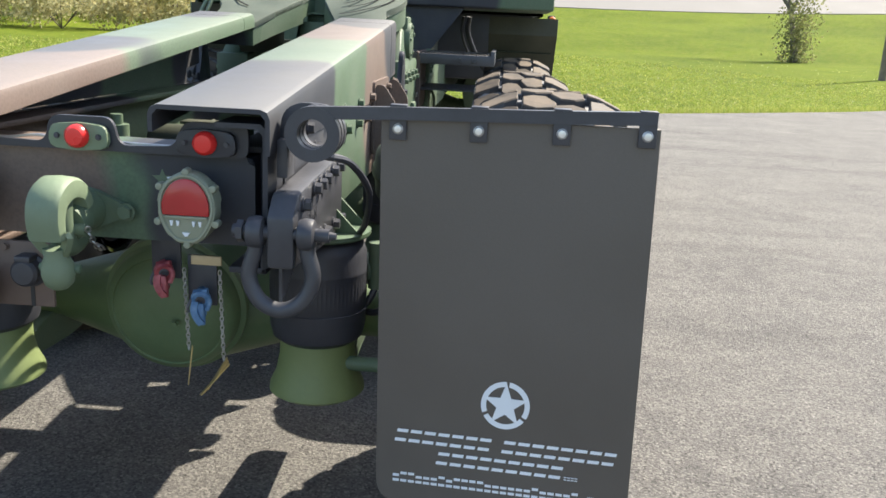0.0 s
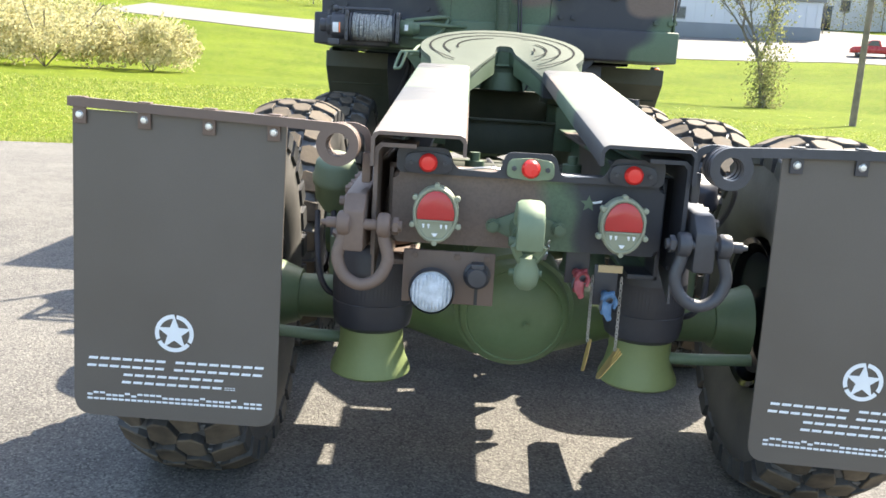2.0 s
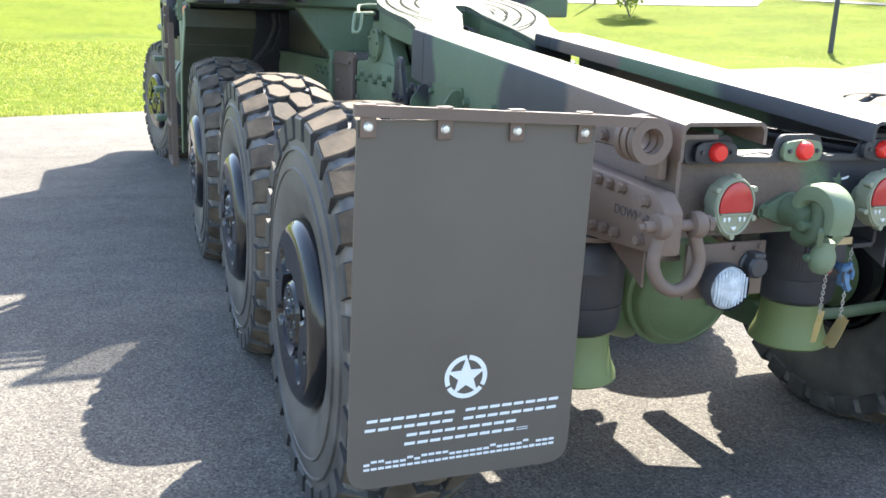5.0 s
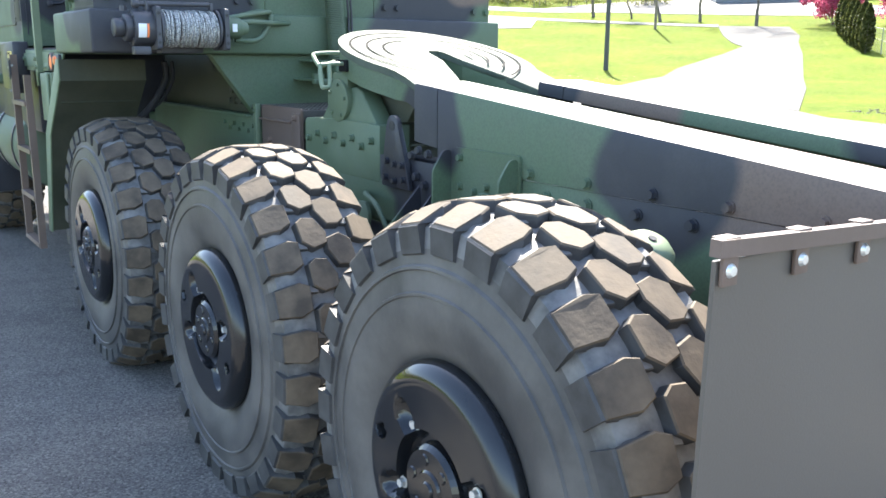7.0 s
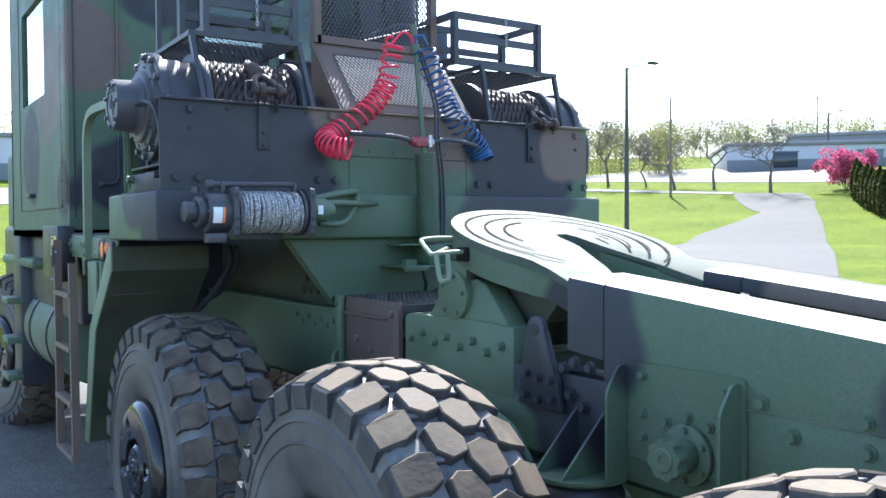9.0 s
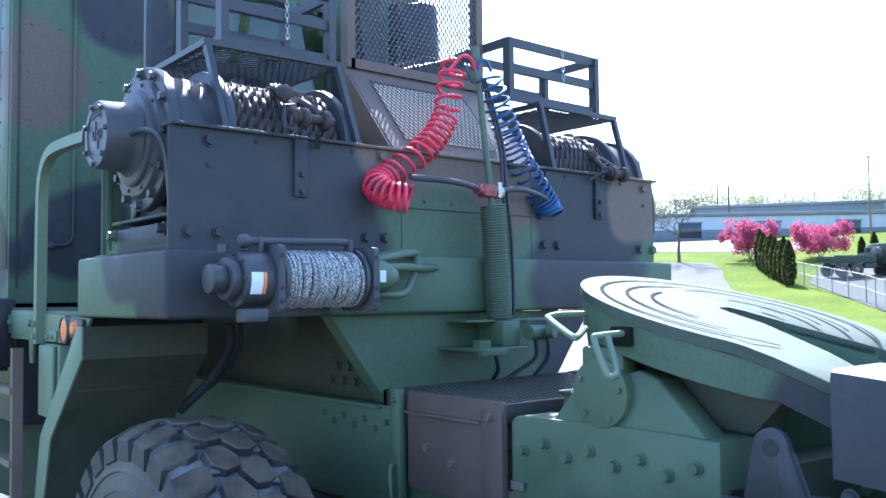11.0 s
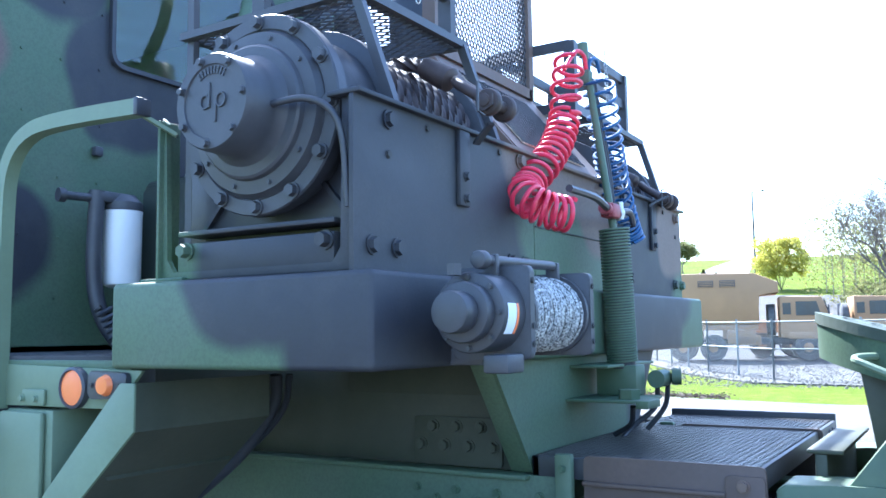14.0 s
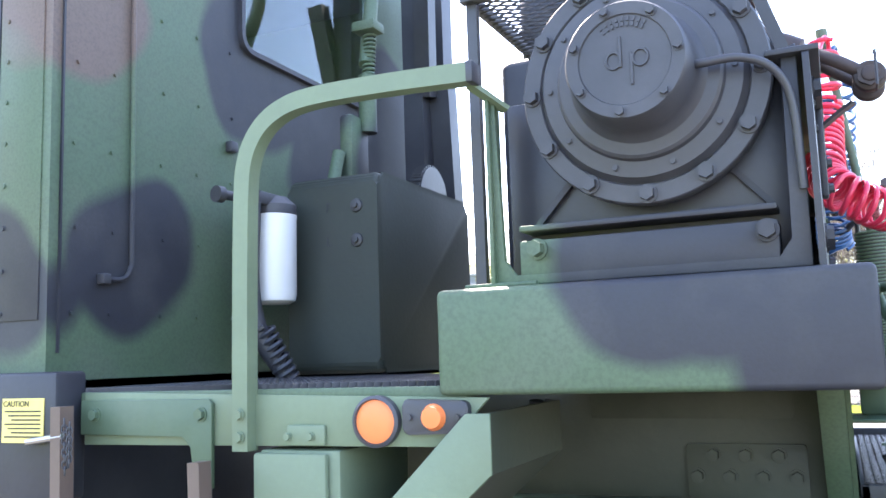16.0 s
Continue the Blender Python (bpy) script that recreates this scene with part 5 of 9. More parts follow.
FLAP_Y = -0.052
for s in (-1, 1):
    mat = BROWN_PAINT if s < 0 else GREY_BLACK
    bm = bmesh.new()
    pts = [(0.72, 1.372), (1.352, 1.378), (1.37, 0.5), (1.36, 0.435), (0.745, 0.43), (0.735, 0.5)]
    pts = rounded([(0.72, 1.372), (1.352, 1.378), (1.368, 0.43), (0.735, 0.425)], 0.06, 6)
    pts = [Vector((0.72, 1.372)), Vector((1.352, 1.378))] + [p for p in pts if p.y < 0.6]
    if s < 0:
        pts = list(reversed(pts))
    prism(bm, [(s * p.x, FLAP_Y - 0.004, p.y) for p in pts], (0, 0.009, 0), 0.0015, 1)
    flap = part("mud_flap", bm, FLAP_RUBBER, truck, "dark grey-brown rubber mud flap with white print")
    mid = s * 1.052
    bm = bmesh.new()
    N = 48
    for r0, r1 in ((0.047, 0.06),):
        a = [bm.verts.new((mid + r1 * math.sin(2 * math.pi * k / N), FLAP_Y - 0.0055, 0.712 + r1 * math.cos(2 * math.pi * k / N))) for k in range(N)]
        b = [bm.verts.new((mid + r0 * math.sin(2 * math.pi * k / N), FLAP_Y - 0.0055, 0.712 + r0 * math.cos(2 * math.pi * k / N))) for k in range(N)]
        for k in range(N):
            if k % 16 in (0,):
                continue
            bm.faces.new((a[k], a[(k + 1) % N], b[(k + 1) % N], b[k]))
    part("print_ring", bm, WHITE_INK, flap, "white printed ring")
    bm = bmesh.new()
    prism(bm, [(mid + (0.056 if k % 2 == 0 else 0.0225) * math.sin(k * math.pi / 5), FLAP_Y - 0.006, 0.712 + (0.056 if k % 2 == 0 else 0.0225) * math.cos(k * math.pi / 5)) for k in range(10)], (0, 0.0015, 0))
    part("print_star", bm, WHITE_INK, flap, "white printed star")
    letter_bars(flap, s, mid - 0.275, mid + 0.275, 0.59, 0.622, ([1.0] * 7, [1.0] * 8), 0.007)
    letter_bars(flap, s, mid - 0.168, mid + 0.15, 0.54, 0.572, ([1.0] * 9,), 0.007)
    letter_bars(flap, s, mid + 0.155, mid + 0.19, 0.539, 0.547, ([1.0] * 4,))
    letter_bars(flap, s, mid - 0.275, mid + 0.275, 0.482, 0.508, ([0.75, 1, 1, 0.75, 0.75, 0.75, 1, 0.75, 1, 1, 1, 1, 0.75, 0.75, 0.75, 0.75, 0.75, 0.75, 1, 0.75, 0.75, 0.75, 0.75, 1, 0.3, 0.75, 0.75, 0.75],))
    # hanger: coil spring round the rail bracket, then the bar
    bm = bmesh.new()
    cx, cz = s * 0.568, 1.322
    for k in range(3):
        yy = -0.075 + 0.033 * k
        rr = 0.048
        pts = [(cx + rr * math.sin(2 * math.pi * j / 28), yy, cz + rr * math.cos(2 * math.pi * j / 28)) for j in range(28)]
        sweep(bm, pts, 0, closed=True, flat=(0.024, 0.028))
    hanger = part("flap_hanger", bm, mat, truck, "painted spring-coil hanger bar of the mud flap")
    bm = bmesh.new()
    sweep(bm, [(s * 0.57, -0.075, 1.37), (s * 0.75, -0.07, 1.378), (s * 1.1, -0.063 if s < 0 else -0.095, 1.39), (s * (1.36 if s < 0 else 1.312), -0.06 if s < 0 else -0.115, 1.4)], 0, flat=(0.022, 0.028))
    part("bar", bm, mat, hanger)
    bm = bmesh.new()
    sweep(bm, smooth_path([(s * 0.568, 0.0, 1.372), (s * 0.52, 0.005, 1.37), (s * 0.49, 0.01, 1.34), (s * 0.487, 0.01, 1.24)], 5), 0, flat=(0.022, 0.022))
    box(bm, s * 0.474, s * 0.5, -0.03, 0.04, 1.21, 1.3, 0.004)
    part("mount", bm, mat, hanger)
    for k in range(4):
        x = 0.757 + (0.179 if s > 0 else 0.19) * k
        zc = 1.344 + 0.006 * k
        bm = bmesh.new()
        box(bm, s * x - 0.019, s * x + 0.019, FLAP_Y - 0.014, FLAP_Y - 0.006, zc - 0.025, zc + 0.052, 0.002)
        box(bm, s * x - 0.019, s * x + 0.019, FLAP_Y - 0.016, FLAP_Y + 0.012, zc + 0.047, zc + 0.053, 0.002)
        clip = part("clip", bm, mat, hanger)
        bm = bmesh.new()
        lathe(bm, [(0, 0.007), (0.008, 0.006), (0.012, 0.0)], (s * x, FLAP_Y - 0.014, zc), (0, -1, 0), 18)
        part("rivet", bm, ZINC, clip)
        if s > 0:
            clip.location.y -= (x - 0.7) * 0.093
    if s > 0:
        flap.rotation_euler.z = -0.093
        flap.scale.x = 0.962
        flap.location.x -= 0.016
        flap.location.y -= (1.03 - 0.7) * 0.093

# ---- fifth wheel on its base ----
bm = bmesh.new()
TILT5 = 0.262  # rise of the plate towards the front


def plate_z(y):
    return 1.568 + (y - 2.14) * TILT5


PX, PY, PR = -0.015, 2.625, 0.475
outline = []
for k in range(0, 49):
    a = radians(-32 + 244 * k / 48)
    outline.append((PX + PR * math.cos(a), PY + PR * math.sin(a)))
outline += [(-0.41, 2.3), (-0.42, 2.14), (-0.2, 2.14), (-0.14, 2.3), (-0.055, 2.53), (-0.05, 2.66), (-0.03, 2.7), (0.03, 2.7), (0.05, 2.66), (0.055, 2.53), (0.14, 2.3), (0.2, 2.14), (0.42, 2.14), (0.4, 2.3)]


def plate_at(x, y, d=0.0):
    z = plate_z(y)
    if y < 2.4:
        z -= (2.4 - y) * 0.1
    return (x, y, z + d)


prism(bm, [plate_at(x, y) for x, y in outline], (0, 0, -0.03), 0.004)
fifth = part("fifth_wheel", bm, PLATE_GREEN, truck, "worn pale green fifth wheel plate with curved grease grooves")
bm = bmesh.new()
# wall under the whole edge, deeper at the round front than along the throat
n = len(outline)
top, low, back = [], [], []
for i, (x, y) in enumerate(outline):
    (xa, ya), (xb, yb) = outline[i - 1], outline[(i + 1) % n]
    q = math.hypot(xb - xa, yb - ya)
    nx, ny = -(yb - ya) / q, (xb - xa) / q
    depth = 0.125 if i < 49 else 0.105
    top.append(bm.verts.new(plate_at(x + nx * 0.005, y + ny * 0.005, -0.028)))
    low.append(bm.verts.new(plate_at(x + nx * 0.006, y + ny * 0.006, -depth)))
    back.append(bm.verts.new(plate_at(x + nx * 0.03, y + ny * 0.03, -depth)))
for i in range(n):
    j = (i + 1) % n
    bm.faces.new((top[i], top[j], low[j], low[i]))
    bm.faces.new((low[i], low[j], back[j], back[i]))
part("skirt", bm, CAMO, fifth)
part("handle_slot", B(-0.498, -0.47, 2.665, 2.735, plate_z(2.7) - 0.098, plate_z(2.7) - 0.045, 0.006), GREASE, fifth, "dark slot for the release handle")
for r, a0, a1 in ((0.42, 20, 340), (0.34, 35, 320), (0.26, 50, 150), (0.26, 210, 300), (0.19, 60, 120)):
    bm = bmesh.new()
    n = 36
    ins, outs = [], []
    for k in range(n + 1):
        a = radians(a0 - 110 + (a1 - a0) * k / n)
        for lst, rr in ((ins, r - 0.006), (outs, r + 0.006)):
            x, y = PX + rr * math.cos(a), PY + 0.02 + rr * 0.9 * math.sin(a)
            lst.append(bm.verts.new(plate_at(x, y, 0.0025)))
    for k in range(n):
        if abs((ins[k].co.x)) < 0.16 and ins[k].co.y < 2.8:
            continue
        bm.faces.new((ins[k], ins[k + 1], outs[k + 1], outs[k]))
    part("grease_groove", bm, GREASE, fifth)
for s in (-1, 1):
    bm = bmesh.new()
    prism(bm, [(s * 0.2, 2.16, plate_z(2.16) - 0.06), (s * 0.14, 2.3, plate_z(2.3) - 0.02), (s * 0.055, 2.53, plate_z(2.53) - 0.02), (s * 0.055, 2.53, plate_z(2.53) - 0.12), (s * 0.14, 2.3, plate_z(2.3) - 0.12), (s * 0.2, 2.16, plate_z(2.16) - 0.13)], (s * 0.015, 0, 0))
    part("throat_rib", bm, GREEN_PAINT, fifth)
# added filler webs: they hide the bright lawn so the gap stays dark
for s in (-1, 1):
    bm = bmesh.new()
    prism(bm, [(s * 0.34, 2.3, plate_z(2.3) - 0.1), (s * 0.34, 2.96, plate_z(2.96) - 0.1), (s * 0.34, 2.92, 1.4), (s * 0.34, 2.4, 1.4)], (-s * 0.09, 0, 0), 0.006)
    part("under_web", bm, OLIVE_DIRT, fifth, "dark web added to close the gap under the plate")
bm = bmesh.new()
cyl(bm, (0, 2.7, 1.46), (0, 2.7, 1.56), 0.13, 0.11, n=32)
box(bm, -0.09, 0.09, 2.76, 2.92, 1.52, 1.6, 0.02)
part("lock_jaw", bm, GREEN_PAINT, fifth)
for pts in ([(-0.36, 2.9, 1.7), (-0.45, 2.945, 1.7), (-0.5, 2.95, 1.695), (-0.525, 2.93, 1.687), (-0.55, 2.83, 1.645), (-0.54, 2.815, 1.64), (-0.45, 2.86, 1.66)],
            [(-0.44, 2.7, 1.652), (-0.5, 2.69, 1.652), (-0.595, 2.693, 1.648), (-0.612, 2.692, 1.638), (-0.635, 2.635, 1.558), (-0.627, 2.62, 1.55), (-0.6, 2.63, 1.562), (-0.575, 2.677, 1.645)]):
    bm = bmesh.new()
    sweep(bm, smooth_path(pts, 5), 0.0095, 8)
    part("pull_handle", bm, LIGHT_GREEN, fifth, "bent pale green release handle")

# base: side boxes, trunnion stands
for s in (-1, 1):
    bm = bmesh.new()
    prism(bm, [(s * 0.47, 2.42, 1.14), (s * 0.47, 3.15, 1.14), (s * 0.47, 3.15, 1.37), (s * 0.47, 3.13, 1.385), (s * 0.47, 3.02, 1.39), (s * 0.47, 2.8, 1.395), (s * 0.47, 2.55, 1.395), (s * 0.47, 2.42, 1.39)], (-s * 0.16, 0, 0), 0.006)
    base = part("fifth_wheel_base", bm, GREEN_PAINT, truck, "bolted green base of the fifth wheel")
    for k in range(8):
        y = 2.486 + 0.087 * k
        bolt(base, (s * 0.47, y, 1.287 if k % 2 else 1.318), (s, 0, 0), 0.015, 0.022, GREEN_PAINT)
    bm = bmesh.new()
    prism(bm, [(s * 0.46, 2.44, 1.37), (s * 0.46, 3.0, 1.37), (s * 0.445, 2.9, 1.5), (s * 0.44, 2.68, 1.55), (s * 0.44, 2.62, 1.53)], (-s * 0.09, 0, 0), 0.008)
    cyl(bm, (s * 0.36, 2.795, 1.482), (s * 0.475, 2.795, 1.482), 0.098, n=36, bev=0.006)
    box(bm, s * 0.4, s * 0.46, 2.72, 2.87, 1.5, 1.61, 0.01)
    stand = part("trunnion_stand", bm, GREEN_PAINT, base)
    for a in (30, 100, 170, 240, 310):
        q = radians(a)
        bolt(stand, (s * 0.476, 2.795 + 0.075 * math.cos(q), 1.482 + 0.075 * math.sin(q)), (s, 0, 0), 0.008, 0.009, GREEN_PAINT)
    bm = bmesh.new()
    prism(bm, [(s * 0.465, 2.4, 1.0), (s * 0.465, 3.2, 1.0), (s * 0.465, 3.2, 1.15), (s * 0.465, 2.4, 1.15)], (-s * 0.01, 0, 0))
    part("side_plate", bm, GREEN_PAINT, base)
    bm = B(s * 0.478, s * 0.481, 3.09, 3.145, 1.165, 1.19)
    part("data_plate", bm, STEEL, base, "small bare data plate")
    bm = bmesh.new()
    cyl(bm, (s * 0.46, 2.98, 1.05), (s * 0.51, 2.98, 1.05), 0.05, n=20, bev=0.006)
    box(bm, s * 0.46, s * 0.49, 2.92, 3.04, 1.0, 1.15, 0.01)
    part("valve_housing", bm, GREEN_PAINT, base)
    bm = bmesh.new()
    sweep(bm, smooth_path([(s * 0.48, 2.52, 1.08), (s * 0.53, 2.44, 1.09), (s * 0.55, 2.32, 1.06), (s * 0.55, 2.24, 0.98), (s * 0.54, 2.22, 0.93)], 6), 0.012, 8)
    part("hose", bm, GREEN_PAINT, base)
    bm = bmesh.new()
    prism(bm, [(s * 0.5, 2.46, 0.86), (s * 0.5, 2.56, 0.86), (s * 0.5, 2.56, 1.0), (s * 0.5, 2.53, 1.05), (s * 0.5, 2.47, 1.05), (s * 0.5, 2.44, 1.0)], (s * 0.02, 0, 0), 0.006)
    part("hanger", bm, GREEN_PAINT, base)
    # brown side plate of the walkway, with its stepped rear end
    bm = bmesh.new()
    prism(bm, [(s * 0.468, y, z) for y, z in rounded([(3.17, 1.09), (3.66, 1.09), (3.66, 1.425), (3.17, 1.425)], 0.018)], (s * 0.012, 0, 0), 0.002)
    side = part("walkway_bracket", bm, WALK_BROWN, truck, "brown steel walkway bracket")
    bm = bmesh.new()
    prism(bm, [(s * 0.48, y, z) for y, z in rounded([(3.172, 1.1), (3.27, 1.1), (3.27, 1.4), (3.172, 1.4)], 0.012)], (s * 0.009, 0, 0), 0.002)
    part("end_plate", bm, WALK_BROWN, side)
    bm = B(s * 0.47, s * 0.498, 3.27, 3.66, 1.345, 1.357, 0.003)
    part("rib", bm, WALK_BROWN, side)
    bolt(side, (s * 0.489, 3.225, 1.375), (s, 0, 0), 0.014, 0.016, BROWN_PAINT)
    bolt(side, (s * 0.48, 3.42, 1.2), (s, 0, 0), 0.014, 0.016, BROWN_PAINT)
    bolt(side, (s * 0.48, 3.55, 1.24), (s, 0, 0), 0.014, 0.016, BROWN_PAINT)

# walkway of expanded metal
bm = bmesh.new()
box(bm, -0.466, 0.92, 3.185, 3.21, 1.355, 1.415, 0.004)
box(bm, -0.466, 0.92, 3.8, 3.825, 1.355, 1.415, 0.004)
box(bm, -0.466, -0.44, 3.185, 3.825, 1.355, 1.415, 0.004)
box(bm, 0.895, 0.92, 3.185, 3.825, 1.355, 1.442, 0.006)
walkway = part("walkway", bm, GREY_BLACK, truck, "dark expanded-metal walkway behind the winches")
bm = bmesh.new()
mesh_grid(bm, (-0.45, 3.2, 1.408), (1.36, 0, 0), (0, 0.61, 0), 56, 15, 0.009, 0.02)
part("grating", bm, surface("scuffed dark tread metal", (0.1, 0.095, 0.09), 0.4, 0.4, vary=0.4, big=20), walkway, "dark expanded-metal tread")
bm = B(-0.44, 0.89, 3.25, 3.78, 1.2, 1.21)
part("under_pan", bm, BLACK_PAINT, walkway)
for x in (0.72, 0.8):
    bolt(walkway, (x, 3.185, 1.385), (0, -1, 0), 0.012, 0.014, GREY_BLACK)

# ---- frame behind the cab: side webs, bulkhead, fender ----
for s in (-1, 1):
    bm = B(s * 0.455, s * 0.47, 3.7, 5.6, 0.95, 1.33, 0.004)
    web = part("web_plate", bm, CAMO, truck)
    bm = B(s * 0.43, s * 0.5, 3.83, 5.5, 1.318, 1.332, 0.003)
    part("flange", bm, CAMO, web)
    bm = B(s * 0.395, s * 0.41, 3.88, 5.5, 1.33, 1.66, 0.003)
    upper = part("upper_web", bm, OLIVE_DIRT, truck, "upright dirty olive web plate under the deck")
    bm = bmesh.new()
    prism(bm, [(s * 0.41, y, z) for y, z in rounded([(3.97, 1.55), (4.53, 1.55), (4.53, 1.65), (3.97, 1.65)], 0.012)], (s * 0.006, 0, 0), 0.002)
    part("stiffener", bm, OLIVE_DIRT, upper)
    bm = bmesh.new()
    prism(bm, [(s * 0.411, y, z) for y, z in rounded([(3.945, 1.335), (4.26, 1.335), (4.26, 1.482), (3.945, 1.482)], 0.012)], (s * 0.012, 0, 0), 0.002)
    pl = part("bolted_plate", bm, OLIVE_DIRT, upper)
    for k in range(3):
        bolt(pl, (s * 0.423, 4.017 + 0.085 * k, 1.453), (s, 0, 0), 0.017, 0.018, OLIVE_DIRT)
    for k in range(4):
        bolt(pl, (s * 0.423, 3.974 + 0.086 * k, 1.395), (s, 0, 0), 0.017, 0.018, OLIVE_DIRT)
    bm = bmesh.new()
    box(bm, s * 0.47, s * 0.5, 3.69, 3.74, 1.0, 1.4, 0.006)
    post = part("post", bm, GREEN_PAINT, web)
    bolt(post, (s * 0.5, 3.715, 1.36), (s, 0, 0), 0.01, 0.012)
    for k in range(7):
        bolt(web, (s * 0.47, 3.8 + 0.07 * k, 1.27 - 0.03 * (k % 2)), (s, 0, 0), 0.012, 0.014)
    bm = bmesh.new()
    sweep(bm, smooth_path([(s * 0.48, 3.72, 1.14), (s * 0.53, 3.7, 1.12), (s * 0.54, 3.68, 1.02), (s * 0.52, 3.7, 0.9)], 5), 0.009, 8)
    part("hose", bm, GREEN_PAINT, web)
bm = bmesh.new()
prism(bm, [(-0.69, 3.83, 1.662), (-0.445, 3.83, 1.334), (0.445, 3.83, 1.334), (0.7, 3.83, 1.662)], (0, 0.012, 0))
hump = part("bulkhead", bm, CAMO, truck, "tapered camouflaged bulkhead plate under the rear deck")
for s in (-1, 1):
    bm = bmesh.new()
    prism(bm, [(s * 0.69, 3.842, 1.662), (s * 0.445, 3.842, 1.334), (s * 0.43, 3.842, 1.334), (s * 0.675, 3.842, 1.662)], (0, 0.062, 0), 0.003)
    part("flange", bm, CAMO, hump)
for s in (-1, 1):
    # bent splash guard: upright under the deck, then leaning forward and down
    run = [(4.49, 1.63), (4.49, 1.51), (4.86, 1.18), (5.06, 0.55)]
    bm = bmesh.new()
    prism(bm, [(s * 1.335, y, z) for y, z in run] + [(s * 1.335, y + 0.012, z) for y, z in reversed(run)], (-s * 0.485, 0, 0))
    fender = part("fender", bm, OLIVE_DIRT, truck, "bent dark green splash guard ahead of the wheel")
    bm = bmesh.new()
    prism(bm, [(s * 1.34, y, z) for y, z in ((4.487, 1.63), (4.487, 1.51), (4.857, 1.18), (5.057, 0.54), (5.15, 0.54), (4.99, 1.18), (4.54, 1.63))], (-s * 0.008, 0, 0), 0.002)
    part("edge_strip", bm, LIGHT_GREEN if s < 0 else BLACK_PAINT, fender, "pale green edge strip" if s < 0 else "black edge strip")
    bm = bmesh.new()
    prism(bm, [(s * 1.31, 4.64, 1.4), (s * 0.87, 4.64, 1.4), (s * 0.87, 4.65, 1.412), (s * 1.31, 4.65, 1.412)], (0, -0.02, -0.02))
    part("stiffener", bm, OLIVE_DIRT, fender)
    bm = bmesh.new()
    sweep(bm, smooth_path([(s * 0.7, 4.6, 1.62), (s * 0.69, 4.62, 1.52), (s * 0.74, 4.7, 1.38), (s * 0.82, 4.82, 1.25)], 5), 0.02, 10)
    sweep(bm, smooth_path([(s * 0.66, 4.58, 1.62), (s * 0.65, 4.62, 1.5), (s * 0.7, 4.75, 1.36), (s * 0.78, 4.9, 1.28)], 5), 0.011, 8)
    part("hose", bm, BAG_RUBBER, truck)
for s in (-1, 1):
    bm = bmesh.new()
    cyl(bm, (s * 0.93, 6.45, 0.98), (s * 0.93, 7.7, 0.98), 0.34, n=48, bev=0.03)
    tank = part("fuel_tank", bm, TANK_GREEN, truck, "round green fuel tank with steel straps")
    for y in (6.7, 7.4):
        bm = bmesh.new()
        lathe(bm, [(0.342, -0.03), (0.352, -0.028), (0.352, 0.028), (0.342, 0.03)], (s * 0.93, y, 0.98), (0, 1, 0), 48)
        part("strap", bm, BLACK_PAINT, tank)

# ---- rear deck beam with the small winch ----
bm = B(-1.32, 1.268, 3.775, 4.607, 1.665, 1.883, 0.014, 3)
part("deck_beam", bm, CAMO, truck, "wide camouflaged box beam across the truck")
bm = bmesh.new()
for p0, p1, r in (((-1.25, 3.6), (-1.2, 3.6), 0.045), ((-1.2, 3.6), (-1.165, 3.6), 0.066), ((-1.165, 3.6), (-1.06, 3.6), 0.088)):
    cyl(bm, (p0[0], p0[1], 1.8), (p1[0], p1[1], 1.8), r, n=36, bev=0.006)
winch = part("small_winch", bm, GREY_BLACK, truck, "dark grey winch with a drum of pale rope")
for k in range(8):
    q = 2 * math.pi * k / 8
    bolt(winch, (-1.166, 3.6 + 0.077 * math.cos(q), 1.8 + 0.077 * math.sin(q)), (-1, 0, 0), 0.006, 0.006, GREY_BLACK, "screw")
for x in (-1.055, -0.705):
    bm = bmesh.new()
    pts = rounded([(3.5, 1.695), (3.7, 1.695), (3.7, 1.905), (3.5, 1.905)], 0.018)
    prism(bm, [(x - 0.011, y, z) for y, z in pts], (0.022, 0, 0), 0.003)
    fr = part("end_plate", bm, GREY_BLACK, winch)
    for z in (1.73, 1.77, 1.87):
        bolt(fr, (x, 3.499, z), (0, -1, 0), 0.006, 0.003, INK, "screw")
bm = bmesh.new()
pts = []
for layer, (wraps, mat, r) in enumerate(((26, BLACK_PAINT, 0.006), (27, SILVER_ROPE, 0.0062), (17, SILVER_ROPE, 0.006))):
    bm = bmesh.new()
    pts, per = [], 20
    for i in range(wraps * per + 1):
        f = i / (wraps * per)
        x = -1.022 + 0.276 * (f if layer != 1 else 1 - f)
        q = 2 * math.pi * i / per
        rr = 0.074 + 0.007 * layer + 0.0035 * noise.noise(Vector((x * 30, q * 0.7, layer)))
        pts.append((x + (0.003 + 0.009 * layer) * noise.noise(Vector((q * 0.45, x * 9, 3.0 + layer))), 3.6 + rr * math.cos(q), 1.8 + rr * math.sin(q)))
    sweep(bm, pts, r, 6)
    part("rope", bm, mat, winch, "pale frayed synthetic winch rope" if layer else "")
bm = C((-1.04, 3.6, 1.8), (-0.72, 3.6, 1.8), 0.072, n=28)
part("drum", bm, GREY_BLACK, winch)
for x, r in ((-1.032, 0.1), (-0.735, 0.1)):
    bm = C((x - 0.006, 3.6, 1.8), (x + 0.006, 3.6, 1.8), r, n=36)
    part("drum_flange", bm, GREY_BLACK, winch)
bm = bmesh.new()
cyl(bm, (-0.695, 3.6, 1.81), (-0.6, 3.6, 1.81), 0.055, n=28, bev=0.006)
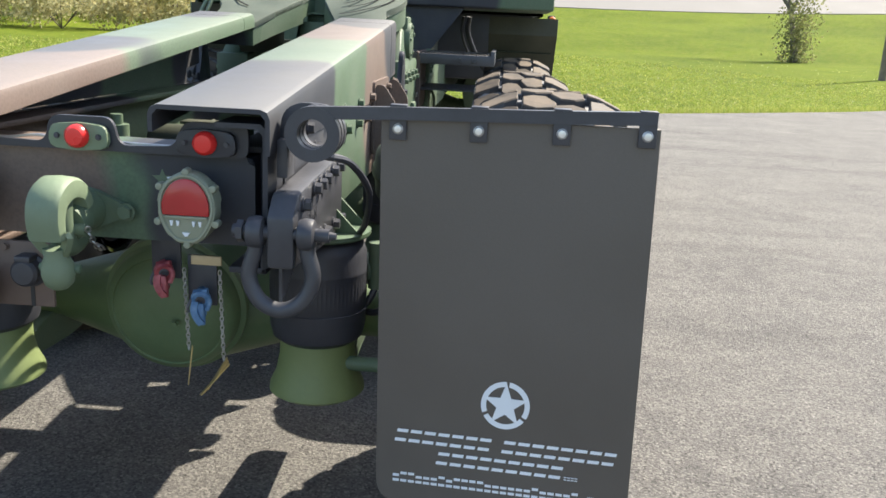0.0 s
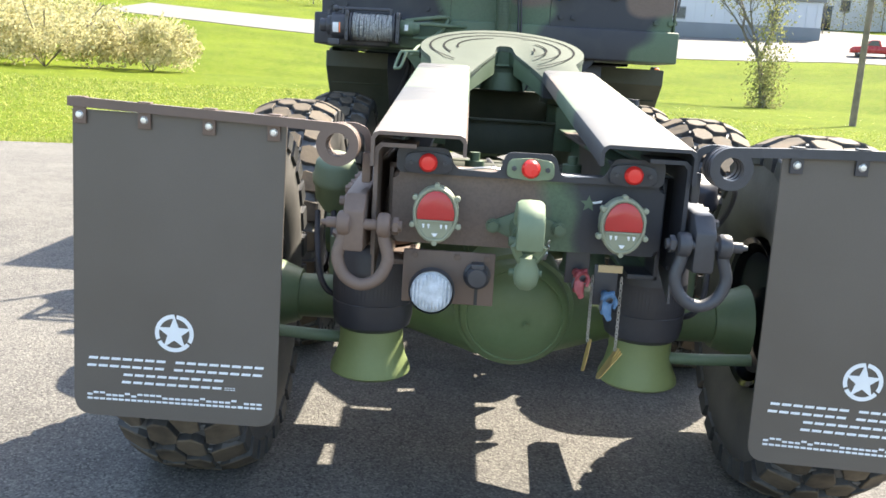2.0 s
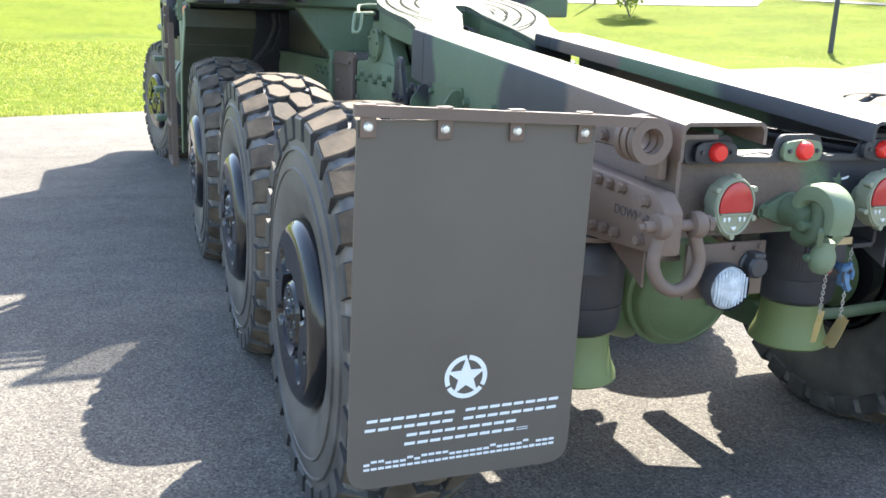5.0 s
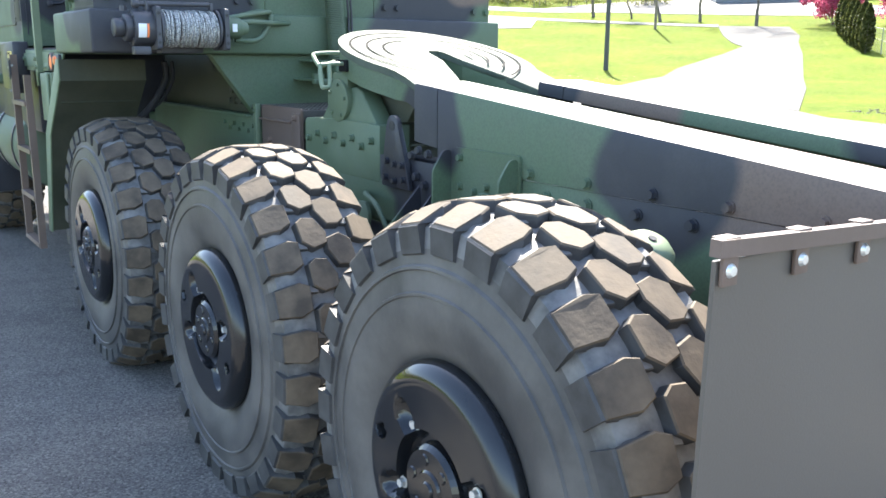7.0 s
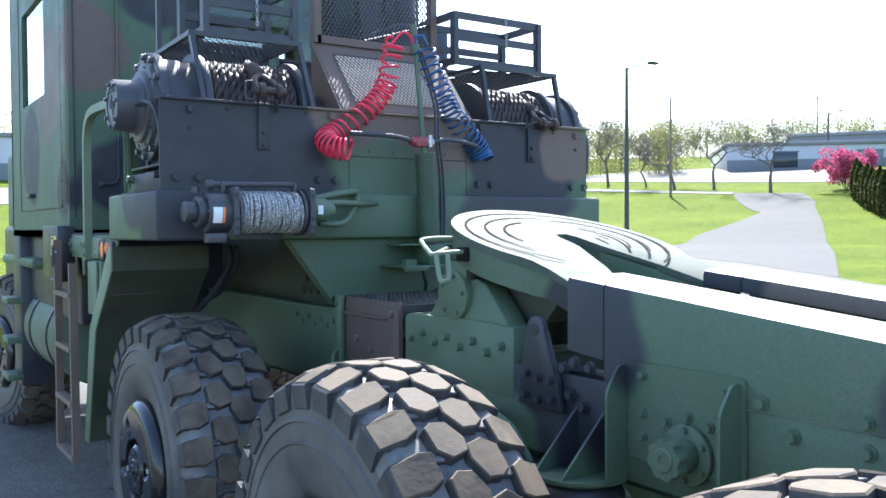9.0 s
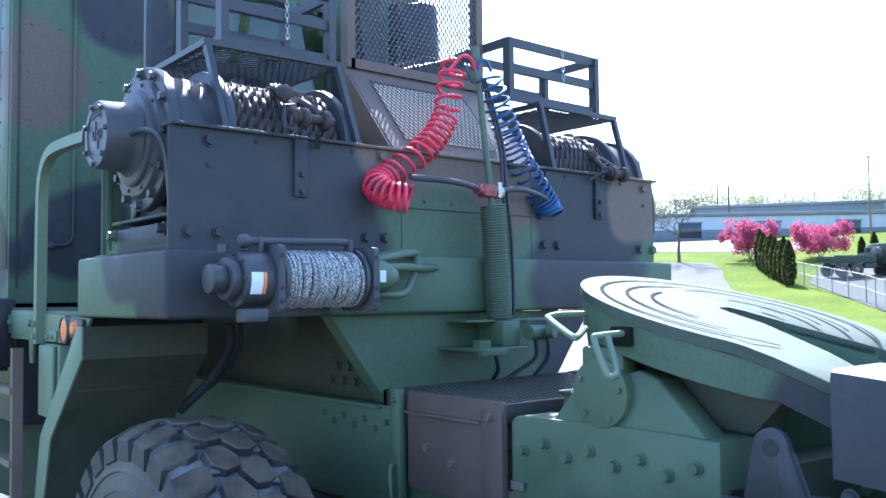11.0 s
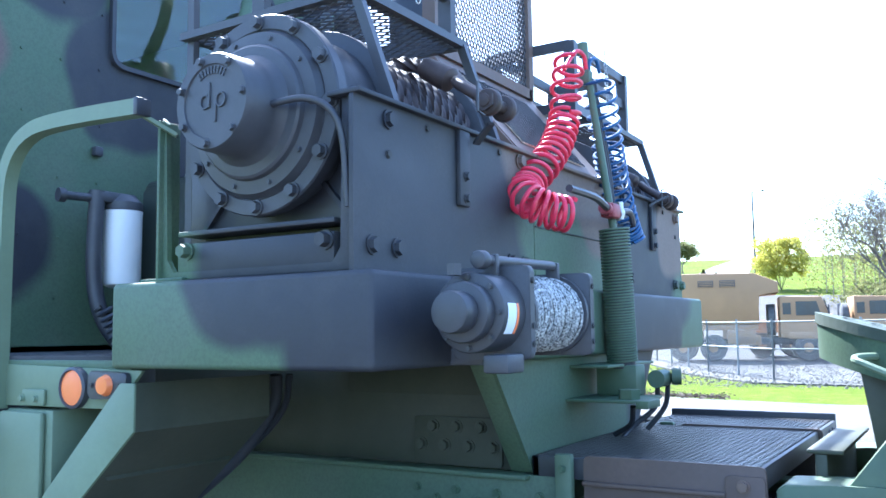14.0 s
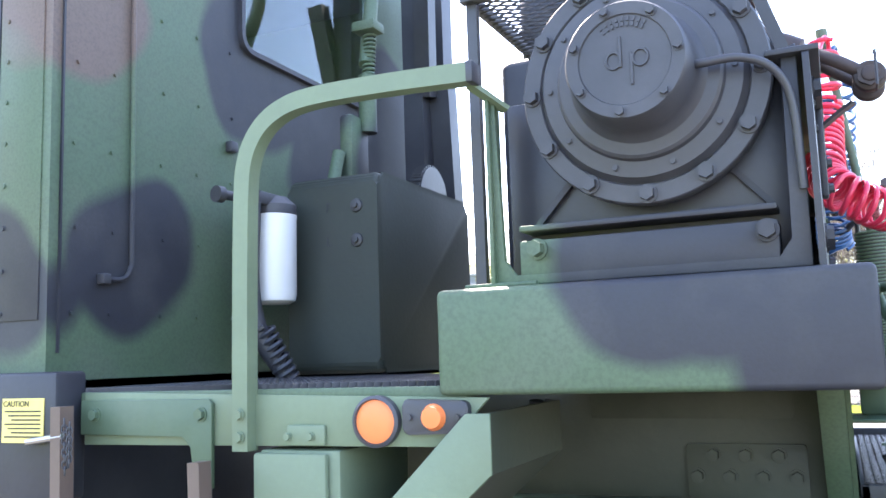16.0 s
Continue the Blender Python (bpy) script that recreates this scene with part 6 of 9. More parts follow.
cyl(bm, (-0.6, 3.6, 1.81), (-0.56, 3.6, 1.81), 0.045, 0.03, n=24)
part("motor", bm, GREEN_PAINT, winch)
bm = B(-0.66, -0.635, 3.543, 3.546, 1.79, 1.83)
part("label", bm, WHITE_INK, winch, "small white label")
bm = bmesh.new()
N = 8
v = []
for k in range(N + 1):
    q = radians(168 + 44 * k / N)
    for x in (-1.152, -1.112):
        v.append(bm.verts.new((x, 3.6 + 0.0895 * math.cos(q), 1.8 + 0.0895 * math.sin(q))))
for k in range(N):
    bm.faces.new((v[2 * k], v[2 * k + 1], v[2 * k + 3], v[2 * k + 2]))
part("label", bm, WHITE_INK, winch, "white warning label")
bm = bmesh.new()
v = []
for k in range(N + 1):
    q = radians(168 + 44 * k / N)
    for x in (-1.11, -1.1):
        v.append(bm.verts.new((x, 3.6 + 0.0895 * math.cos(q), 1.8 + 0.0895 * math.sin(q))))
for k in range(N):
    bm.faces.new((v[2 * k], v[2 * k + 1], v[2 * k + 3], v[2 * k + 2]))
part("label", bm, AMBER, winch, "orange label stripe")
bm = bmesh.new()
cyl(bm, (-1.13, 3.58, 1.915), (-0.77, 3.58, 1.922), 0.012, n=14)
cyl(bm, (-1.16, 3.58, 1.914), (-1.125, 3.58, 1.915), 0.021, n=18, bev=0.008)
for x in (-1.09, -0.76):
    box(bm, x - 0.008, x + 0.008, 3.565, 3.6, 1.87, 1.93, 0.004)
cyl(bm, (-1.19, 3.62, 1.88), (-1.19, 3.62, 1.905), 0.018, n=6)
part("tie_rod", bm, GREY_BLACK, winch)
for pts in ([(-0.66, 3.62, 1.86), (-0.55, 3.64, 1.88), (-0.42, 3.68, 1.9), (-0.37, 3.72, 1.9), (-0.36, 3.8, 1.87), (-0.4, 3.85, 1.84)],
            [(-0.6, 3.6, 1.84), (-0.5, 3.62, 1.845), (-0.38, 3.68, 1.845), (-0.2, 3.78, 1.85), (-0.15, 3.85, 1.85)],
            [(-0.62, 3.62, 1.75), (-0.5, 3.63, 1.75), (-0.42, 3.68, 1.8), (-0.37, 3.71, 1.88), (-0.42, 3.72, 1.905), (-0.5, 3.76, 1.89), (-0.52, 3.85, 1.88)]):
    bm = bmesh.new()
    sweep(bm, smooth_path(pts, 6), 0.014, 10)
    part("hose", bm, GREEN_PAINT, winch)
bm = bmesh.new()
box(bm, -1.0, -0.78, 3.66, 3.86, 1.68, 1.72, 0.004)
part("mount", bm, GREY_BLACK, winch)
bm = B(-1.18, -1.1, 3.5, 3.56, 1.67, 1.71, 0.006)
part("foot", bm, GREY_BLACK, winch)

# ---- winch housing: rear panels, end frames ----
for x0, x1 in ((-1.279, -0.357), (-0.353, 0.353), (0.357, 1.225)):
    bm = bmesh.new()
    top = 2.286
    pts = rounded([(x0, 1.85), (x1, 1.85), (x1, top), (x0, top)], 0.012)
    prism(bm, [(p.x, 3.853, p.y) for p in pts], (0, 0.012, 0))
    pan = part("winch_panel", bm, CAMO, truck, "dark camouflaged panel below the winches")
    bm = B(x0, x1 + 0.02 * (x1 > 1), 3.835, 3.93, top - 0.002, top + 0.01, 0.003)
    part("flange", bm, CAMO, pan)
    if x0 < -0.36 or x0 > 0.3:
        s = -1 if x0 < 0 else 1
        for x, z in ((1.143, 2.248), (0.45, 2.26), (1.211, 1.946), (1.11, 1.946), (0.52, 1.95), (0.43, 1.95)):
            bolt(pan, (s * x, 3.852, z), (0, -1, 0), 0.019, 0.016)
        for x, z in ((0.97, 2.26), (1.143, 2.165), (0.58, 2.265)):
            bolt(pan, (s * x, 3.852, z), (0, -1, 0), 0.009, 0.004, INK, "hole")
        bm = bmesh.new()
        box(bm, s * 0.83, s * 0.775, 3.838, 3.853, 2.08, 2.286, 0.004)
        hook = part("strap", bm, CAMO, pan)
        for z in (2.1, 2.16):
            bolt(hook, (s * 0.802, 3.838, z), (0, -1, 0), 0.011, 0.012)
    else:
        bm = B(-0.35, 0.35, 3.849, 3.854, 2.068, 2.072)
        part("seam", bm, INK, pan)
        for x in (-0.24, -0.1, 0.22):
            bolt(pan, (x, 3.852, 2.1), (0, -1, 0), 0.008, 0.006)
for s in (-1, 1):
    bm = bmesh.new()
    prism(bm, [(s * 1.255, 3.875, 1.888), (s * 1.255, 3.875, 2.31), (s * 1.255, 3.905, 2.3), (s * 1.255, 3.905, 1.94), (s * 1.255, 3.93, 1.905), (s * 1.255, 4.45, 1.905), (s * 1.255, 4.475, 1.94), (s * 1.255, 4.48, 2.3), (s * 1.255, 4.5, 2.32), (s * 1.255, 4.5, 1.888)], (-s * 0.015, 0, 0), 0.003)
    box(bm, s * 1.2, s * 1.27, 4.49, 4.5, 1.888, 2.31, 0.003)
    box(bm, s * 1.27, s * 1.22, 4.4, 4.56, 1.886, 1.894, 0.002)
    fr = part("end_frame", bm, CAMO, truck, "pale-edged winch end frame")
    bm = B(s * 1.15, s * 1.165, 3.88, 4.485, 1.89, 2.3, 0.003)
    part("inner_plate", bm, BLACK_PAINT, fr)
    bm = bmesh.new()
    box(bm, s * 1.15, s * 1.25, 3.93, 4.44, 2.0, 2.012, 0.003)
    box(bm, s * 1.15, s * 1.25, 3.93, 4.44, 1.9, 1.98, 0.004)
    part("shelf", bm, CAMO, fr)
    for y in (4.4, 3.95):
        bolt(fr, (s * 1.25, y, 1.96), (s, 0, 0), 0.018, 0.03)
    for d in (-1, 1):
        bm = bmesh.new()
        sweep(bm, [(s * 1.17, 4.18 + d * 0.24, 2.02), (s * 1.17, 4.18 + d * 0.15, 2.12)], 0, flat=(0.02, 0.012))
        part("rib", bm, CAMO, fr)

# ---- the two big recovery winches ----
WY, WZ = 4.167, 2.283


def big_winch(s):
    ax = (s, 0, 0)
    bm = bmesh.new()
    lathe(bm, [(0.0, 1.0), (0.226, 1.0), (0.228, 1.205), (0.246, 1.208), (0.25, 1.213), (0.25, 1.243), (0.247, 1.248), (0.213, 1.249), (0.209, 1.245), (0.205, 1.252), (0.199, 1.266), (0.168, 1.27), (0.164, 1.282), (0.158, 1.287), (0.136, 1.29), (0.126, 1.3), (0.118, 1.32), (0.115, 1.396), (0.111, 1.403), (0.088, 1.403), (0.086, 1.399), (0.0, 1.399)], (0, WY, WZ), ax, 72)
    w = part("recovery_winch", bm, GREY_BLACK, truck, "big dark drum winch wound with rusty wire rope", 30)
    for k in range(12):
        q = radians(30 * k)
        bolt(w, (s * 1.248, WY + 0.23 * math.cos(q), WZ + 0.23 * math.sin(q)), ax, 0.016, 0.02, GREY_BLACK)
    for k in range(7):
        q = radians(20 + 360 / 7 * k)
        bolt(w, (s * 1.402, WY + 0.1 * math.cos(q), WZ + 0.1 * math.sin(q)), ax, 0.009, 0.012, GREY_BLACK)
    for k in range(10):
        q = radians(36 * k)
        bolt(w, (s * 1.268, WY + 0.184 * math.cos(q), WZ + 0.184 * math.sin(q)), ax, 0.006, 0.006, GREY_BLACK)
    bm = bmesh.new()
    pts = [(s * 1.251, WY + 0.012 * math.cos(q) + 0.01, 2.099 + 0.012 * math.sin(q)) for q in [radians(k) for k in range(-60, 250, 24)]]
    sweep(bm, pts, 0.004, 6)
    part("grease_ring", bm, WHITE_INK, w, "white grease ring")
    # cast mark on the cap: plain raised strokes
    bm = bmesh.new()
    box(bm, s * 1.398, s * 1.403, WY + 0.004, WY + 0.01, WZ - 0.015, WZ + 0.045, 0.001, 1)
    box(bm, s * 1.398, s * 1.403, WY - 0.016, WY - 0.01, WZ - 0.05, WZ + 0.012, 0.001, 1)
    for dy in (0.02, -0.03):
        ring = [(s * 1.401, WY + dy + 0.014 * math.cos(q), WZ + 0.0 + 0.016 * math.sin(q)) for q in [2 * math.pi * k / 14 for k in range(14)]]
        sweep(bm, ring, 0.003, 5, closed=True)
    part("cast_mark", bm, GREY_BLACK, w)
    for row, rr in enumerate((0.078, 0.068)):
        for k in range(9):
            q = radians(58 + 8 * k)
            bm = B(s * 1.398, s * 1.4025, -0.0025, 0.0025, -0.004, 0.004)
            bmesh.ops.rotate(bm, verts=bm.verts, cent=(0, 0, 0), matrix=Matrix.Rotation(q - math.pi / 2, 3, "X"))
            bmesh.ops.translate(bm, verts=bm.verts, vec=(0, WY + rr * math.cos(q), WZ + rr * math.sin(q)))
            part("cast_bar", bm, GREY_BLACK, w)
    # rope drum
    bm = bmesh.new()
    cyl(bm, (s * 1.05, WY, WZ), (s * 1.015, WY, WZ), 0.265, n=56, bev=0.006)
    cyl(bm, (s * 0.575, WY, WZ), (s * 0.54, WY, WZ), 0.265, n=56, bev=0.006)
    cyl(bm, (s * 1.02, WY, WZ), (s * 0.57, WY, WZ), 0.18, n=40)
    cyl(bm, (s * 0.545, WY, WZ), (s * 0.3, WY, WZ), 0.12, n=32)
    part("rope_drum", bm, GREY_BLACK, w)
    bm = bmesh.new()
    pts = []
    for layer in range(2):
        turns = 13 if layer == 0 else 12
        for i in range(turns * 56 + 1):
            f = i / (turns * 56)
            x = 0.998 - 0.405 * (f if layer == 0 else 1 - f)
            q = 2 * math.pi * i / 56
            rr = 0.197 + 0.029 * layer + 0.004 * noise.noise(Vector((x * 12, q * 0.2, 5 + layer)))
            pts.append((s * x, WY + rr * math.cos(q), WZ + rr * math.sin(q)))
    sweep(bm, pts, 0.0165, 12, lobes=6, twist=20.0)
    part("wire_rope", bm, RUST, w, "rusty laid wire rope")
    # hose to the gearbox
    bm = bmesh.new()
    sweep(bm, smooth_path([(s * 1.31, 4.075, 2.282), (s * 1.325, 4.04, 2.276), (s * 1.31, 3.97, 2.28), (s * 1.29, 3.915, 2.255), (s * 1.275, 3.888, 2.19), (s * 1.262, 3.88, 2.03)], 7), 0.0085, 10)
    cyl(bm, (s * 1.3, 4.085, 2.283), (s * 1.318, 4.06, 2.28), 0.013, n=10)
    part("hose", bm, GREY_BLACK, w)
    # rope end, socket and shackle hung over the panel's edge
    o = Vector((0.077, 0.068, -0.039)) if s > 0 else Vector((0, 0, 0))  # the far one hangs lower
    e = Vector((s * 0.815, 3.735, 2.335)) + o
    bm = bmesh.new()
    sweep(bm, smooth_path([(s * 0.76, 4.15, 2.515), Vector((s * 0.79, 4.05, 2.51)) + o * 0.7, Vector((s * 0.81, 3.95, 2.475)) + o], 8), 0.0175, 12, lobes=6, twist=20.0)
    part("rope_end", bm, RUST, w)
    bm = bmesh.new()
    lathe(bm, [(0, 0.0), (0.024, 0.0), (0.03, 0.01), (0.034, 0.07), (0.034, 0.1), (0.02, 0.11), (0, 0.11)], Vector((s * 0.81, 3.965, 2.48)) + o, (0, -0.85, -0.5), 24)
    part("rope_socket", bm, RUST, w, "worn steel rope socket")
    bm = bmesh.new()
    sweep(bm, smooth_path([(e.x - 0.042, e.y, e.z), (e.x - 0.048, e.y + 0.05, e.z + 0.035), (e.x - 0.03, e.y + 0.1, e.z + 0.07), (e.x, e.y + 0.115, e.z + 0.085), (e.x + 0.03, e.y + 0.1, e.z + 0.07), (e.x + 0.048, e.y + 0.05, e.z + 0.035), (e.x + 0.042, e.y, e.z)], 6), 0.015, 12)
    for d in (-0.042, 0.042):
        cyl(bm, (e.x + d - 0.015, e.y, e.z), (e.x + d + 0.015, e.y, e.z), 0.036, n=24, bev=0.01)
    sh = part("rope_shackle", bm, RUST, w, "rusty bow shackle at the rope end")
    bm = bmesh.new()
    cyl(bm, (e.x - 0.075, e.y, e.z), (e.x + 0.075, e.y, e.z), 0.018, n=18, bev=0.004)
    cyl(bm, (e.x - 0.07, e.y, e.z), (e.x - 0.06, e.y, e.z), 0.028, n=6)
    part("shackle_pin", bm, RUST, sh)
    bm = bmesh.new()
    k = e.x - 0.085
    sweep(bm, [(k, e.y - 0.01, e.z - 0.045), (k - 0.035, e.y - 0.01, e.z - 0.04), (k - 0.035, e.y - 0.01, e.z + 0.035), (k, e.y - 0.01, e.z + 0.04)], 0.0035, 6)
    part("clip", bm, GREY_BLACK, sh)
    bm = bmesh.new()
    sweep(bm, smooth_path([(s * 0.74, 3.84, 2.26), (s * 0.76, 3.8, 2.285), (s * 0.78, 3.77, 2.3)], 4), 0, flat=(0.02, 0.008))
    part("hanger", bm, GREY_BLACK, sh)
    return w


big_winch(-1)
big_winch(1)

# ---- mesh platforms with open baskets above the winches ----
for s in (-1, 1):
    bm = bmesh.new()
    for p0, p1 in (((1.072, 3.885, 2.3), (1.092, 3.985, 2.612)), ((0.535, 3.885, 2.3), (0.56, 3.985, 2.615)), ((1.092, 3.985, 2.612), (1.08, 4.62, 2.61)), ((0.56, 3.985, 2.615), (0.56, 4.62, 2.62)), ((1.107, 3.985, 2.613), (0.545, 3.985, 2.617)), ((1.08, 4.6, 2.61), (0.56, 4.6, 2.62)), ((1.06, 4.6, 3.3), (1.06, 4.6, 1.87)), ((0.56, 4.6, 2.6), (0.56, 4.6, 1.87))):
        if s > 0 and p0[2] > 3:
            p0 = (p0[0], p0[1], 2.62)
        sweep(bm, [(s * p0[0], p0[1], p0[2]), (s * p1[0], p1[1], p1[2])], 0, flat=(0.026, 0.022))
    deck = part("mesh_platform", bm, GREY_BLACK, truck, "dark steel platform of expanded metal above a winch")
    bm = bmesh.new()
    mesh_grid(bm, (s * 0.575, 3.99, 2.6), (s * 0.51, 0, 0), (0, 0.61, 0), 18, 11, 0.005, 0.005)
    part("expanded_metal", bm, GREY_BLACK, deck)
    bm = bmesh.new()
    x0, x1, y0, y1, z0, z1 = 0.41 if s > 0 else 0.56, 1.01, 4.035, 4.38, 2.625, 2.915
    for x in (x0, x1):
        for y in (y0, y1):
            sweep(bm, [(s * x, y, z0), (s * x, y, z1)], 0, flat=(0.045, 0.03))
    for z in (z0 + 0.02, (z0 + z1) / 2 + 0.01, z1 - 0.015):
        for y in (y0, y1):
            sweep(bm, [(s * x0, y, z), (s * x1, y, z)], 0, flat=(0.02, 0.04))
        if abs(z - (z0 + z1) / 2) > 0.05:
            for x in (x0, x1):
                sweep(bm, [(s * x, y0, z), (s * x, y1, z)], 0, flat=(0.02, 0.04))
    basket = part("can_basket", bm, GREY_BLACK, deck, "open dark steel can basket")
    bm = bmesh.new()
    chain(bm, (s * 0.76, 4.02, 2.97), (s * 0.76, 4.01, 2.69), 14, 0.002, 0.012)
    part("chain", bm, STEEL, basket)

# ---- mesh guards between the winches ----
bm = bmesh.new()
prism(bm, [(-0.37, 3.88, 2.305), (0.4, 3.88, 2.305), (0.4, 4.21, 2.69), (-0.37, 4.21, 2.69)], (0, 0.012, -0.01))
slope = part("slope_panel", bm, BROWN_PAINT, truck, "brown sloping panel with a mesh window")
bm = bmesh.new()
mesh_grid(bm, (-0.29, 3.915, 2.359), (0.52, 0, 0), (0, 0.235, 0.274), 22, 8, 0.0045, 0.003)
part("expanded_metal", bm, BLACK_PAINT, slope)
bm = bmesh.new()
prism(bm, [(-0.28, 3.92, 2.355), (0.22, 3.92, 2.355), (0.22, 4.145, 2.6175), (-0.28, 4.145, 2.6175)], (0, -0.002, 0.003))
# bright tan imitates sunlight on whatever lies beyond the mesh
part("backing", bm, surface("tan panel coloured as sunlit", (0.78, 0.64, 0.48), 0.7, vary=0.15), slope, "pale tan sheet standing in for a sunlit surface behind the mesh")
for s in (-1, 1):
    bm = bmesh.new()
    xo = -0.372 if s < 0 else 0.402
    prism(bm, [(xo, 3.88, 2.3), (xo, 4.21, 2.69), (xo, 4.21, 2.3)], (0.012 * s, 0, 0))
    part("cheek", bm, BROWN_PAINT, slope)
bm = bmesh.new()
for p0, p1 in (((-0.35, 4.22, 2.69), (-0.35, 4.22, 3.5)), ((0.38, 4.22, 2.69), (0.38, 4.22, 3.5)), ((-0.35, 4.22, 2.71), (0.38, 4.22, 2.71)), ((-0.35, 4.22, 3.48), (0.38, 4.22, 3.48))):
    sweep(bm, [p0, p1], 0, flat=(0.05, 0.04))
guard = part("mesh_guard", bm, BROWN_PAINT, truck, "brown framed expanded-metal guard behind the cab")
bm = bmesh.new()
mesh_grid(bm, (-0.34, 4.21, 2.72), (0.71, 0, 0), (0, 0, 0.75), 30, 20, 0.008, 0.005)
part("expanded_metal", bm, GREY_BLACK, guard)
bm = bmesh.new()
sweep(bm, [(-0.05, 4.235, 2.73), (0.36, 4.235, 2.86)], 0.012, 8)
part("stay", bm, BLACK_PAINT, guard)

# ---- spring mast with coiled air hoses ----
bm = bmesh.new()
sweep(bm, coil_path([(0.03, 3.72, 1.64), (0.02, 3.722, 1.85), (0.006, 3.725, 2.09)], 0.05, 46, 14), 0.0037, 6)
mast = part("hose_mast", bm, GREEN_PAINT, truck, "green coil-spring mast carrying air hoses")
bm = C((0.03, 3.72, 1.62), (0.006, 3.725, 2.08), 0.044, n=24)
part("spring_core", bm, BLACK_PAINT, mast)
bm = bmesh.new()
sweep(bm, [(0.004, 3.726, 2.08), (0.004, 3.77, 2.4), (0.005, 3.815, 2.73)], 0.013, 10)
box(bm, -0.015, 0.025, 3.79, 3.83, 2.6, 2.65, 0.006)
cyl(bm, (0.005, 3.815, 2.7), (0.005, 3.818, 2.75), 0.018, n=10)
part("pole", bm, GREEN_PAINT, mast)
bm = bmesh.new()
box(bm, -0.2, 0.07, 3.6, 3.85, 1.52, 1.53, 0.003)
box(bm, -0.01, 0.085, 3.66, 3.8, 1.53, 1.63, 0.006)
box(bm, -0.16, 0.3, 3.7, 3.86, 1.625, 1.635, 0.003)
box(bm, -0.2, -0.08, 3.56, 3.6, 1.505, 1.53, 0.003)
cyl(bm, (0.1, 3.63, 1.58), (0.19, 3.63, 1.58), 0.03, n=18)
cyl(bm, (0.18, 3.6, 1.585), (0.19, 3.57, 1.585), 0.028, n=18)
cyl(bm, (-0.14, 3.64, 1.53), (-0.14, 3.64, 1.56), 0.035, n=6)
part("foot", bm, GREEN_PAINT, mast)
for pts in ([(0.15, 3.64, 1.56), (0.17, 3.66, 1.48), (0.12, 3.72, 1.42), (0.05, 3.74, 1.38)], [(0.2, 3.62, 1.56), (0.22, 3.64, 1.48), (0.2, 3.7, 1.4)], [(-0.05, 3.66, 1.5), (-0.02, 3.68, 1.44), (0.02, 3.75, 1.4)]):
    bm = bmesh.new()
    sweep(bm, smooth_path(pts, 5), 0.009, 8)
    part("hose", bm, BAG_RUBBER, mast)
bm = bmesh.new()
sweep(bm, coil_path([(-0.1, 3.825, 2.66), (-0.125, 3.828, 2.57), (-0.14, 3.83, 2.46)], 0.049, 4, 22), 0.0072, 8)
red = part("coiled_hose", bm, RED_HOSE, mast, "bright red coiled air hose")
bm = bmesh.new()
sweep(bm, coil_path([(-0.14, 3.83, 2.46), (-0.19, 3.835, 2.37), (-0.27, 3.84, 2.29), (-0.42, 3.84, 2.19), (-0.5, 3.81, 2.14), (-0.49, 3.75, 2.1), (-0.43, 3.7, 2.085)], 0.049, 21, 22), 0.0072, 8)
part("hose_coil", bm, RED_HOSE, red)
bm = bmesh.new()
sweep(bm, smooth_path([(0.0, 3.805, 2.64), (-0.03, 3.8, 2.69), (-0.07, 3.81, 2.7), (-0.105, 3.825, 2.66), (-0.14, 3.83, 2.62)], 6), 0.0072, 8)
part("hose_end", bm, RED_HOSE, red)
bm = bmesh.new()
sweep(bm, smooth_path([(-0.43, 3.7, 2.165), (-0.25, 3.7, 2.165), (-0.15, 3.71, 2.16), (-0.05, 3.72, 2.145)], 6), 0.012, 8)
part("hose_tail", bm, GREY_BLACK, red)
bm = bmesh.new()
sweep(bm, coil_path([(0.035, 3.78, 2.63), (0.11, 3.79, 2.5), (0.18, 3.8, 2.39)], 0.054, 7, 22), 0.0062, 8)
blue = part("coiled_hose", bm, BLUE_HOSE, mast, "blue coiled air hose")
bm = bmesh.new()
sweep(bm, coil_path([(0.18, 3.8, 2.39), (0.25, 3.812, 2.3), (0.38, 3.83, 2.18), (0.44, 3.83, 2.11), (0.45, 3.82, 2.08)], 0.054, 17, 22), 0.0062, 8)
part("hose_coil", bm, BLUE_HOSE, blue)
bm = bmesh.new()
sweep(bm, smooth_path([(0.005, 3.8, 2.63), (0.0, 3.79, 2.68), (0.03, 3.78, 2.69), (0.06, 3.78, 2.65)], 6), 0.0072, 8)
part("hose_end", bm, BLUE_HOSE, blue)
bm = bmesh.new()
sweep(bm, smooth_path([(0.05, 3.72, 2.15), (0.18, 3.73, 2.165), (0.36, 3.78, 2.15), (0.46, 3.81, 2.11)], 6), 0.011, 8)
part("hose_tail", bm, GREY_BLACK, blue)
bm = bmesh.new()
box(bm, -0.06, 0.015, 3.7, 3.75, 2.12, 2.17, 0.01)
cyl(bm, (-0.08, 3.725, 2.15), (0.01, 3.725, 2.14), 0.022, n=14)
part("air_coupling", bm, RED_PAINT, mast, "red air coupling")
bm = bmesh.new()
cyl(bm, (0.015, 3.725, 2.14), (0.05, 3.725, 2.145), 0.026, n=14)
cyl(bm, (0.03, 3.71, 2.12), (0.03, 3.71, 2.18), 0.012, n=10)
part("air_coupling", bm, STEEL, mast, "bare metal air coupling")
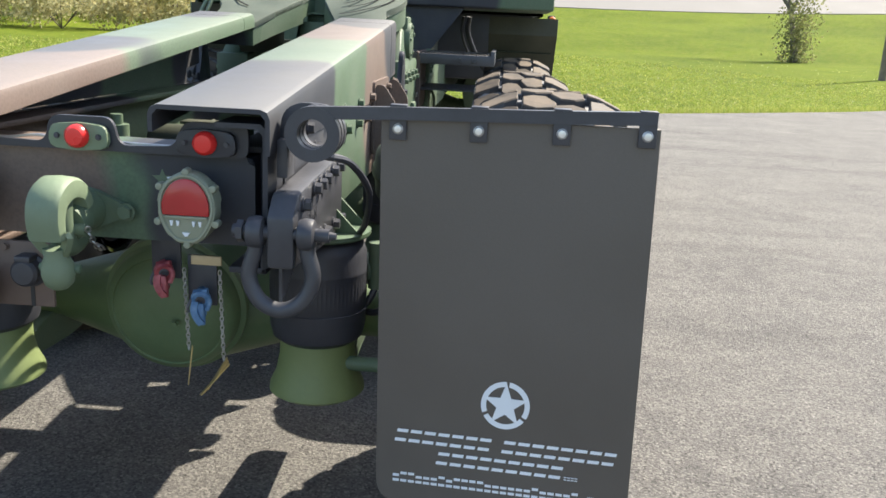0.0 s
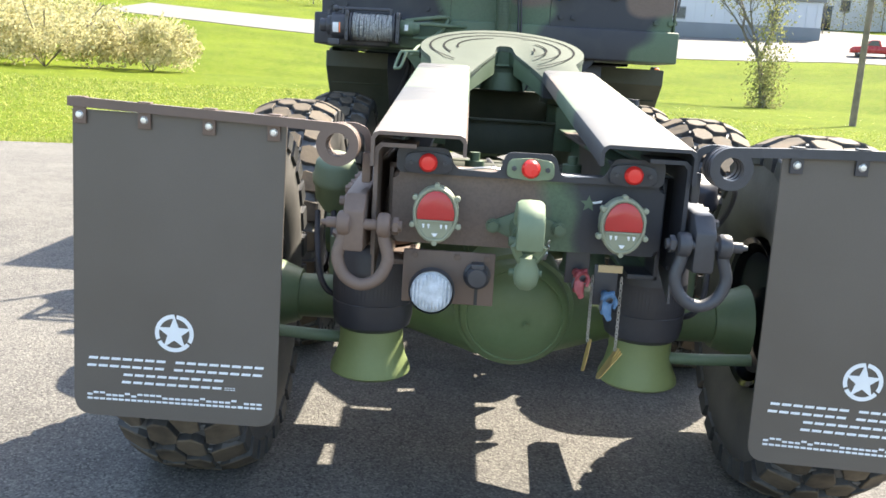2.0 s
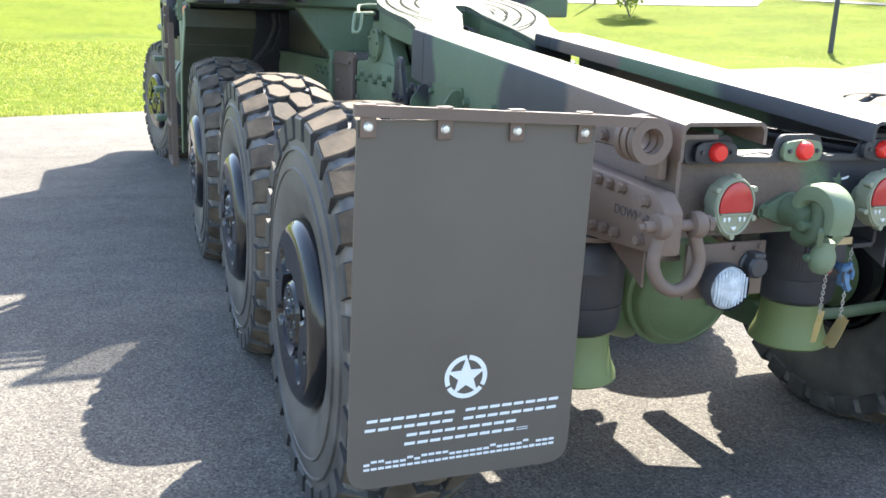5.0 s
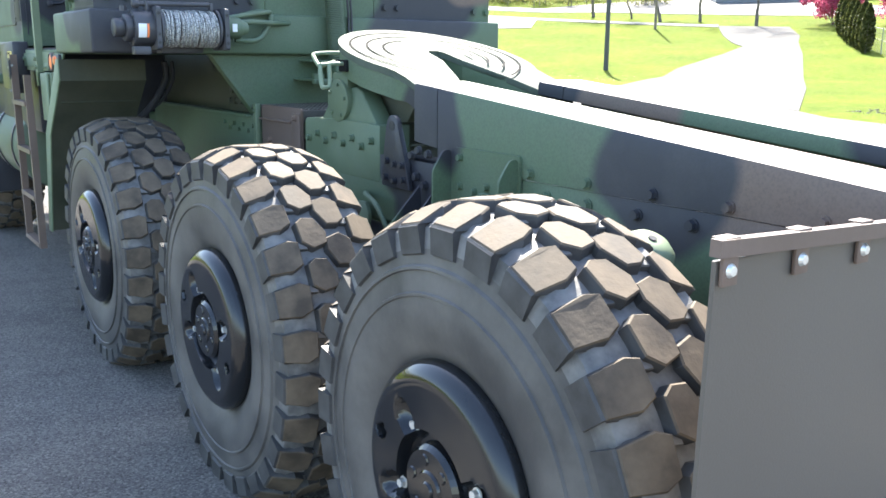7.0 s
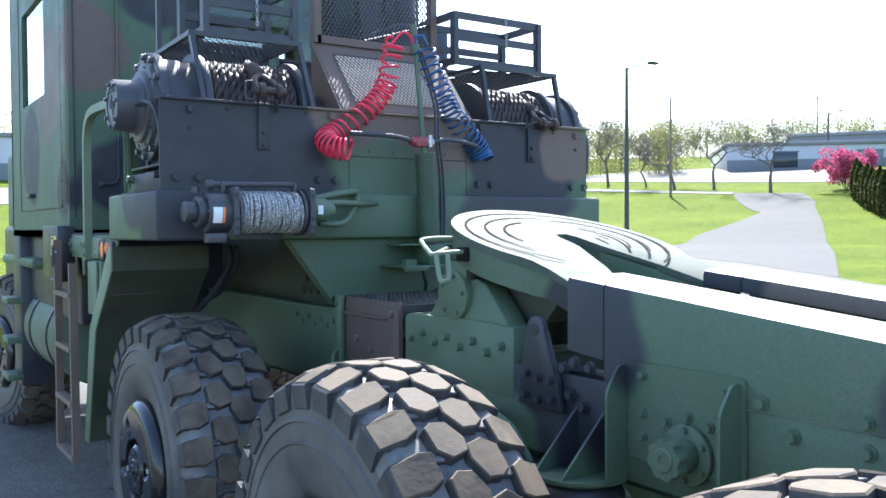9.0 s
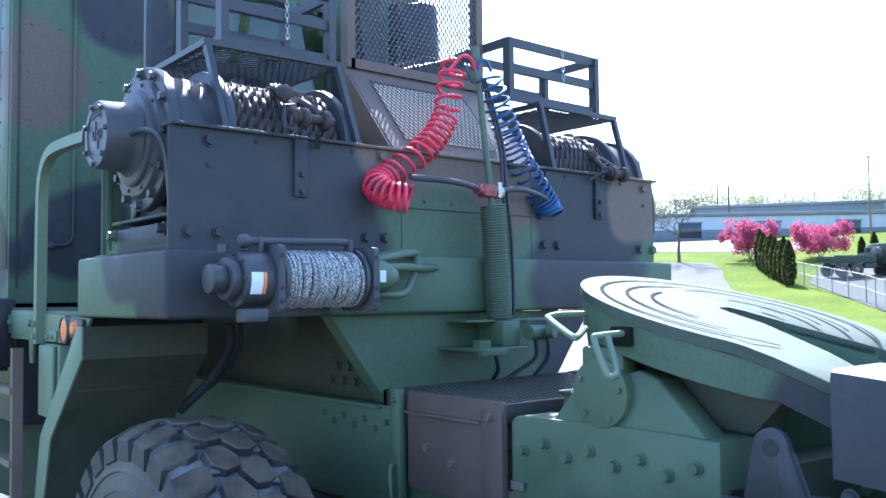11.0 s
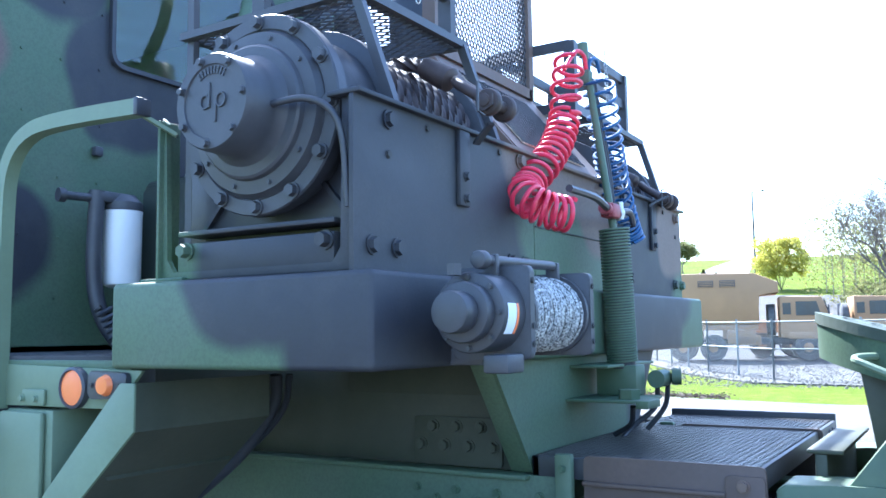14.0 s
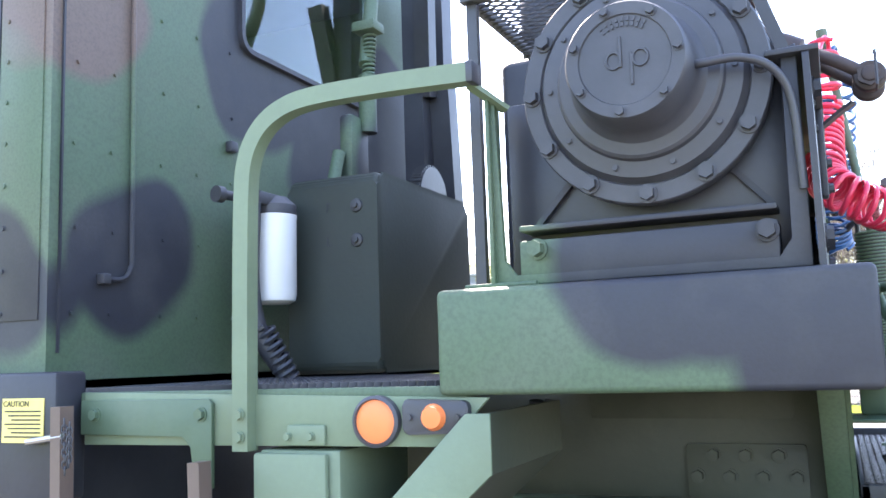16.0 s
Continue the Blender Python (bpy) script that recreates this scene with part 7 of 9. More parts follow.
for dx in (0.03, 0.05):
    bm = bmesh.new()
    sweep(bm, smooth_path([(dx - 0.02, 3.79, 2.62), (dx + 0.03, 3.79, 2.5), (dx + 0.075, 3.78, 2.33), (dx + 0.07, 3.765, 2.18), (dx + 0.09, 3.76, 2.0), (dx + 0.1, 3.76, 1.8), (dx + 0.08, 3.74, 1.65)], 6), 0.007, 8)
    part("hose", bm, BAG_RUBBER, mast)

bm = B(1.27, 1.32, 4.56, 4.68, 1.585, 1.655, 0.008)
lamp = part("marker_lamp", bm, GREY_BLACK, truck, "small side marker with an amber lens")
bm = bmesh.new()
lathe(bm, [(0, 0.02), (0.02, 0.018), (0.026, 0.0)], (1.3, 4.56, 1.622), (0, -1, 0), 24)
part("lens", bm, AMBER, lamp, "amber lens")
LY0, LY1 = 5.17, 5.59  # the boarding ladder's two rails

# ---- side deck, handrail, filter, hydraulic tank ----
bm = bmesh.new()
box(bm, -1.3, -0.5, 4.55, 5.62, 1.66, 1.685, 0.004)
deck = part("side_deck", bm, CAMO, truck, "grey-green side deck with a tread-plate top")
bm = bmesh.new()
prism(bm, [(-1.305, 4.6, 1.56), (-1.305, 4.5, 1.66), (-1.305, 5.6, 1.685), (-1.305, 5.6, 1.555)], (0.012, 0, 0), 0.002)
fascia = part("fascia", bm, LIGHT_GREEN, deck, "pale green deck edge")
bm = bmesh.new()
mesh_grid(bm, (-1.29, 4.56, 1.69), (0, 1.05, 0), (0.78, 0, 0), 50, 26, 0.009, 0.012)
part("grating", bm, GREY_BLACK, deck)
bm = bmesh.new()
box(bm, -1.315, -1.305, 4.885, 4.985, 1.56, 1.605, 0.004)
br = part("bracket", bm, LIGHT_GREEN, fascia)
for y in (4.92, 4.98):
    bolt(br, (-1.315, y, 1.58), (-1, 0, 0), 0.009, 0.01, LIGHT_GREEN)
bm = bmesh.new()
lathe(bm, [(0.055, 0.0), (0.055, 0.02), (0.048, 0.024), (0.046, 0.018)], (-1.303, 4.755, 1.613), (-1, 0, 0), 36)
lamp = part("reflector", bm, GREY_BLACK, fascia, "round amber reflector")
bm = bmesh.new()
lathe(bm, [(0, 0.022), (0.03, 0.021), (0.046, 0.016)], (-1.305, 4.755, 1.613), (-1, 0, 0), 36)
part("lens", bm, AMBER, lamp, "amber lens")
bm = bmesh.new()
pts = rounded([(4.54, 1.59), (4.54, 1.655), (4.69, 1.66), (4.69, 1.585)], 0.015)
prism(bm, [(-1.322, y, z) for y, z in pts], (0.02, 0, 0), 0.005)
lamp = part("marker_lamp", bm, GREY_BLACK, fascia, "small side marker with an amber lens")
bm = bmesh.new()
lathe(bm, [(0, 0.016), (0.022, 0.014), (0.028, 0.0)], (-1.322, 4.618, 1.622), (-1, 0, 0), 28)
part("lens", bm, AMBER, lamp, "amber lens")
for y in (4.563, 4.672):
    bolt(lamp, (-1.323, y, 1.622), (-1, 0, 0), 0.006, 0.005, GREY_BLACK, "screw")
bm = bmesh.new()
path = [(-1.318, 5.095, 1.548), (-1.318, 5.094, 1.8), (-1.318, 5.09, 2.1), (-1.318, 5.078, 2.22), (-1.318, 5.035, 2.293), (-1.318, 4.965, 2.332), (-1.318, 4.87, 2.344), (-1.318, 4.7, 2.343), (-1.318, 4.51, 2.336)]
sweep(bm, smooth_path(path, 5), 0, flat=(0.042, 0.04))
rail = part("handrail", bm, LIGHT_GREEN, truck, "bent pale green square-tube handrail")
bm = B(-1.341, -1.295, 4.496, 4.512, 2.313, 2.359, 0.003)
part("end_cap", bm, GREY_BLACK, rail)
for z in (1.58, 1.63):
    bolt(rail, (-1.339, 5.095, z), (-1, 0, 0), 0.012, 0.01, LIGHT_GREEN)
bm = bmesh.new()
sweep(bm, [(-1.3, 4.52, 2.32), (-1.24, 4.46, 2.27)], 0, flat=(0.03, 0.01))
part("strap", bm, LIGHT_GREEN, rail)
FX, FY = -0.53, 5.563
bm = bmesh.new()
lathe(bm, [(0, 0.0), (0.05, 0.0), (0.068, 0.01), (0.073, 0.03), (0.075, 0.285), (0.077, 0.3), (0, 0.302)], (FX, FY, 1.94), (0, 0, 1), 40)
filt = part("fluid_filter", bm, WHITE_PLASTIC, truck, "white spin-on fluid filter canister")
bm = bmesh.new()
lathe(bm, [(0.076, 0.0), (0.076, 0.03), (0.045, 0.06), (0, 0.062)], (FX, FY, 2.243), (0, 0, 1), 28)
box(bm, FX - 0.13, FX + 0.05, FY - 0.03, FY + 0.06, 2.265, 2.31, 0.012)
cyl(bm, (FX - 0.1, FY, 2.28), (FX - 0.25, FY + 0.03, 2.28), 0.016, n=12)
cyl(bm, (FX - 0.24, FY + 0.03, 2.28), (FX - 0.265, FY + 0.035, 2.28), 0.027, n=12)
part("filter_head", bm, GREY_BLACK, filt)
bm = bmesh.new()
sweep(bm, smooth_path([(FX - 0.12, FY, 2.31), (FX - 0.12, FY + 0.01, 2.0), (FX - 0.1, FY - 0.02, 1.82), (FX - 0.04, FY - 0.08, 1.69)], 6), 0.03, 10)
sweep(bm, coil_path([(FX - 0.1, FY - 0.02, 1.86), (FX - 0.04, FY - 0.08, 1.69)], 0.032, 8, 12), 0.009, 6)
part("hose", bm, GREY_BLACK, filt)
bm = bmesh.new()
pts = rounded([(-0.41, 1.7), (-0.41, 2.385), (0.39, 2.385), (0.39, 1.7)], 0.05, 5)
prism(bm, [(p.x, 5.23, p.y) for p in pts], (0, 0.36, 0), 0.02, 3)
tank = part("hydraulic_tank", bm, surface("dull dark green paint", (0.036, 0.044, 0.036), 0.6, vary=0.25), truck, "dark green welded hydraulic tank")
for z in (2.27, 2.15):
    bm = bmesh.new()
    lathe(bm, [(0.024, 0.0), (0.022, 0.006), (0.01, 0.008), (0.01, 0.016), (0, 0.017)], (-0.411, 5.31, z), (-1, 0, 0), 20)
    part("level_plug", bm, GREY_BLACK, tank)
for ch, z in (("F", 2.27), ("L", 2.15)):
    cu = bpy.data.curves.new("lettering", "FONT")
    cu.body, cu.size, cu.extrude, cu.align_x, cu.align_y = ch, 0.045, 0.0005, "CENTER", "CENTER"
    cu.materials.append(BLACK_PAINT)
    t = new("lettering", cu)
    t.rotation_euler = (radians(90), 0, radians(-90))
    put(t, (-0.412, 5.42, z), tank)
bm = bmesh.new()
box(bm, -1.31, -0.98, 4.85, 5.06, 1.25, 1.55, 0.006)
bx = part("tool_box", bm, LIGHT_GREEN, truck, "pale green box hung under the side deck")
bm = B(-1.33, -1.312, 4.875, 5.066, 1.255, 1.545, 0.008)
part("lid", bm, LIGHT_GREEN, bx)
bm = bmesh.new()
prism(bm, [(-1.318, y, z) for y, z in ((5.6, 1.665), (5.2, 1.665), (5.19, 1.655), (5.19, 1.46), (5.24, 1.46), (5.25, 1.555), (5.275, 1.58), (5.6, 1.58))], (0.012, 0, 0), 0.002)
fb = part("ladder_bracket", bm, GREEN_PAINT, truck, "dark green bracket plate on the deck edge")
bolt(fb, (-1.318, 5.22, 1.63), (-1, 0, 0), 0.014, 0.014, GREEN_PAINT)
bolt(fb, (-1.318, 5.55, 1.63), (-1, 0, 0), 0.014, 0.014, GREEN_PAINT)
bm = bmesh.new()
LX = -1.39
for y0, y1, top in ((LY1 - 0.03, LY1, 1.655), (LY0 - 0.05, LY0, 1.53)):
    sweep(bm, [(LX, y0, 0.43), (LX + 0.004, y1, top)], 0, flat=(0.032, 0.042))
    if y1 == LY1:
        lad = part("ladder", bm, BROWN_PAINT, truck, "brown steel boarding ladder")
    else:
        part("ladder_rail", bm, BROWN_PAINT, lad)
    bm = bmesh.new()
for k in range(4):
    z = 0.45 + 0.3 * k
    f = (z - 0.43) / 1.15
    bm = bmesh.new()
    sweep(bm, [(LX, LY1 - 0.03 * (1 - f), z), (LX, LY0 - 0.05 * (1 - f), z)], 0, flat=(0.05, 0.028))
    part("rung", bm, BROWN_PAINT, lad)
bm = C((LX - 0.01, LY1 - 0.02, 1.585), (LX - 0.01, LY1 + 0.1, 1.57), 0.008, n=8)
part("latch_rod", bm, STEEL, lad)
for k in range(2):
    bm = bmesh.new()
    chain(bm, (LX - 0.03, LY1 - 0.045 - 0.018 * k, 1.625 - 0.01 * k), (LX - 0.03, LY1 - 0.05 - 0.012 * k, 1.5 + 0.02 * k), 9)
    part("chain", bm, GREY_BLACK, lad)

# ---- cab ----
def holed_wall(bm, at, outer, hole):
    """One slab with a rectangular opening; at(a, b, depth) gives the place in space."""
    grid = []
    for d in (0, 1):
        rows = []
        for (a0, a1, b0, b1) in (outer, hole):
            rows.append([bm.verts.new(at(a, b, d)) for a, b in ((a0, b0), (a1, b0), (a1, b1), (a0, b1))])
        grid.append(rows)
    for d in (0, 1):
        o, h = grid[d]
        for k in range(4):
            bm.faces.new((o[k], o[(k + 1) % 4], h[(k + 1) % 4], h[k]))
    for r in (0, 1):
        for k in range(4):
            bm.faces.new((grid[0][r][k], grid[0][r][(k + 1) % 4], grid[1][r][(k + 1) % 4], grid[1][r][k]))
    return bm


bm = bmesh.new()
X, Y0, Y1, Z0, Z1 = 1.28, 5.77, 8.05, 1.665, 3.72
T = 0.05
# rear wall with a window opening
wx0, wx1, wz0, wz1 = -0.44, 0.54, 2.9, 3.5
holed_wall(bm, lambda a, b, d: (a, Y0 + d * T, b), (-X, X, Z0, Z1), (wx0, wx1, wz0, wz1))
cab_back = part("cab_rear_wall", bm, CAMO, truck, "riveted camouflaged rear wall of the cab")
for s in (-1, 1):
    bm = bmesh.new()
    a0, a1, b0, b1 = 6.55, 7.45, 2.65, 3.35
    xo = s * X
    xi = s * (X - T)
    holed_wall(bm, lambda a, b, d: (xo + (xi - xo) * d, a, b), (Y0 + T, Y1, Z0, Z1), (a0, a1, b0, b1))
    side = part("cab_side_wall", bm, CAMO, truck, "riveted camouflaged side wall of the cab")
    bm = B(s * (X - 0.03), s * (X - 0.02), a0, a1, b0, b1)
    g = part("window_pane", bm, GLASS, side)
    g.visible_shadow = False
    bm = bmesh.new()
    for p0, p1 in (((5.98, 1.86), (5.98, 3.6)), ((5.98, 1.86), (7.6, 1.86)), ((7.6, 1.86), (7.6, 3.6))):
        sweep(bm, [(s * (X + 0.002), p0[0], p0[1]), (s * (X + 0.002), p1[0], p1[1])], 0, flat=(0.012, 0.006))
    part("door_seam", bm, BLACK_PAINT, side)
    bm = bmesh.new()
    box(bm, s * (X - 0.002), s * (X + 0.035), 7.0, 7.16, 1.95, 1.98, 0.006)
    part("door_handle", bm, BLACK_PAINT, side)
    bm = B(s * (X - 0.001), s * (X + 0.004), Y0 + 0.03, 5.97, 1.88, 3.6, 0.002)
    part("corner_plate", bm, CAMO, side)
    for k in range(14):
        bolt(side, (s * (X + 0.003), 5.94, 1.9 + 0.12 * k), (s, 0, 0), 0.007, 0.005, CAMO, "rivet")
bm = B(-X, X, Y0, Y1, Z1, Z1 + 0.05, 0.02)
part("cab_roof", bm, CAMO, truck)
bm = B(-X, X, Y0, Y1, Z0, Z0 + 0.05)
part("cab_floor", bm, BLACK_PAINT, truck)
bm = bmesh.new()
box(bm, -X, X, Y1 - T, Y1, Z0, 2.7)
box(bm, -X, X, Y1 - T, Y1, 3.5, Z1)
box(bm, -X, -X + 0.12, Y1 - T, Y1, 2.7, 3.5)
box(bm, X - 0.12, X, Y1 - T, Y1, 2.7, 3.5)
part("cab_front_wall", bm, CAMO, truck)
bm = B(-X + 0.1, X - 0.1, Y1 - 0.03, Y1 - 0.02, 2.68, 3.52)
g = part("windscreen", bm, GLASS, truck)
g.visible_shadow = False
bm = B(-1.15, 1.15, 8.05, 9.35, 1.2, 2.45, 0.08, 3)
part("hood", bm, CAMO, truck, "camouflaged engine hood")
bm = B(-1.28, 1.28, 9.3, 9.6, 0.75, 1.15, 0.03)
part("bumper", bm, CAMO, truck)
bm = B(-1.2, 1.2, 5.9, 9.2, 1.1, 1.75, 0.04)
part("chassis_body", bm, BLACK_PAINT, truck)
for s in (-1, 1):
    bm = B(s * 0.85, s * 1.28, 7.2, 8.75, 1.42, 1.5, 0.03)
    part("front_fender", bm, CAMO, truck)
bm = B(wx0 + 0.002, wx1 - 0.002, Y0 + 0.02, Y0 + 0.028, wz0 + 0.002, wz1 - 0.002)
pane = part("rear_window", bm, GLASS, cab_back, "rear window reflecting the sky")
pane.visible_shadow = False
bm = bmesh.new()
ring = rounded([(wx0 - 0.005, wz0 - 0.005), (wx1 + 0.005, wz0 - 0.005), (wx1 + 0.005, wz1 + 0.005), (wx0 - 0.005, wz1 + 0.005)], 0.07, 6)
sweep(bm, [(p.x, Y0 - 0.004, p.y) for p in ring], 0, closed=True, flat=(0.035, 0.02))
part("window_seal", bm, BAG_RUBBER, cab_back)
# seats and dash seen dimly inside
for x in (-0.7, 0.0, 0.7):
    bm = bmesh.new()
    box(bm, x - 0.26, x + 0.26, 6.15, 6.7, 2.1, 2.3, 0.05, 3)
    box(bm, x - 0.26, x + 0.26, 6.02, 6.16, 2.25, 2.95, 0.05, 3)
    part("seat", bm, BLACK_PAINT, truck)
# lines and rivets on the rear wall
bm = bmesh.new()
sweep(bm, smooth_path([(-0.985, Y0 - 0.012, 3.6), (-0.985, Y0 - 0.012, 2.8), (-0.985, Y0 - 0.012, 2.12), (-0.99, Y0 - 0.012, 2.04), (-1.02, Y0 - 0.012, 2.005), (-1.09, Y0 - 0.012, 2.0)], 5), 0.008, 8)
part("drain_pipe", bm, CAMO, cab_back)
bm = B(-1.11, -1.08, Y0 - 0.03, Y0, 1.985, 2.015, 0.004)
part("clip", bm, GREY_BLACK, cab_back)
for x in (-1.2, -1.06, -0.85, -0.68, -0.5):
    for k in range(7):
        bolt(cab_back, (x + 0.01 * (k % 2), Y0 - 0.001, 1.9 + 0.24 * k), (0, -1, 0), 0.006, 0.005, CAMO, "rivet")
bm = bmesh.new()
sweep(bm, [(-1.245, Y0 - 0.003, 1.79), (-1.245, Y0 - 0.003, 3.65)], 0, flat=(0.01, 0.006))
part("wall_seam", bm, BLACK_PAINT, cab_back)
bm = B(-0.53, -0.49, Y0 - 0.03, Y0, 2.49, 2.53, 0.006)
part("catch", bm, GREY_BLACK, cab_back)
# caution plate on the step box ahead of the deck
bm = B(-1.38, -1.28, 5.62, 6.1, 1.42, 1.74, 0.01)
sb = part("step_box", bm, BLACK_PAINT, truck, "black step box below the cab door")
bm = B(-1.3835, -1.381, 5.655, 5.8, 1.566, 1.676)
cp = part("caution_plate", bm, TAG_YELLOW, sb, "yellow caution plate with fine black print")
cu = bpy.data.curves.new("lettering", "FONT")
cu.body, cu.size, cu.extrude, cu.align_x, cu.align_y = "CAUTION", 0.02, 0.0004, "CENTER", "CENTER"
cu.materials.append(INK)
t = new("lettering", cu)
t.rotation_euler = (radians(90), 0, radians(-90))
put(t, (-1.385, 5.75, 1.662), cp)
for k in range(7):
    bm = B(-1.3848, -1.3836, 5.665, 5.79 - 0.012 * (k % 3), 1.642 - 0.0105 * k, 1.6455 - 0.0105 * k)
    part("print_bar", bm, INK, cp)
bm = B(-1.4, -1.3, 5.66, 5.76, 1.4, 1.42, 0.004)
part("step_edge", bm, GREY_BLACK, sb)

# ---- spare-wheel davit, exhaust and arms behind the cab ----
bm = bmesh.new()
for x in (0.72, 0.98):
    sweep(bm, [(x, 5.6, 1.75), (x, 5.6, 3.6)], 0, flat=(0.1, 0.12))
sweep(bm, [(0.7, 5.55, 2.98), (0.6, 5.5, 3.5)], 0, flat=(0.08, 0.08))
sweep(bm, [(0.85, 5.5, 2.2), (0.78, 5.5, 3.1)], 0, flat=(0.1, 0.1))
dav = part("davit", bm, BLACK_PAINT, truck, "dark steel davit post behind the cab")
bm = bmesh.new()
n = 40
cyl(bm, (0.52, 5.5, 2.45), (0.52, 5.44, 2.45), 0.14, n=n)
for k in range(n):
    q = 2 * math.pi * k / n
    box(bm, 0.52 + 0.145 * math.cos(q) - 0.006, 0.52 + 0.145 * math.cos(q) + 0.006, 5.445, 5.495, 2.45 + 0.145 * math.sin(q) - 0.006, 2.45 + 0.145 * math.sin(q) + 0.006)
part("gear", bm, GREY_BLACK, dav)
bm = bmesh.new()
sweep(bm, [(-0.32, 5.5, 2.2), (-0.2, 5.5, 2.52)], 0.025, 10)
box(bm, -0.17, -0.03, 5.46, 5.52, 2.42, 2.68, 0.02)
cyl(bm, (-0.06, 5.45, 2.62), (-0.06, 5.45, 2.85), 0.035, n=16)
sweep(bm, coil_path([(-0.05, 5.45, 2.85), (-0.03, 5.45, 3.03)], 0.022, 10, 12), 0.006, 6)
box(bm, -0.09, 0.0, 5.4, 5.5, 3.03, 3.07, 0.006)
sweep(bm, [(-0.05, 5.46, 2.9), (0.1, 5.5, 3.3), (0.16, 5.5, 3.6)], 0.03, 10)
part("lever_stand", bm, CAMO, truck, "sprung lever stand behind the cab")
bm = bmesh.new()
box(bm, 0.44, 0.84, 4.7, 5.08, 1.9, 3.0, 0.04, 3)
cyl(bm, (0.58, 4.9, 2.98), (0.56, 4.9, 3.32), 0.11, n=24, bev=0.03)
part("air_intake", bm, BLACK_PAINT, truck, "dark air intake housing")

for s in (-1, 1):
    bm = B(s * 1.0, s * 1.28, 7.75, 8.1, 0.45, 1.72, 0.02)
    steps = part("step_panel", bm, BLACK_PAINT, truck, "black cab step panel")
    for z in (0.5, 0.8, 1.12):
        bm = B(s * 1.26, s * 1.38, 7.75, 8.05, z, z + 0.05, 0.008)
        part("step", bm, GREEN_PAINT, steps)
winch.location.y += 0.03
winch.location.z -= 0.012
# the deck, winches and cab ride a little high on their mounts
for o in truck.children:
    if o.location.y > 3.4 and o.name.split(".")[0] not in ("wheel", "axle", "fuel_tank", "walkway_bracket", "walkway"):
        o.location.z += 0.028


# =====================  round the yard  =====================
def leaves(n, place, size, rnd, flat=0.5):
    """Small bent leaf clumps scattered by place(); returns vertices and faces."""
    vs, fs = [], []
    for _ in range(n):
        c = Vector(place())
        d = Vector((rnd.gauss(0, 1), rnd.gauss(0, 1), rnd.gauss(0, flat))).normalized()
        u = d.orthogonal().normalized()
        w = d.cross(u)
        s = size * rnd.uniform(0.6, 1.4)
        i = len(vs)
        vs += [tuple(c + u * s), tuple(c + w * s * 0.7), tuple(c - u * s), tuple(c - w * s * 0.7 + d * s * 0.3)]
        fs.append((i, i + 1, i + 2, i + 3))
    return vs, fs


def branches(bm, rnd, base, height, spread, levels, r0, lean=0.0, twig=0.01):
    """A tapered trunk with forking limbs; returns the twig ends."""
    ends = []

    def grow(p, d, length, r, level):
        n = 4
        pts = [p]
        for k in range(n):
            d = (d + Vector((rnd.gauss(0, 0.13), rnd.gauss(0, 0.13), rnd.gauss(0.03, 0.06)))).normalized()
            p = p + d * length / n
            pts.append(p)
        k = 6 if level == 0 else 4 if level < 3 else 3
        sides = []
        for i, q in enumerate(pts):
            rr = max(r * (1 - 0.45 * i / n), twig)
            t = (pts[min(i + 1, n)] - pts[max(i - 1, 0)]).normalized()
            u = t.orthogonal().normalized()
            w = t.cross(u)
            sides.append([bm.verts.new(q + (u * math.cos(2 * math.pi * j / k) + w * math.sin(2 * math.pi * j / k)) * rr) for j in range(k)])
        for a, b in zip(sides, sides[1:]):
            for j in range(k):
                bm.faces.new((a[j], a[(j + 1) % k], b[(j + 1) % k], b[j]))
        if level >= levels:
            ends.append((p, d))
            return
        for _ in range(rnd.choice((2, 3, 3))):
            v = Vector((rnd.gauss(0, 1), rnd.gauss(0, 1), rnd.gauss(0.2, 0.4))).normalized()
            nd = (d * (1 - spread) + v * spread).normalized()
            grow(p, nd, length * rnd.uniform(0.62, 0.85), r * 0.55, level + 1)
        if level and rnd.random() < 0.8:
            q = pts[2]
            v = Vector((rnd.gauss(0, 1), rnd.gauss(0, 1), 0.3)).normalized()
            grow(q, (d * 0.5 + v * 0.6).normalized(), length * 0.55, r * 0.4, level + 1)

    grow(Vector(base), Vector((lean, 0, 1)).normalized(), height * 0.3, r0, 0)
    return ends


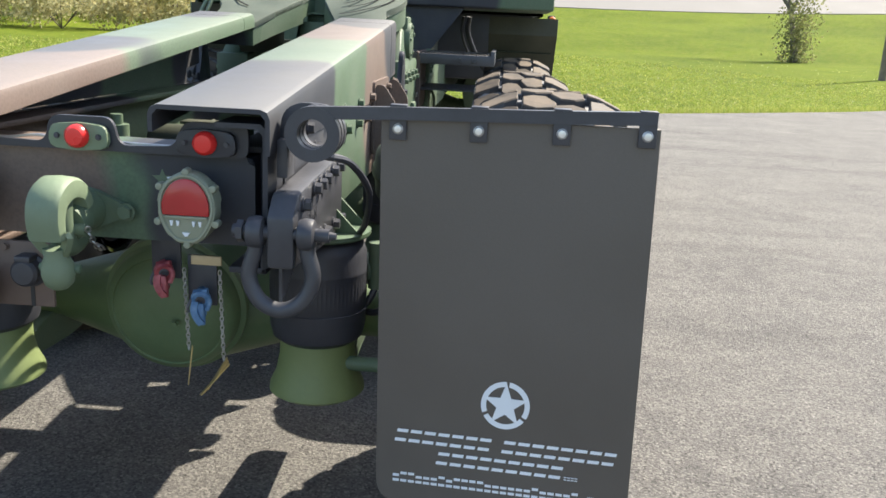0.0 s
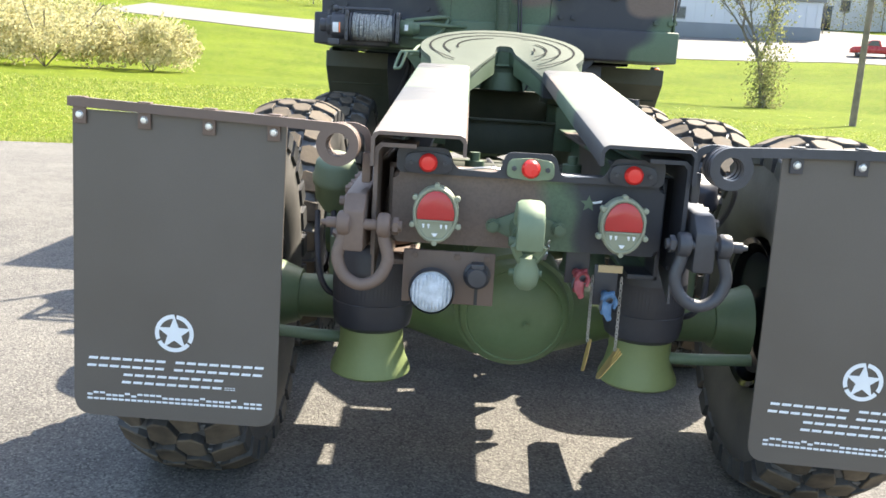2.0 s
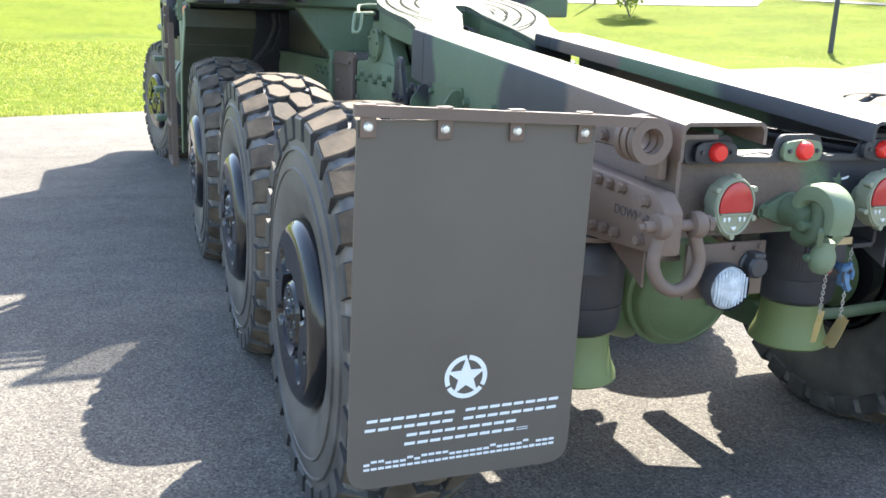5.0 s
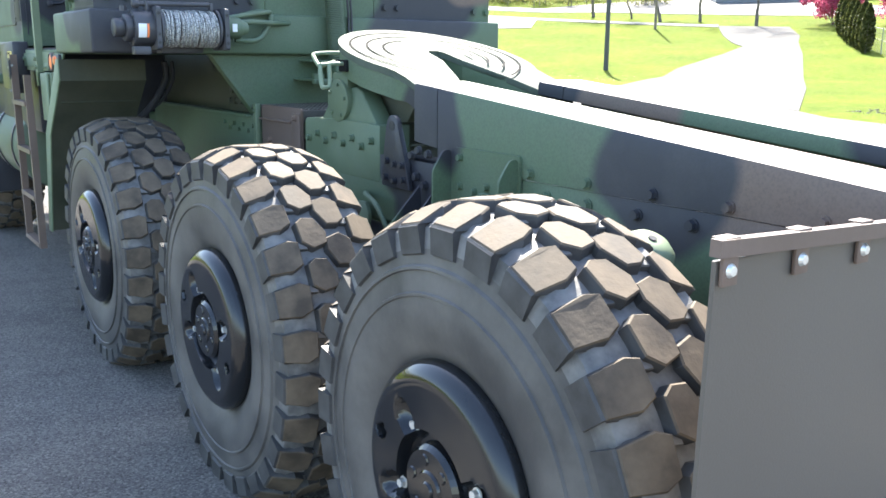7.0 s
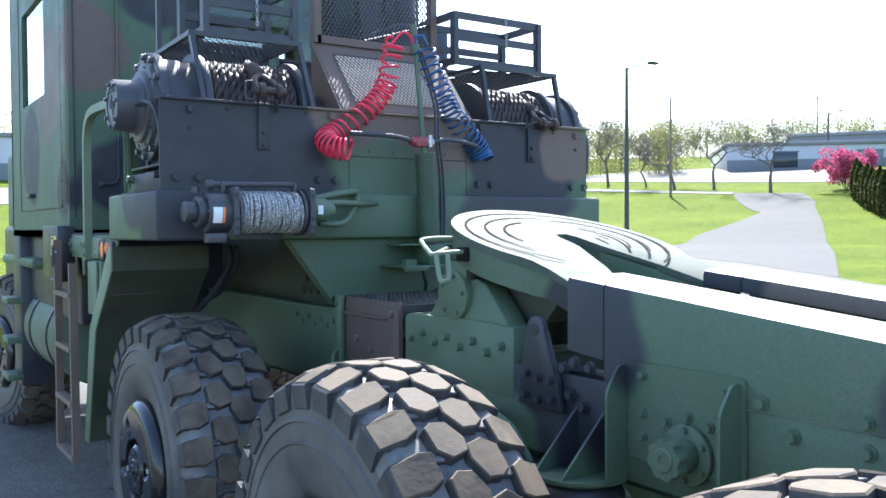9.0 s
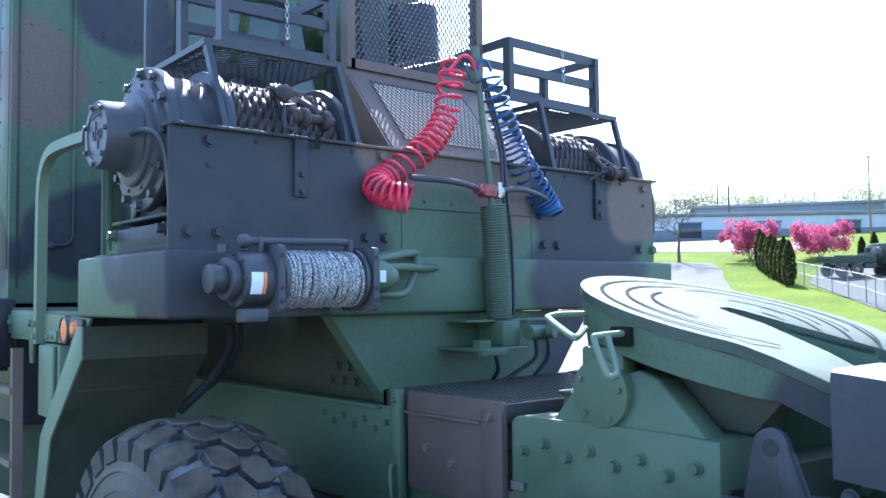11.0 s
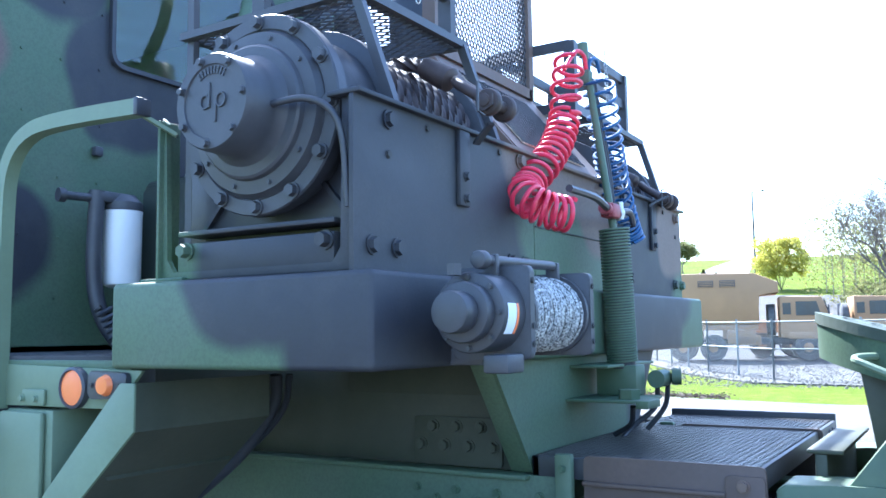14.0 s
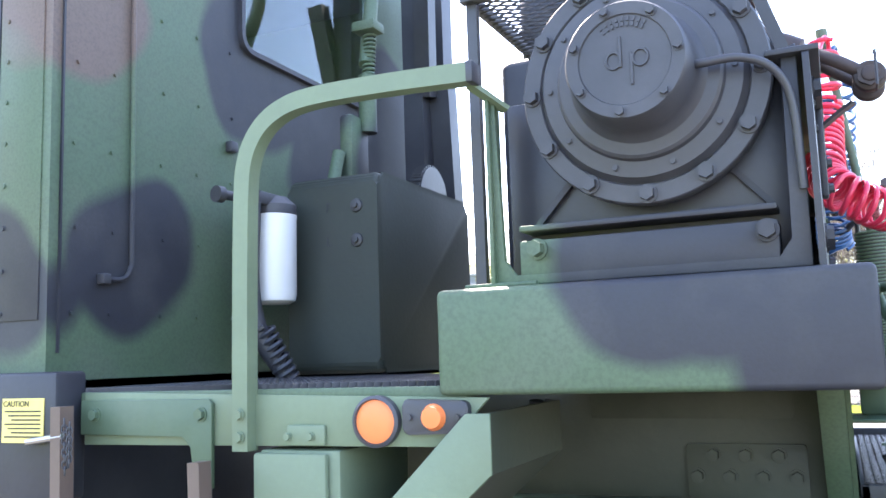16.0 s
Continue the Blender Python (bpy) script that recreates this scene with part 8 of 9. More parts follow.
def tree(x, y, height, label, leaf=None, count=0, size=0.12, spread=0.5, levels=4, seed=0, group="", trunk_leaves=0):
    rnd = random.Random(seed)
    z = land(x, y) - 0.05
    t = thing("tree", label, "tree", (x, y, z), group)
    bm = bmesh.new()
    ends = branches(bm, rnd, (x, y, z), height, spread, levels, height * 0.022, twig=height * 0.0009)
    top = max(p.z for p, _ in ends) - z
    f = height / top
    for v in bm.verts:
        v.co = Vector((x, y, z)) + (v.co - Vector((x, y, z))) * f
    part("trunk", bm, BARK, t)
    if leaf and count:
        es = [Vector((x, y, z)) + (p - Vector((x, y, z))) * f for p, _ in ends]

        def place():
            p = rnd.choice(es)
            return p + Vector((rnd.gauss(0, 1), rnd.gauss(0, 1), rnd.gauss(0, 1))) * height * 0.05

        vs, fs = leaves(count, place, size, rnd)
        if trunk_leaves:
            v2, f2 = leaves(trunk_leaves, lambda: (x + rnd.gauss(0, 0.5), y + rnd.gauss(0, 0.5), z + abs(rnd.gauss(0, 0.36)) * height), size, rnd)
            fs += [tuple(i + len(vs) for i in q) for q in f2]
            vs += v2
        raw_part("crown", [tuple(Vector(v) - Vector((x, y, z))) for v in vs], fs, leaf, t, at=(x, y, z))
    return t


# bare spreading trees along the far road
for i, (x, y, h) in enumerate(((73.6, 76.6, 8.5), (75.1, 71.9, 6.5), (74.5, 67.1, 8.8), (76.9, 63.6, 8.2), (76.9, 56.4, 8.0))):
    tree(x, y, h, "bare spreading tree with a few buds by the road", LEAF_DULL, 160, 0.035, 0.55, 6, 11 + i, "trees along the road")
for i, (x, y, h) in enumerate(((62, -1, 15), (66, 3.5, 13), (58, -6, 14), (70, -10, 16), (74, 8, 11), (63, -16, 14), (69, 8.2, 10), (67, 6.4, 11.5), (72, 1.5, 12.5), (60, 2.2, 11), (78, 2.5, 13), (80, -3, 14), (76, -6, 13), (84, 5.5, 12), (70, 4.2, 12), (66, -3, 13))):
    tree(x, y, h, "tall bare tree with dull budding twigs behind the compound", LEAF_DULL, 160, 0.045, 0.45, 6, 40 + i, "trees behind the compound")
tree(17.9, 52, 8.5, "slim tree with leafy suckers round its trunk on the lawn", LEAF_DULL, 900, 0.08, 0.3, 4, 71, "", 2200)
tree(129, 40.3, 4.6, "rounded green tree in early leaf on the far slope", LEAF_DULL, 5000, 0.11, 0.55, 4, 85)


def arborvitae(x, y, h, seed, group):
    rnd = random.Random(seed)
    z = land(x, y)
    t = thing("arborvitae", "dark columnar evergreen standing in a row", "shrub", (x, y, z), group)
    part("trunk", C((x, y, z - 0.05), (x, y, z + h * 0.85), 0.06, 0.015, n=8), BARK, t)

    def place():
        k = rnd.random() ** 0.8
        r = 0.24 * h * 0.62 * (0.55 + 0.45 * math.sin(min(1, k * 3) * math.pi / 2)) * (1 - k ** 4.5) * rnd.uniform(0.75, 1.05)
        a = rnd.uniform(0, 2 * math.pi)
        return (r * math.cos(a), r * math.sin(a), 0.05 + k * h)

    vs, fs = leaves(1500, place, 0.11, rnd, 1.2)
    raw_part("crown", vs, fs, LEAF_DARK, t, at=(x, y, z))


for i in range(8):
    f = i / 7
    arborvitae(63.2 + 11.7 * f, 36.6 + 9.2 * f, 3.6 + 0.25 * math.sin(i * 2.1), 200 + i, "evergreens by the drive")
for i in range(14):
    f = i / 13
    arborvitae(83 + 11 * f + 0.4 * math.sin(i * 5), 39.8 - 13 * f, 2.35 + 0.4 * math.sin(i * 1.7), 230 + i, "evergreens behind the compound")


def bush(x, y, w, h, leaf, count, label, seed, size=0.16, group="brush", clumps=12):
    rnd = random.Random(seed)
    z = land(x, y)
    t = thing("bush", label, "bush", (x, y, z), group)
    bm = bmesh.new()
    for k in range(9):
        a = rnd.uniform(0, 6.28)
        sweep(bm, [(x, y, z - 0.05), (x + 0.2 * w * math.cos(a), y + 0.2 * w * math.sin(a), z + 0.45 * h), (x + 0.4 * w * math.cos(a), y + 0.4 * w * math.sin(a), z + h * rnd.uniform(0.6, 0.95))], 0.03, 4)
    part("stems", bm, BARK, t)
    lumps = [(rnd.uniform(-0.4, 0.4) * w, rnd.uniform(-0.4, 0.4) * w, rnd.uniform(0.25, 0.8) * h, rnd.uniform(0.12, 0.24) * w * (12 / clumps) ** 0.3) for _ in range(clumps)]

    def place():
        cx, cy, cz, r = rnd.choice(lumps)
        d = Vector((rnd.gauss(0, 1), rnd.gauss(0, 1), rnd.gauss(0, 1))).normalized() * r * rnd.uniform(0.5, 1.08)
        return (cx + d.x, cy + d.y, max(0.05, cz + d.z))

    vs, fs = leaves(count, place, size, rnd)
    raw_part("crown", vs, fs, leaf, t, at=(x, y, z))


for i, (x, y, w, h) in enumerate(((-24, 47, 8, 4.0), (-19, 50, 6, 3.2), (-31, 50, 9, 4.5), (-36, 45, 9, 4.2), (-27, 58, 8, 4.2))):
    bush(x, y, w, h, LEAF_PALE, 9000, "pale budding brush on the edge of the lawn", 300 + i, 0.09, "brush", 40)
for i, (x, y, w, h) in enumerate(((77, 7, 6, 2.8), (79, 3, 7, 3.4), (76, -1, 7, 3.2), (78, -6, 7, 3.6), (75, -11, 7, 3.4), (82, 10, 6, 2.6))):
    bush(x, y, w, h, LEAF_DULL, 2600, "dull thicket of budding brush behind the compound", 360 + i, 0.1, "thicket", 30)
bush(44, 70, 7, 6.5, LEAF_SPRING, 4200, "rounded leafy bush beside the road", 320, 0.2)
for i, (x, y, w, h) in enumerate(((81.2, 50.6, 5.4, 4.8), (84.4, 44.6, 5.6, 4.1))):
    bush(x, y, w, h, LEAF_PINK, 9000, "rounded pink blossoming ornamental tree by the drive", 340 + i, 0.1, "pink trees", 60)

bush(98.8, 20.9, 6.0, 6.6, LEAF_YELLOW, 15000, "rounded yellow-green tree in early leaf", 83, 0.1, "", 80)

# far woods: nobody could count them
rnd = random.Random(5)
vs, fs, tv, tf = [], [], [], []
for k in range(700):
    a = radians(rnd.uniform(-42, 108))
    r = rnd.uniform(150, 300) if k % 3 else rnd.uniform(128, 150)
    if radians(46) < a < radians(82):
        r = rnd.uniform(200, 300)
    if k < 85:
        a, r = radians(rnd.uniform(32, 49)), rnd.uniform(120, 145)
    x, y = r * math.sin(a), 2 + r * math.cos(a)
    if 85 <= k < 165:
        a, r = radians(rnd.uniform(81.5, 114)), rnd.uniform(80, 112)
        x, y = r * math.sin(a), 2 + r * math.cos(a)
    if 165 <= k < 245:
        a, r = radians(rnd.uniform(50, 72)), rnd.uniform(168, 190)
        x, y = r * math.sin(a), 2 + r * math.cos(a)
    h = rnd.uniform(6, 11) if k >= 85 else rnd.uniform(5.5, 8.5)
    z = land(x, y)
    i = len(tv)
    tv += [(x - 0.09, y, z), (x + 0.09, y, z), (x, y + 0.09, z), (x, y, z + h * 1.05)]
    tf += [(i, i + 1, i + 3), (i + 1, i + 2, i + 3), (i + 2, i, i + 3)]
    for _ in range(26):
        j = len(tv)
        q, b = rnd.uniform(0, 6.28), z + h * rnd.uniform(0.2, 0.7)
        out = rnd.uniform(0.12, 0.3)
        e = (x + out * h * math.cos(q), y + out * h * math.sin(q), b + h * rnd.uniform(0.22, 0.45))
        tv += [(x - 0.035, y, b), (x + 0.035, y, b + 0.03), e]
        tf.append((j, j + 1, j + 2))
    dense = rnd.random() if k >= 245 else 0.2 + rnd.random()
    v2, f2 = leaves(int(260 + 420 * dense), lambda: (x + rnd.gauss(0, 0.2) * h, y + rnd.gauss(0, 0.2) * h, z + h * (rnd.uniform(0.0, 0.6) if rnd.random() < 0.4 else min(1.1, max(0.2, rnd.gauss(0.68, 0.2))))), 0.115, rnd)
    fs += [tuple(n + len(vs) for n in q) for q in f2]
    vs += v2
woods = raw_part("woods", vs, fs, leaf_material("distant budding crowns", (0.16, 0.16, 0.055), (0.3, 0.29, 0.11)))
tagged(woods, "distant budding trees along the rising ground", "trees", kind="stuff")
stems = raw_part("woods_stems", tv, tf, surface("pale grey bark", (0.17, 0.15, 0.13), 0.9, vary=0.3))
tagged(stems, "bare stems and limbs of the distant trees", "trees", kind="stuff")

# ---- buildings ----
def building(x, y, turn, w, d, h, wall, roof, label, doors=0, windows=0, base=None, gable=0.0):
    """A hall with its front towards -y before it is turned."""
    z = land(x, y) - 0.6
    m = Matrix.Translation((x, y, z)) @ Matrix.Rotation(radians(turn), 4, "Z")
    t = thing("building", label, "building", (x, y, z))

    def add(name, bm, mat, parent=t):
        bmesh.ops.transform(bm, matrix=m, verts=bm.verts)
        return part(name, bm, mat, parent)

    H = h + 0.6
    walls = add("wall", B(-w / 2, w / 2, 0, d, 0, H, 0.05), wall)
    bm = bmesh.new()
    n = int(w / 1.2)
    for k in range(n):
        xx = -w / 2 + (k + 0.5) * w / n
        box(bm, xx - 0.05, xx + 0.05, -0.05, 0.01, 0.6, H)
    ribs = add("wall_ribs", bm, wall, walls)
    ribs["kind"] = "stuff"
    if gable:
        bm = bmesh.new()
        prism(bm, [(-w / 2 - 0.4, -0.4, H), (w / 2 + 0.4, -0.4, H), (w / 2 + 0.4, d / 2, H + gable), (-w / 2 - 0.4, d / 2, H + gable)], (0, 0, 0.2))
        prism(bm, [(-w / 2 - 0.4, d + 0.4, H), (w / 2 + 0.4, d + 0.4, H), (w / 2 + 0.4, d / 2, H + gable), (-w / 2 - 0.4, d / 2, H + gable)], (0, 0, 0.2))
        for e in (-1, 1):
            prism(bm, [(e * w / 2, 0, H - 0.05), (e * w / 2, d, H - 0.05), (e * w / 2, d / 2, H + gable)], (-e * 0.1, 0, 0))
        add("roof", bm, roof)
    else:
        add("roof", B(-w / 2 - 0.3, w / 2 + 0.3, -0.3, d + 0.3, H, H + 0.5, 0.05), roof)
    if base:
        add("plinth", B(-w / 2 - 0.06, w / 2 + 0.06, -0.08, 0.02, 0, 0.6 + h * 0.38, 0.02), base)
    for k in range(doors):
        xx = -w / 2 + (k + 0.7) * w / (doors + 0.4)
        dr = add("door", B(xx - 1.6, xx + 1.6, -0.1, 0.0, 0.6, 0.6 + min(3.4, h * 0.7), 0.03), DARK_WINDOW if k % 2 == 0 else GREY_WALL)
        add("door_frame", B(xx - 1.8, xx + 1.8, -0.09, -0.01, 0.6 + min(3.4, h * 0.7), 0.8 + min(3.4, h * 0.7), 0.02), GREY_WALL, dr)
    for k in range(windows):
        xx = -w / 2 + (k + 0.5) * w / windows
        wn = add("window", B(xx - 0.7, xx + 0.7, -0.09, 0.0, 0.6 + h * 0.45, 0.6 + h * 0.75, 0.02), GREY_WALL)
        add("pane", B(xx - 0.6, xx + 0.6, -0.12, -0.08, 0.6 + h * 0.48, 0.6 + h * 0.72), DARK_WINDOW, wn)
    return t


building(111.5, 65.5, -45, 37, 20, 3.0, WHITE_WALL, ROOF_GREY, "long low white metal building with a grey base", 3, 0, GREY_WALL)
building(134, 75, -55, 30, 14, 4.0, GREY_WALL, ROOF_GREY, "grey flat-roofed building behind the white one", 0, 5)
building(168.6, 63.6, -69.5, 22, 12, 2.7, BLUE_WALL, BLUE_WALL, "long blue metal building on the hillside", 3, 0, None, 0.4)
building(26, 112, -8, 34, 18, 5.0, WHITE_WALL, ROOF_GREY, "white flat building beyond the far road", 0, 3, GREY_WALL)
building(60, 132, -25, 40, 16, 6.0, WHITE_WALL, ROOF_GREY, "pale building on the rise", 2, 4)

# ---- poles ----
def street_lamp(x, y, h, striped=False):
    z = land(x, y)
    t = thing("street_lamp", "tall grey steel street lamp" + (" with a red and white base" if striped else " on a bare pole"), "lamp post", (x, y, z), "street lamps")
    part("pole", C((x, y, z - 0.1), (x, y, z + h), 0.17, 0.11, n=14), POLE_GREY, t)
    bm = bmesh.new()
    sweep(bm, smooth_path([(x, y, z + h - 0.1), (x + 0.6, y - 0.5, z + h + 0.15), (x + 1.2, y - 1.0, z + h + 0.25)], 4), 0.05, 8)
    arm = part("arm", bm, POLE_GREY, t)
    part("lamp_head", B(x + 1.0, x + 1.7, y - 1.35, y - 0.95, z + h + 0.18, z + h + 0.36, 0.04), POLE_GREY, arm)
    if striped:
        for k in range(5):
            part("band", C((x, y, z + 0.1 + 0.42 * k), (x, y, z + 0.52 + 0.42 * k), 0.122, n=16), RED_PAINT if k % 2 == 0 else WHITE_INK, t, "red band" if k % 2 == 0 else "white band")
    return t


street_lamp(42, 43, 11.7, True)
street_lamp(130.3, 43.1, 8.0)
street_lamp(118.7, 27.6, 11.4)
street_lamp(112, 72, 7.5)


def utility_pole(x, y, h, arms=1):
    z = land(x, y)
    t = thing("utility_pole", "weathered wooden utility pole", "pole", (x, y, z), "utility poles")
    part("pole", C((x, y, z - 0.2), (x, y, z + h), 0.15, 0.1, n=10), WOOD_POLE, t)
    for k in range(arms):
        part("crossarm", B(x - 1.1, x + 1.1, y - 0.06, y + 0.06, z + h - 0.8 - 0.9 * k, z + h - 0.66 - 0.9 * k, 0.01), WOOD_POLE, t)


utility_pole(16.6, 36.1, 10, 0)
utility_pole(68.6, 62.5, 10.5, 0)
utility_pole(115, 53, 11)
utility_pole(140, 55, 12, 2)
utility_pole(132, 46, 12, 1)
utility_pole(46, 80, 10, 0)
utility_pole(128, 84, 11, 1)

# ---- chain-link fence of the compound ----
FENCE = [(70, 42), (54, 26.5), (45, 20.2), (37, 15.4), (29.8, 11.2), (26, 8.2), (24.9, 3.0), (25.4, -4), (26.8, -16)]
fence = thing("fence", "grey chain-link fence with steel posts round the compound", "fence", (*FENCE[4], land(*FENCE[4])))
for (xa, ya), (xb, yb) in zip(FENCE, FENCE[1:]):
    length = math.hypot(xb - xa, yb - ya)
    near = math.hypot((xa + xb) / 2, (ya + yb) / 2) < 34
    n = max(1, round(length / 3.0))
    for k in range(n + 1):
        x, y = xa + (xb - xa) * k / n, ya + (yb - ya) * k / n
        z = land(x, y)
        part("post", C((x, y, z - 0.1), (x, y, z + 1.95), 0.035, n=8), GALVANISED, fence)
    bm = bmesh.new()
    for dz in (1.85, 1.0):
        pts = [(xa + (xb - xa) * k / n, ya + (yb - ya) * k / n, land(xa + (xb - xa) * k / n, ya + (yb - ya) * k / n) + dz) for k in range(n + 1)]
        sweep(bm, pts, 0.022, 6)
    part("rail", bm, GALVANISED, fence)
    gap = 0.09 if near else 0.22
    m = int(length / gap)
    vs, fs = [], []
    r = 0.0035 if near else 0.005
    ux, uy = (xb - xa) / length, (yb - ya) / length
    for k in range(-int(1.8 / gap), m):
        for sgn in (1, -1):
            s0, s1 = k * gap, k * gap + 1.8
            za0, za1 = (0.05, 1.85) if sgn > 0 else (1.85, 0.05)
            c0, c1 = max(s0, 0), min(s1, length)
            if c1 <= c0:
                continue
            h0 = za0 + (za1 - za0) * (c0 - s0) / 1.8
            h1 = za0 + (za1 - za0) * (c1 - s0) / 1.8
            p0 = Vector((xa + ux * c0, ya + uy * c0, land(xa + ux * c0, ya + uy * c0) + h0))
            p1 = Vector((xa + ux * c1, ya + uy * c1, land(xa + ux * c1, ya + uy * c1) + h1))
            i = len(vs)
            o = Vector((uy, -ux, 0)) * r
            q = Vector((0, 0, r * 1.4))
            for p in (p0, p1):
                vs += [tuple(p + o), tuple(p - o * 0.5 + q), tuple(p - o * 0.5 - q)]
            fs += [(i, i + 1, i + 4, i + 3), (i + 1, i + 2, i + 5, i + 4), (i + 2, i, i + 3, i + 5)]
    wires = raw_part("wire_mesh", vs, fs, GALVANISED, fence)
    wires.matrix_parent_inverse = Matrix.Translation(-PLACE[fence.name])
    wires["kind"] = "stuff"

# ---- vehicles ----
def rolling_gear(add, xs, r, half, mat=RUBBER):
    for x in xs:
        for s in (-1, 1):
            w = add("wheel", lathe(bmesh.new(), [(0, 0.0), (r * 0.55, 0.0), (r * 0.58, -0.05), (r * 0.95, -0.02), (r, 0.04), (r, 0.24), (r * 0.9, 0.3), (0, 0.3)], (x, s * half, r), (0, -s, 0), 28), mat)
            add("hub", lathe(bmesh.new(), [(0, 0.03), (r * 0.2, 0.03), (r * 0.35, 0.0), (r * 0.52, -0.02)], (x, s * half, r), (0, s, 0), 16), TAN if r > 0.5 else STEEL, w)


def vehicle(name, x, y, turn, label, category, group=""):
    z = land(x, y) + 0.06
    m = Matrix.Translation((x, y, z)) @ Matrix.Rotation(radians(turn), 4, "Z")
    t = thing(name, label, category, (x, y, z), group)

    def add(pname, bm, mat, parent=t, text=""):
        bmesh.ops.transform(bm, matrix=m, verts=bm.verts)
        return part(pname, bm, mat, parent, text)

    return t, add


def cargo_truck(x, y, turn, paint, label, bed="open"):
    """Cab-over army truck; front towards +x before it is turned."""
    t, add = vehicle("army_truck", x, y, turn, label, "truck", "army trucks")
    bm = bmesh.new()
    prism(bm, [(1.3, -1.2, 1.0), (3.3, -1.2, 1.0), (3.35, -1.2, 1.75), (3.0, -1.2, 2.75), (1.3, -1.2, 2.8)], (0, 2.4, 0), 0.06)
    cab = add("cab", bm, paint)
    for s in (-1, 1):
        add("door_window", prism(bmesh.new(), [(1.95, s * 1.205, 1.95), (2.95, s * 1.205, 1.95), (2.78, s * 1.205, 2.55), (1.95, s * 1.205, 2.55)], (0, s * 0.02, 0)), DARK_WINDOW, cab)
        add("door_window", prism(bmesh.new(), [(1.42, s * 1.205, 2.0), (1.75, s * 1.205, 2.0), (1.75, s * 1.205, 2.5), (1.42, s * 1.205, 2.5)], (0, s * 0.02, 0)), DARK_WINDOW, cab)
        add("mirror", B(3.2, 3.26, s * 1.35, s * 1.55, 1.9, 2.4, 0.02), BLACK_PAINT, cab)
        add("fender", B(1.6, 3.3, s * 0.85, s * 1.22, 0.95, 1.25, 0.06), paint)
    add("windscreen", prism(bmesh.new(), [(3.32, -1.05, 1.85), (3.32, 1.05, 1.85), (3.08, 1.05, 2.62), (3.08, -1.05, 2.62)], (0.03, 0, 0.01)), DARK_WINDOW, cab)
    add("bumper", B(3.25, 3.5, -1.2, 1.2, 0.6, 0.98, 0.04), paint)
    add("chassis", B(-3.4, 3.2, -0.45, 0.45, 0.7, 1.0, 0.02), BLACK_PAINT)
    spare = lathe(bmesh.new(), [(0, 0), (0.5, 0), (0.58, 0.05), (0.58, 0.28), (0.5, 0.33), (0, 0.33)], (0.8, -0.5, 1.9), (1, 0, 0), 24)
    add("spare_wheel", spare, RUBBER)
    add("air_cleaner", C((1.0, 0.8, 1.1), (1.0, 0.8, 2.5), 0.2, n=16, bev=0.03), BLACK_PAINT)
    if bed == "tall":
        box_bm = bmesh.new()
        prism(box_bm, [(-3.45, -1.2, 1.6), (0.45, -1.2, 1.6), (0.45, -1.2, 2.92), (1.28, -1.2, 2.92), (1.28, -1.2, 3.42), (0.3, -1.2, 3.84), (-3.45, -1.2, 3.9)], (0, 2.4, 0), 0.05)
        shelter = add("shelter", box_bm, paint, t, "tan shelter box with two louvred vents")
        for k in range(2):
            for sd in (-1, 1):
                v = add("vent", B(-2.07 + 0.92 * k, -1.41 + 0.92 * k, sd * 1.19, sd * 1.235, 3.25, 3.55, 0.01), GREY_BLACK, shelter)
                for j in range(4):
                    add("slat", B(-2.05 + 0.92 * k, -1.43 + 0.92 * k, sd * 1.235, sd * 1.245, 3.26 + 0.075 * j, 3.29 + 0.075 * j), paint, v)
        add("rear_chassis", B(-3.6, -3.38, -0.5, 0.5, 0.95, 1.25, 0.02), BLACK_PAINT)
        add("sub_frame", B(-3.4, 0.4, -1.1, 1.1, 1.36, 1.59, 0.02), paint)
        for k in range(4):
            add("bracket", B(-3.2 + 1.05 * k, -3.0 + 1.05 * k, -1.0, 1.0, 0.99, 1.37, 0.01), paint)
        for sd in (-1, 1):
            add("locker", B(-0.9, 0.3, sd * 0.75, sd * 1.15, 0.75, 1.34, 0.03), paint)
    elif bed == "open":
        bm = bmesh.new()
        box(bm, -3.5, 0.4, -1.2, 1.2, 1.15, 1.3)
        add("bed", bm, paint)
        for s in (-1, 1):
            add("side_board", B(-3.5, 0.4, s * 1.17, s * 1.2, 1.3, 1.75, 0.01), paint)
        add("head_board", B(0.37, 0.42, -1.2, 1.2, 1.3, 2.0, 0.01), paint)
    else:
        add("shelter", B(-3.6, 0.45, -1.2, 1.2, 1.2, 3.0, 0.05), paint)
    rolling_gear(add, (2.4, -1.5, -2.8) if bed == "tall" else (2.35, -1.3, -2.7), 0.58, 1.12)
    for s in (-1, 1):
        add("tool_box", B(-0.6, 0.5, s * 0.7, s * 1.15, 0.7, 1.1, 0.03), paint)
    return t


cargo_truck(38.03, 11.5, -77, TAN, "tan army truck with a tall shelter box behind the fence", "tall")
cargo_truck(42.0, 9.0, -77, TAN, "tan army cargo truck parked behind another")
cargo_truck(31, -3.5, -85, surface("dull green truck paint", (0.16, 0.17, 0.1), 0.6), "dull green army truck parked behind the fence")
cargo_truck(72.5, 35.0, -30, surface("dark green truck paint", (0.06, 0.075, 0.05), 0.6), "dark green army truck parked in the compound")
cargo_truck(81.5, 29.4, -20, surface("grey green truck paint", (0.12, 0.14, 0.12), 0.6), "grey-green army truck parked in the compound", "box")


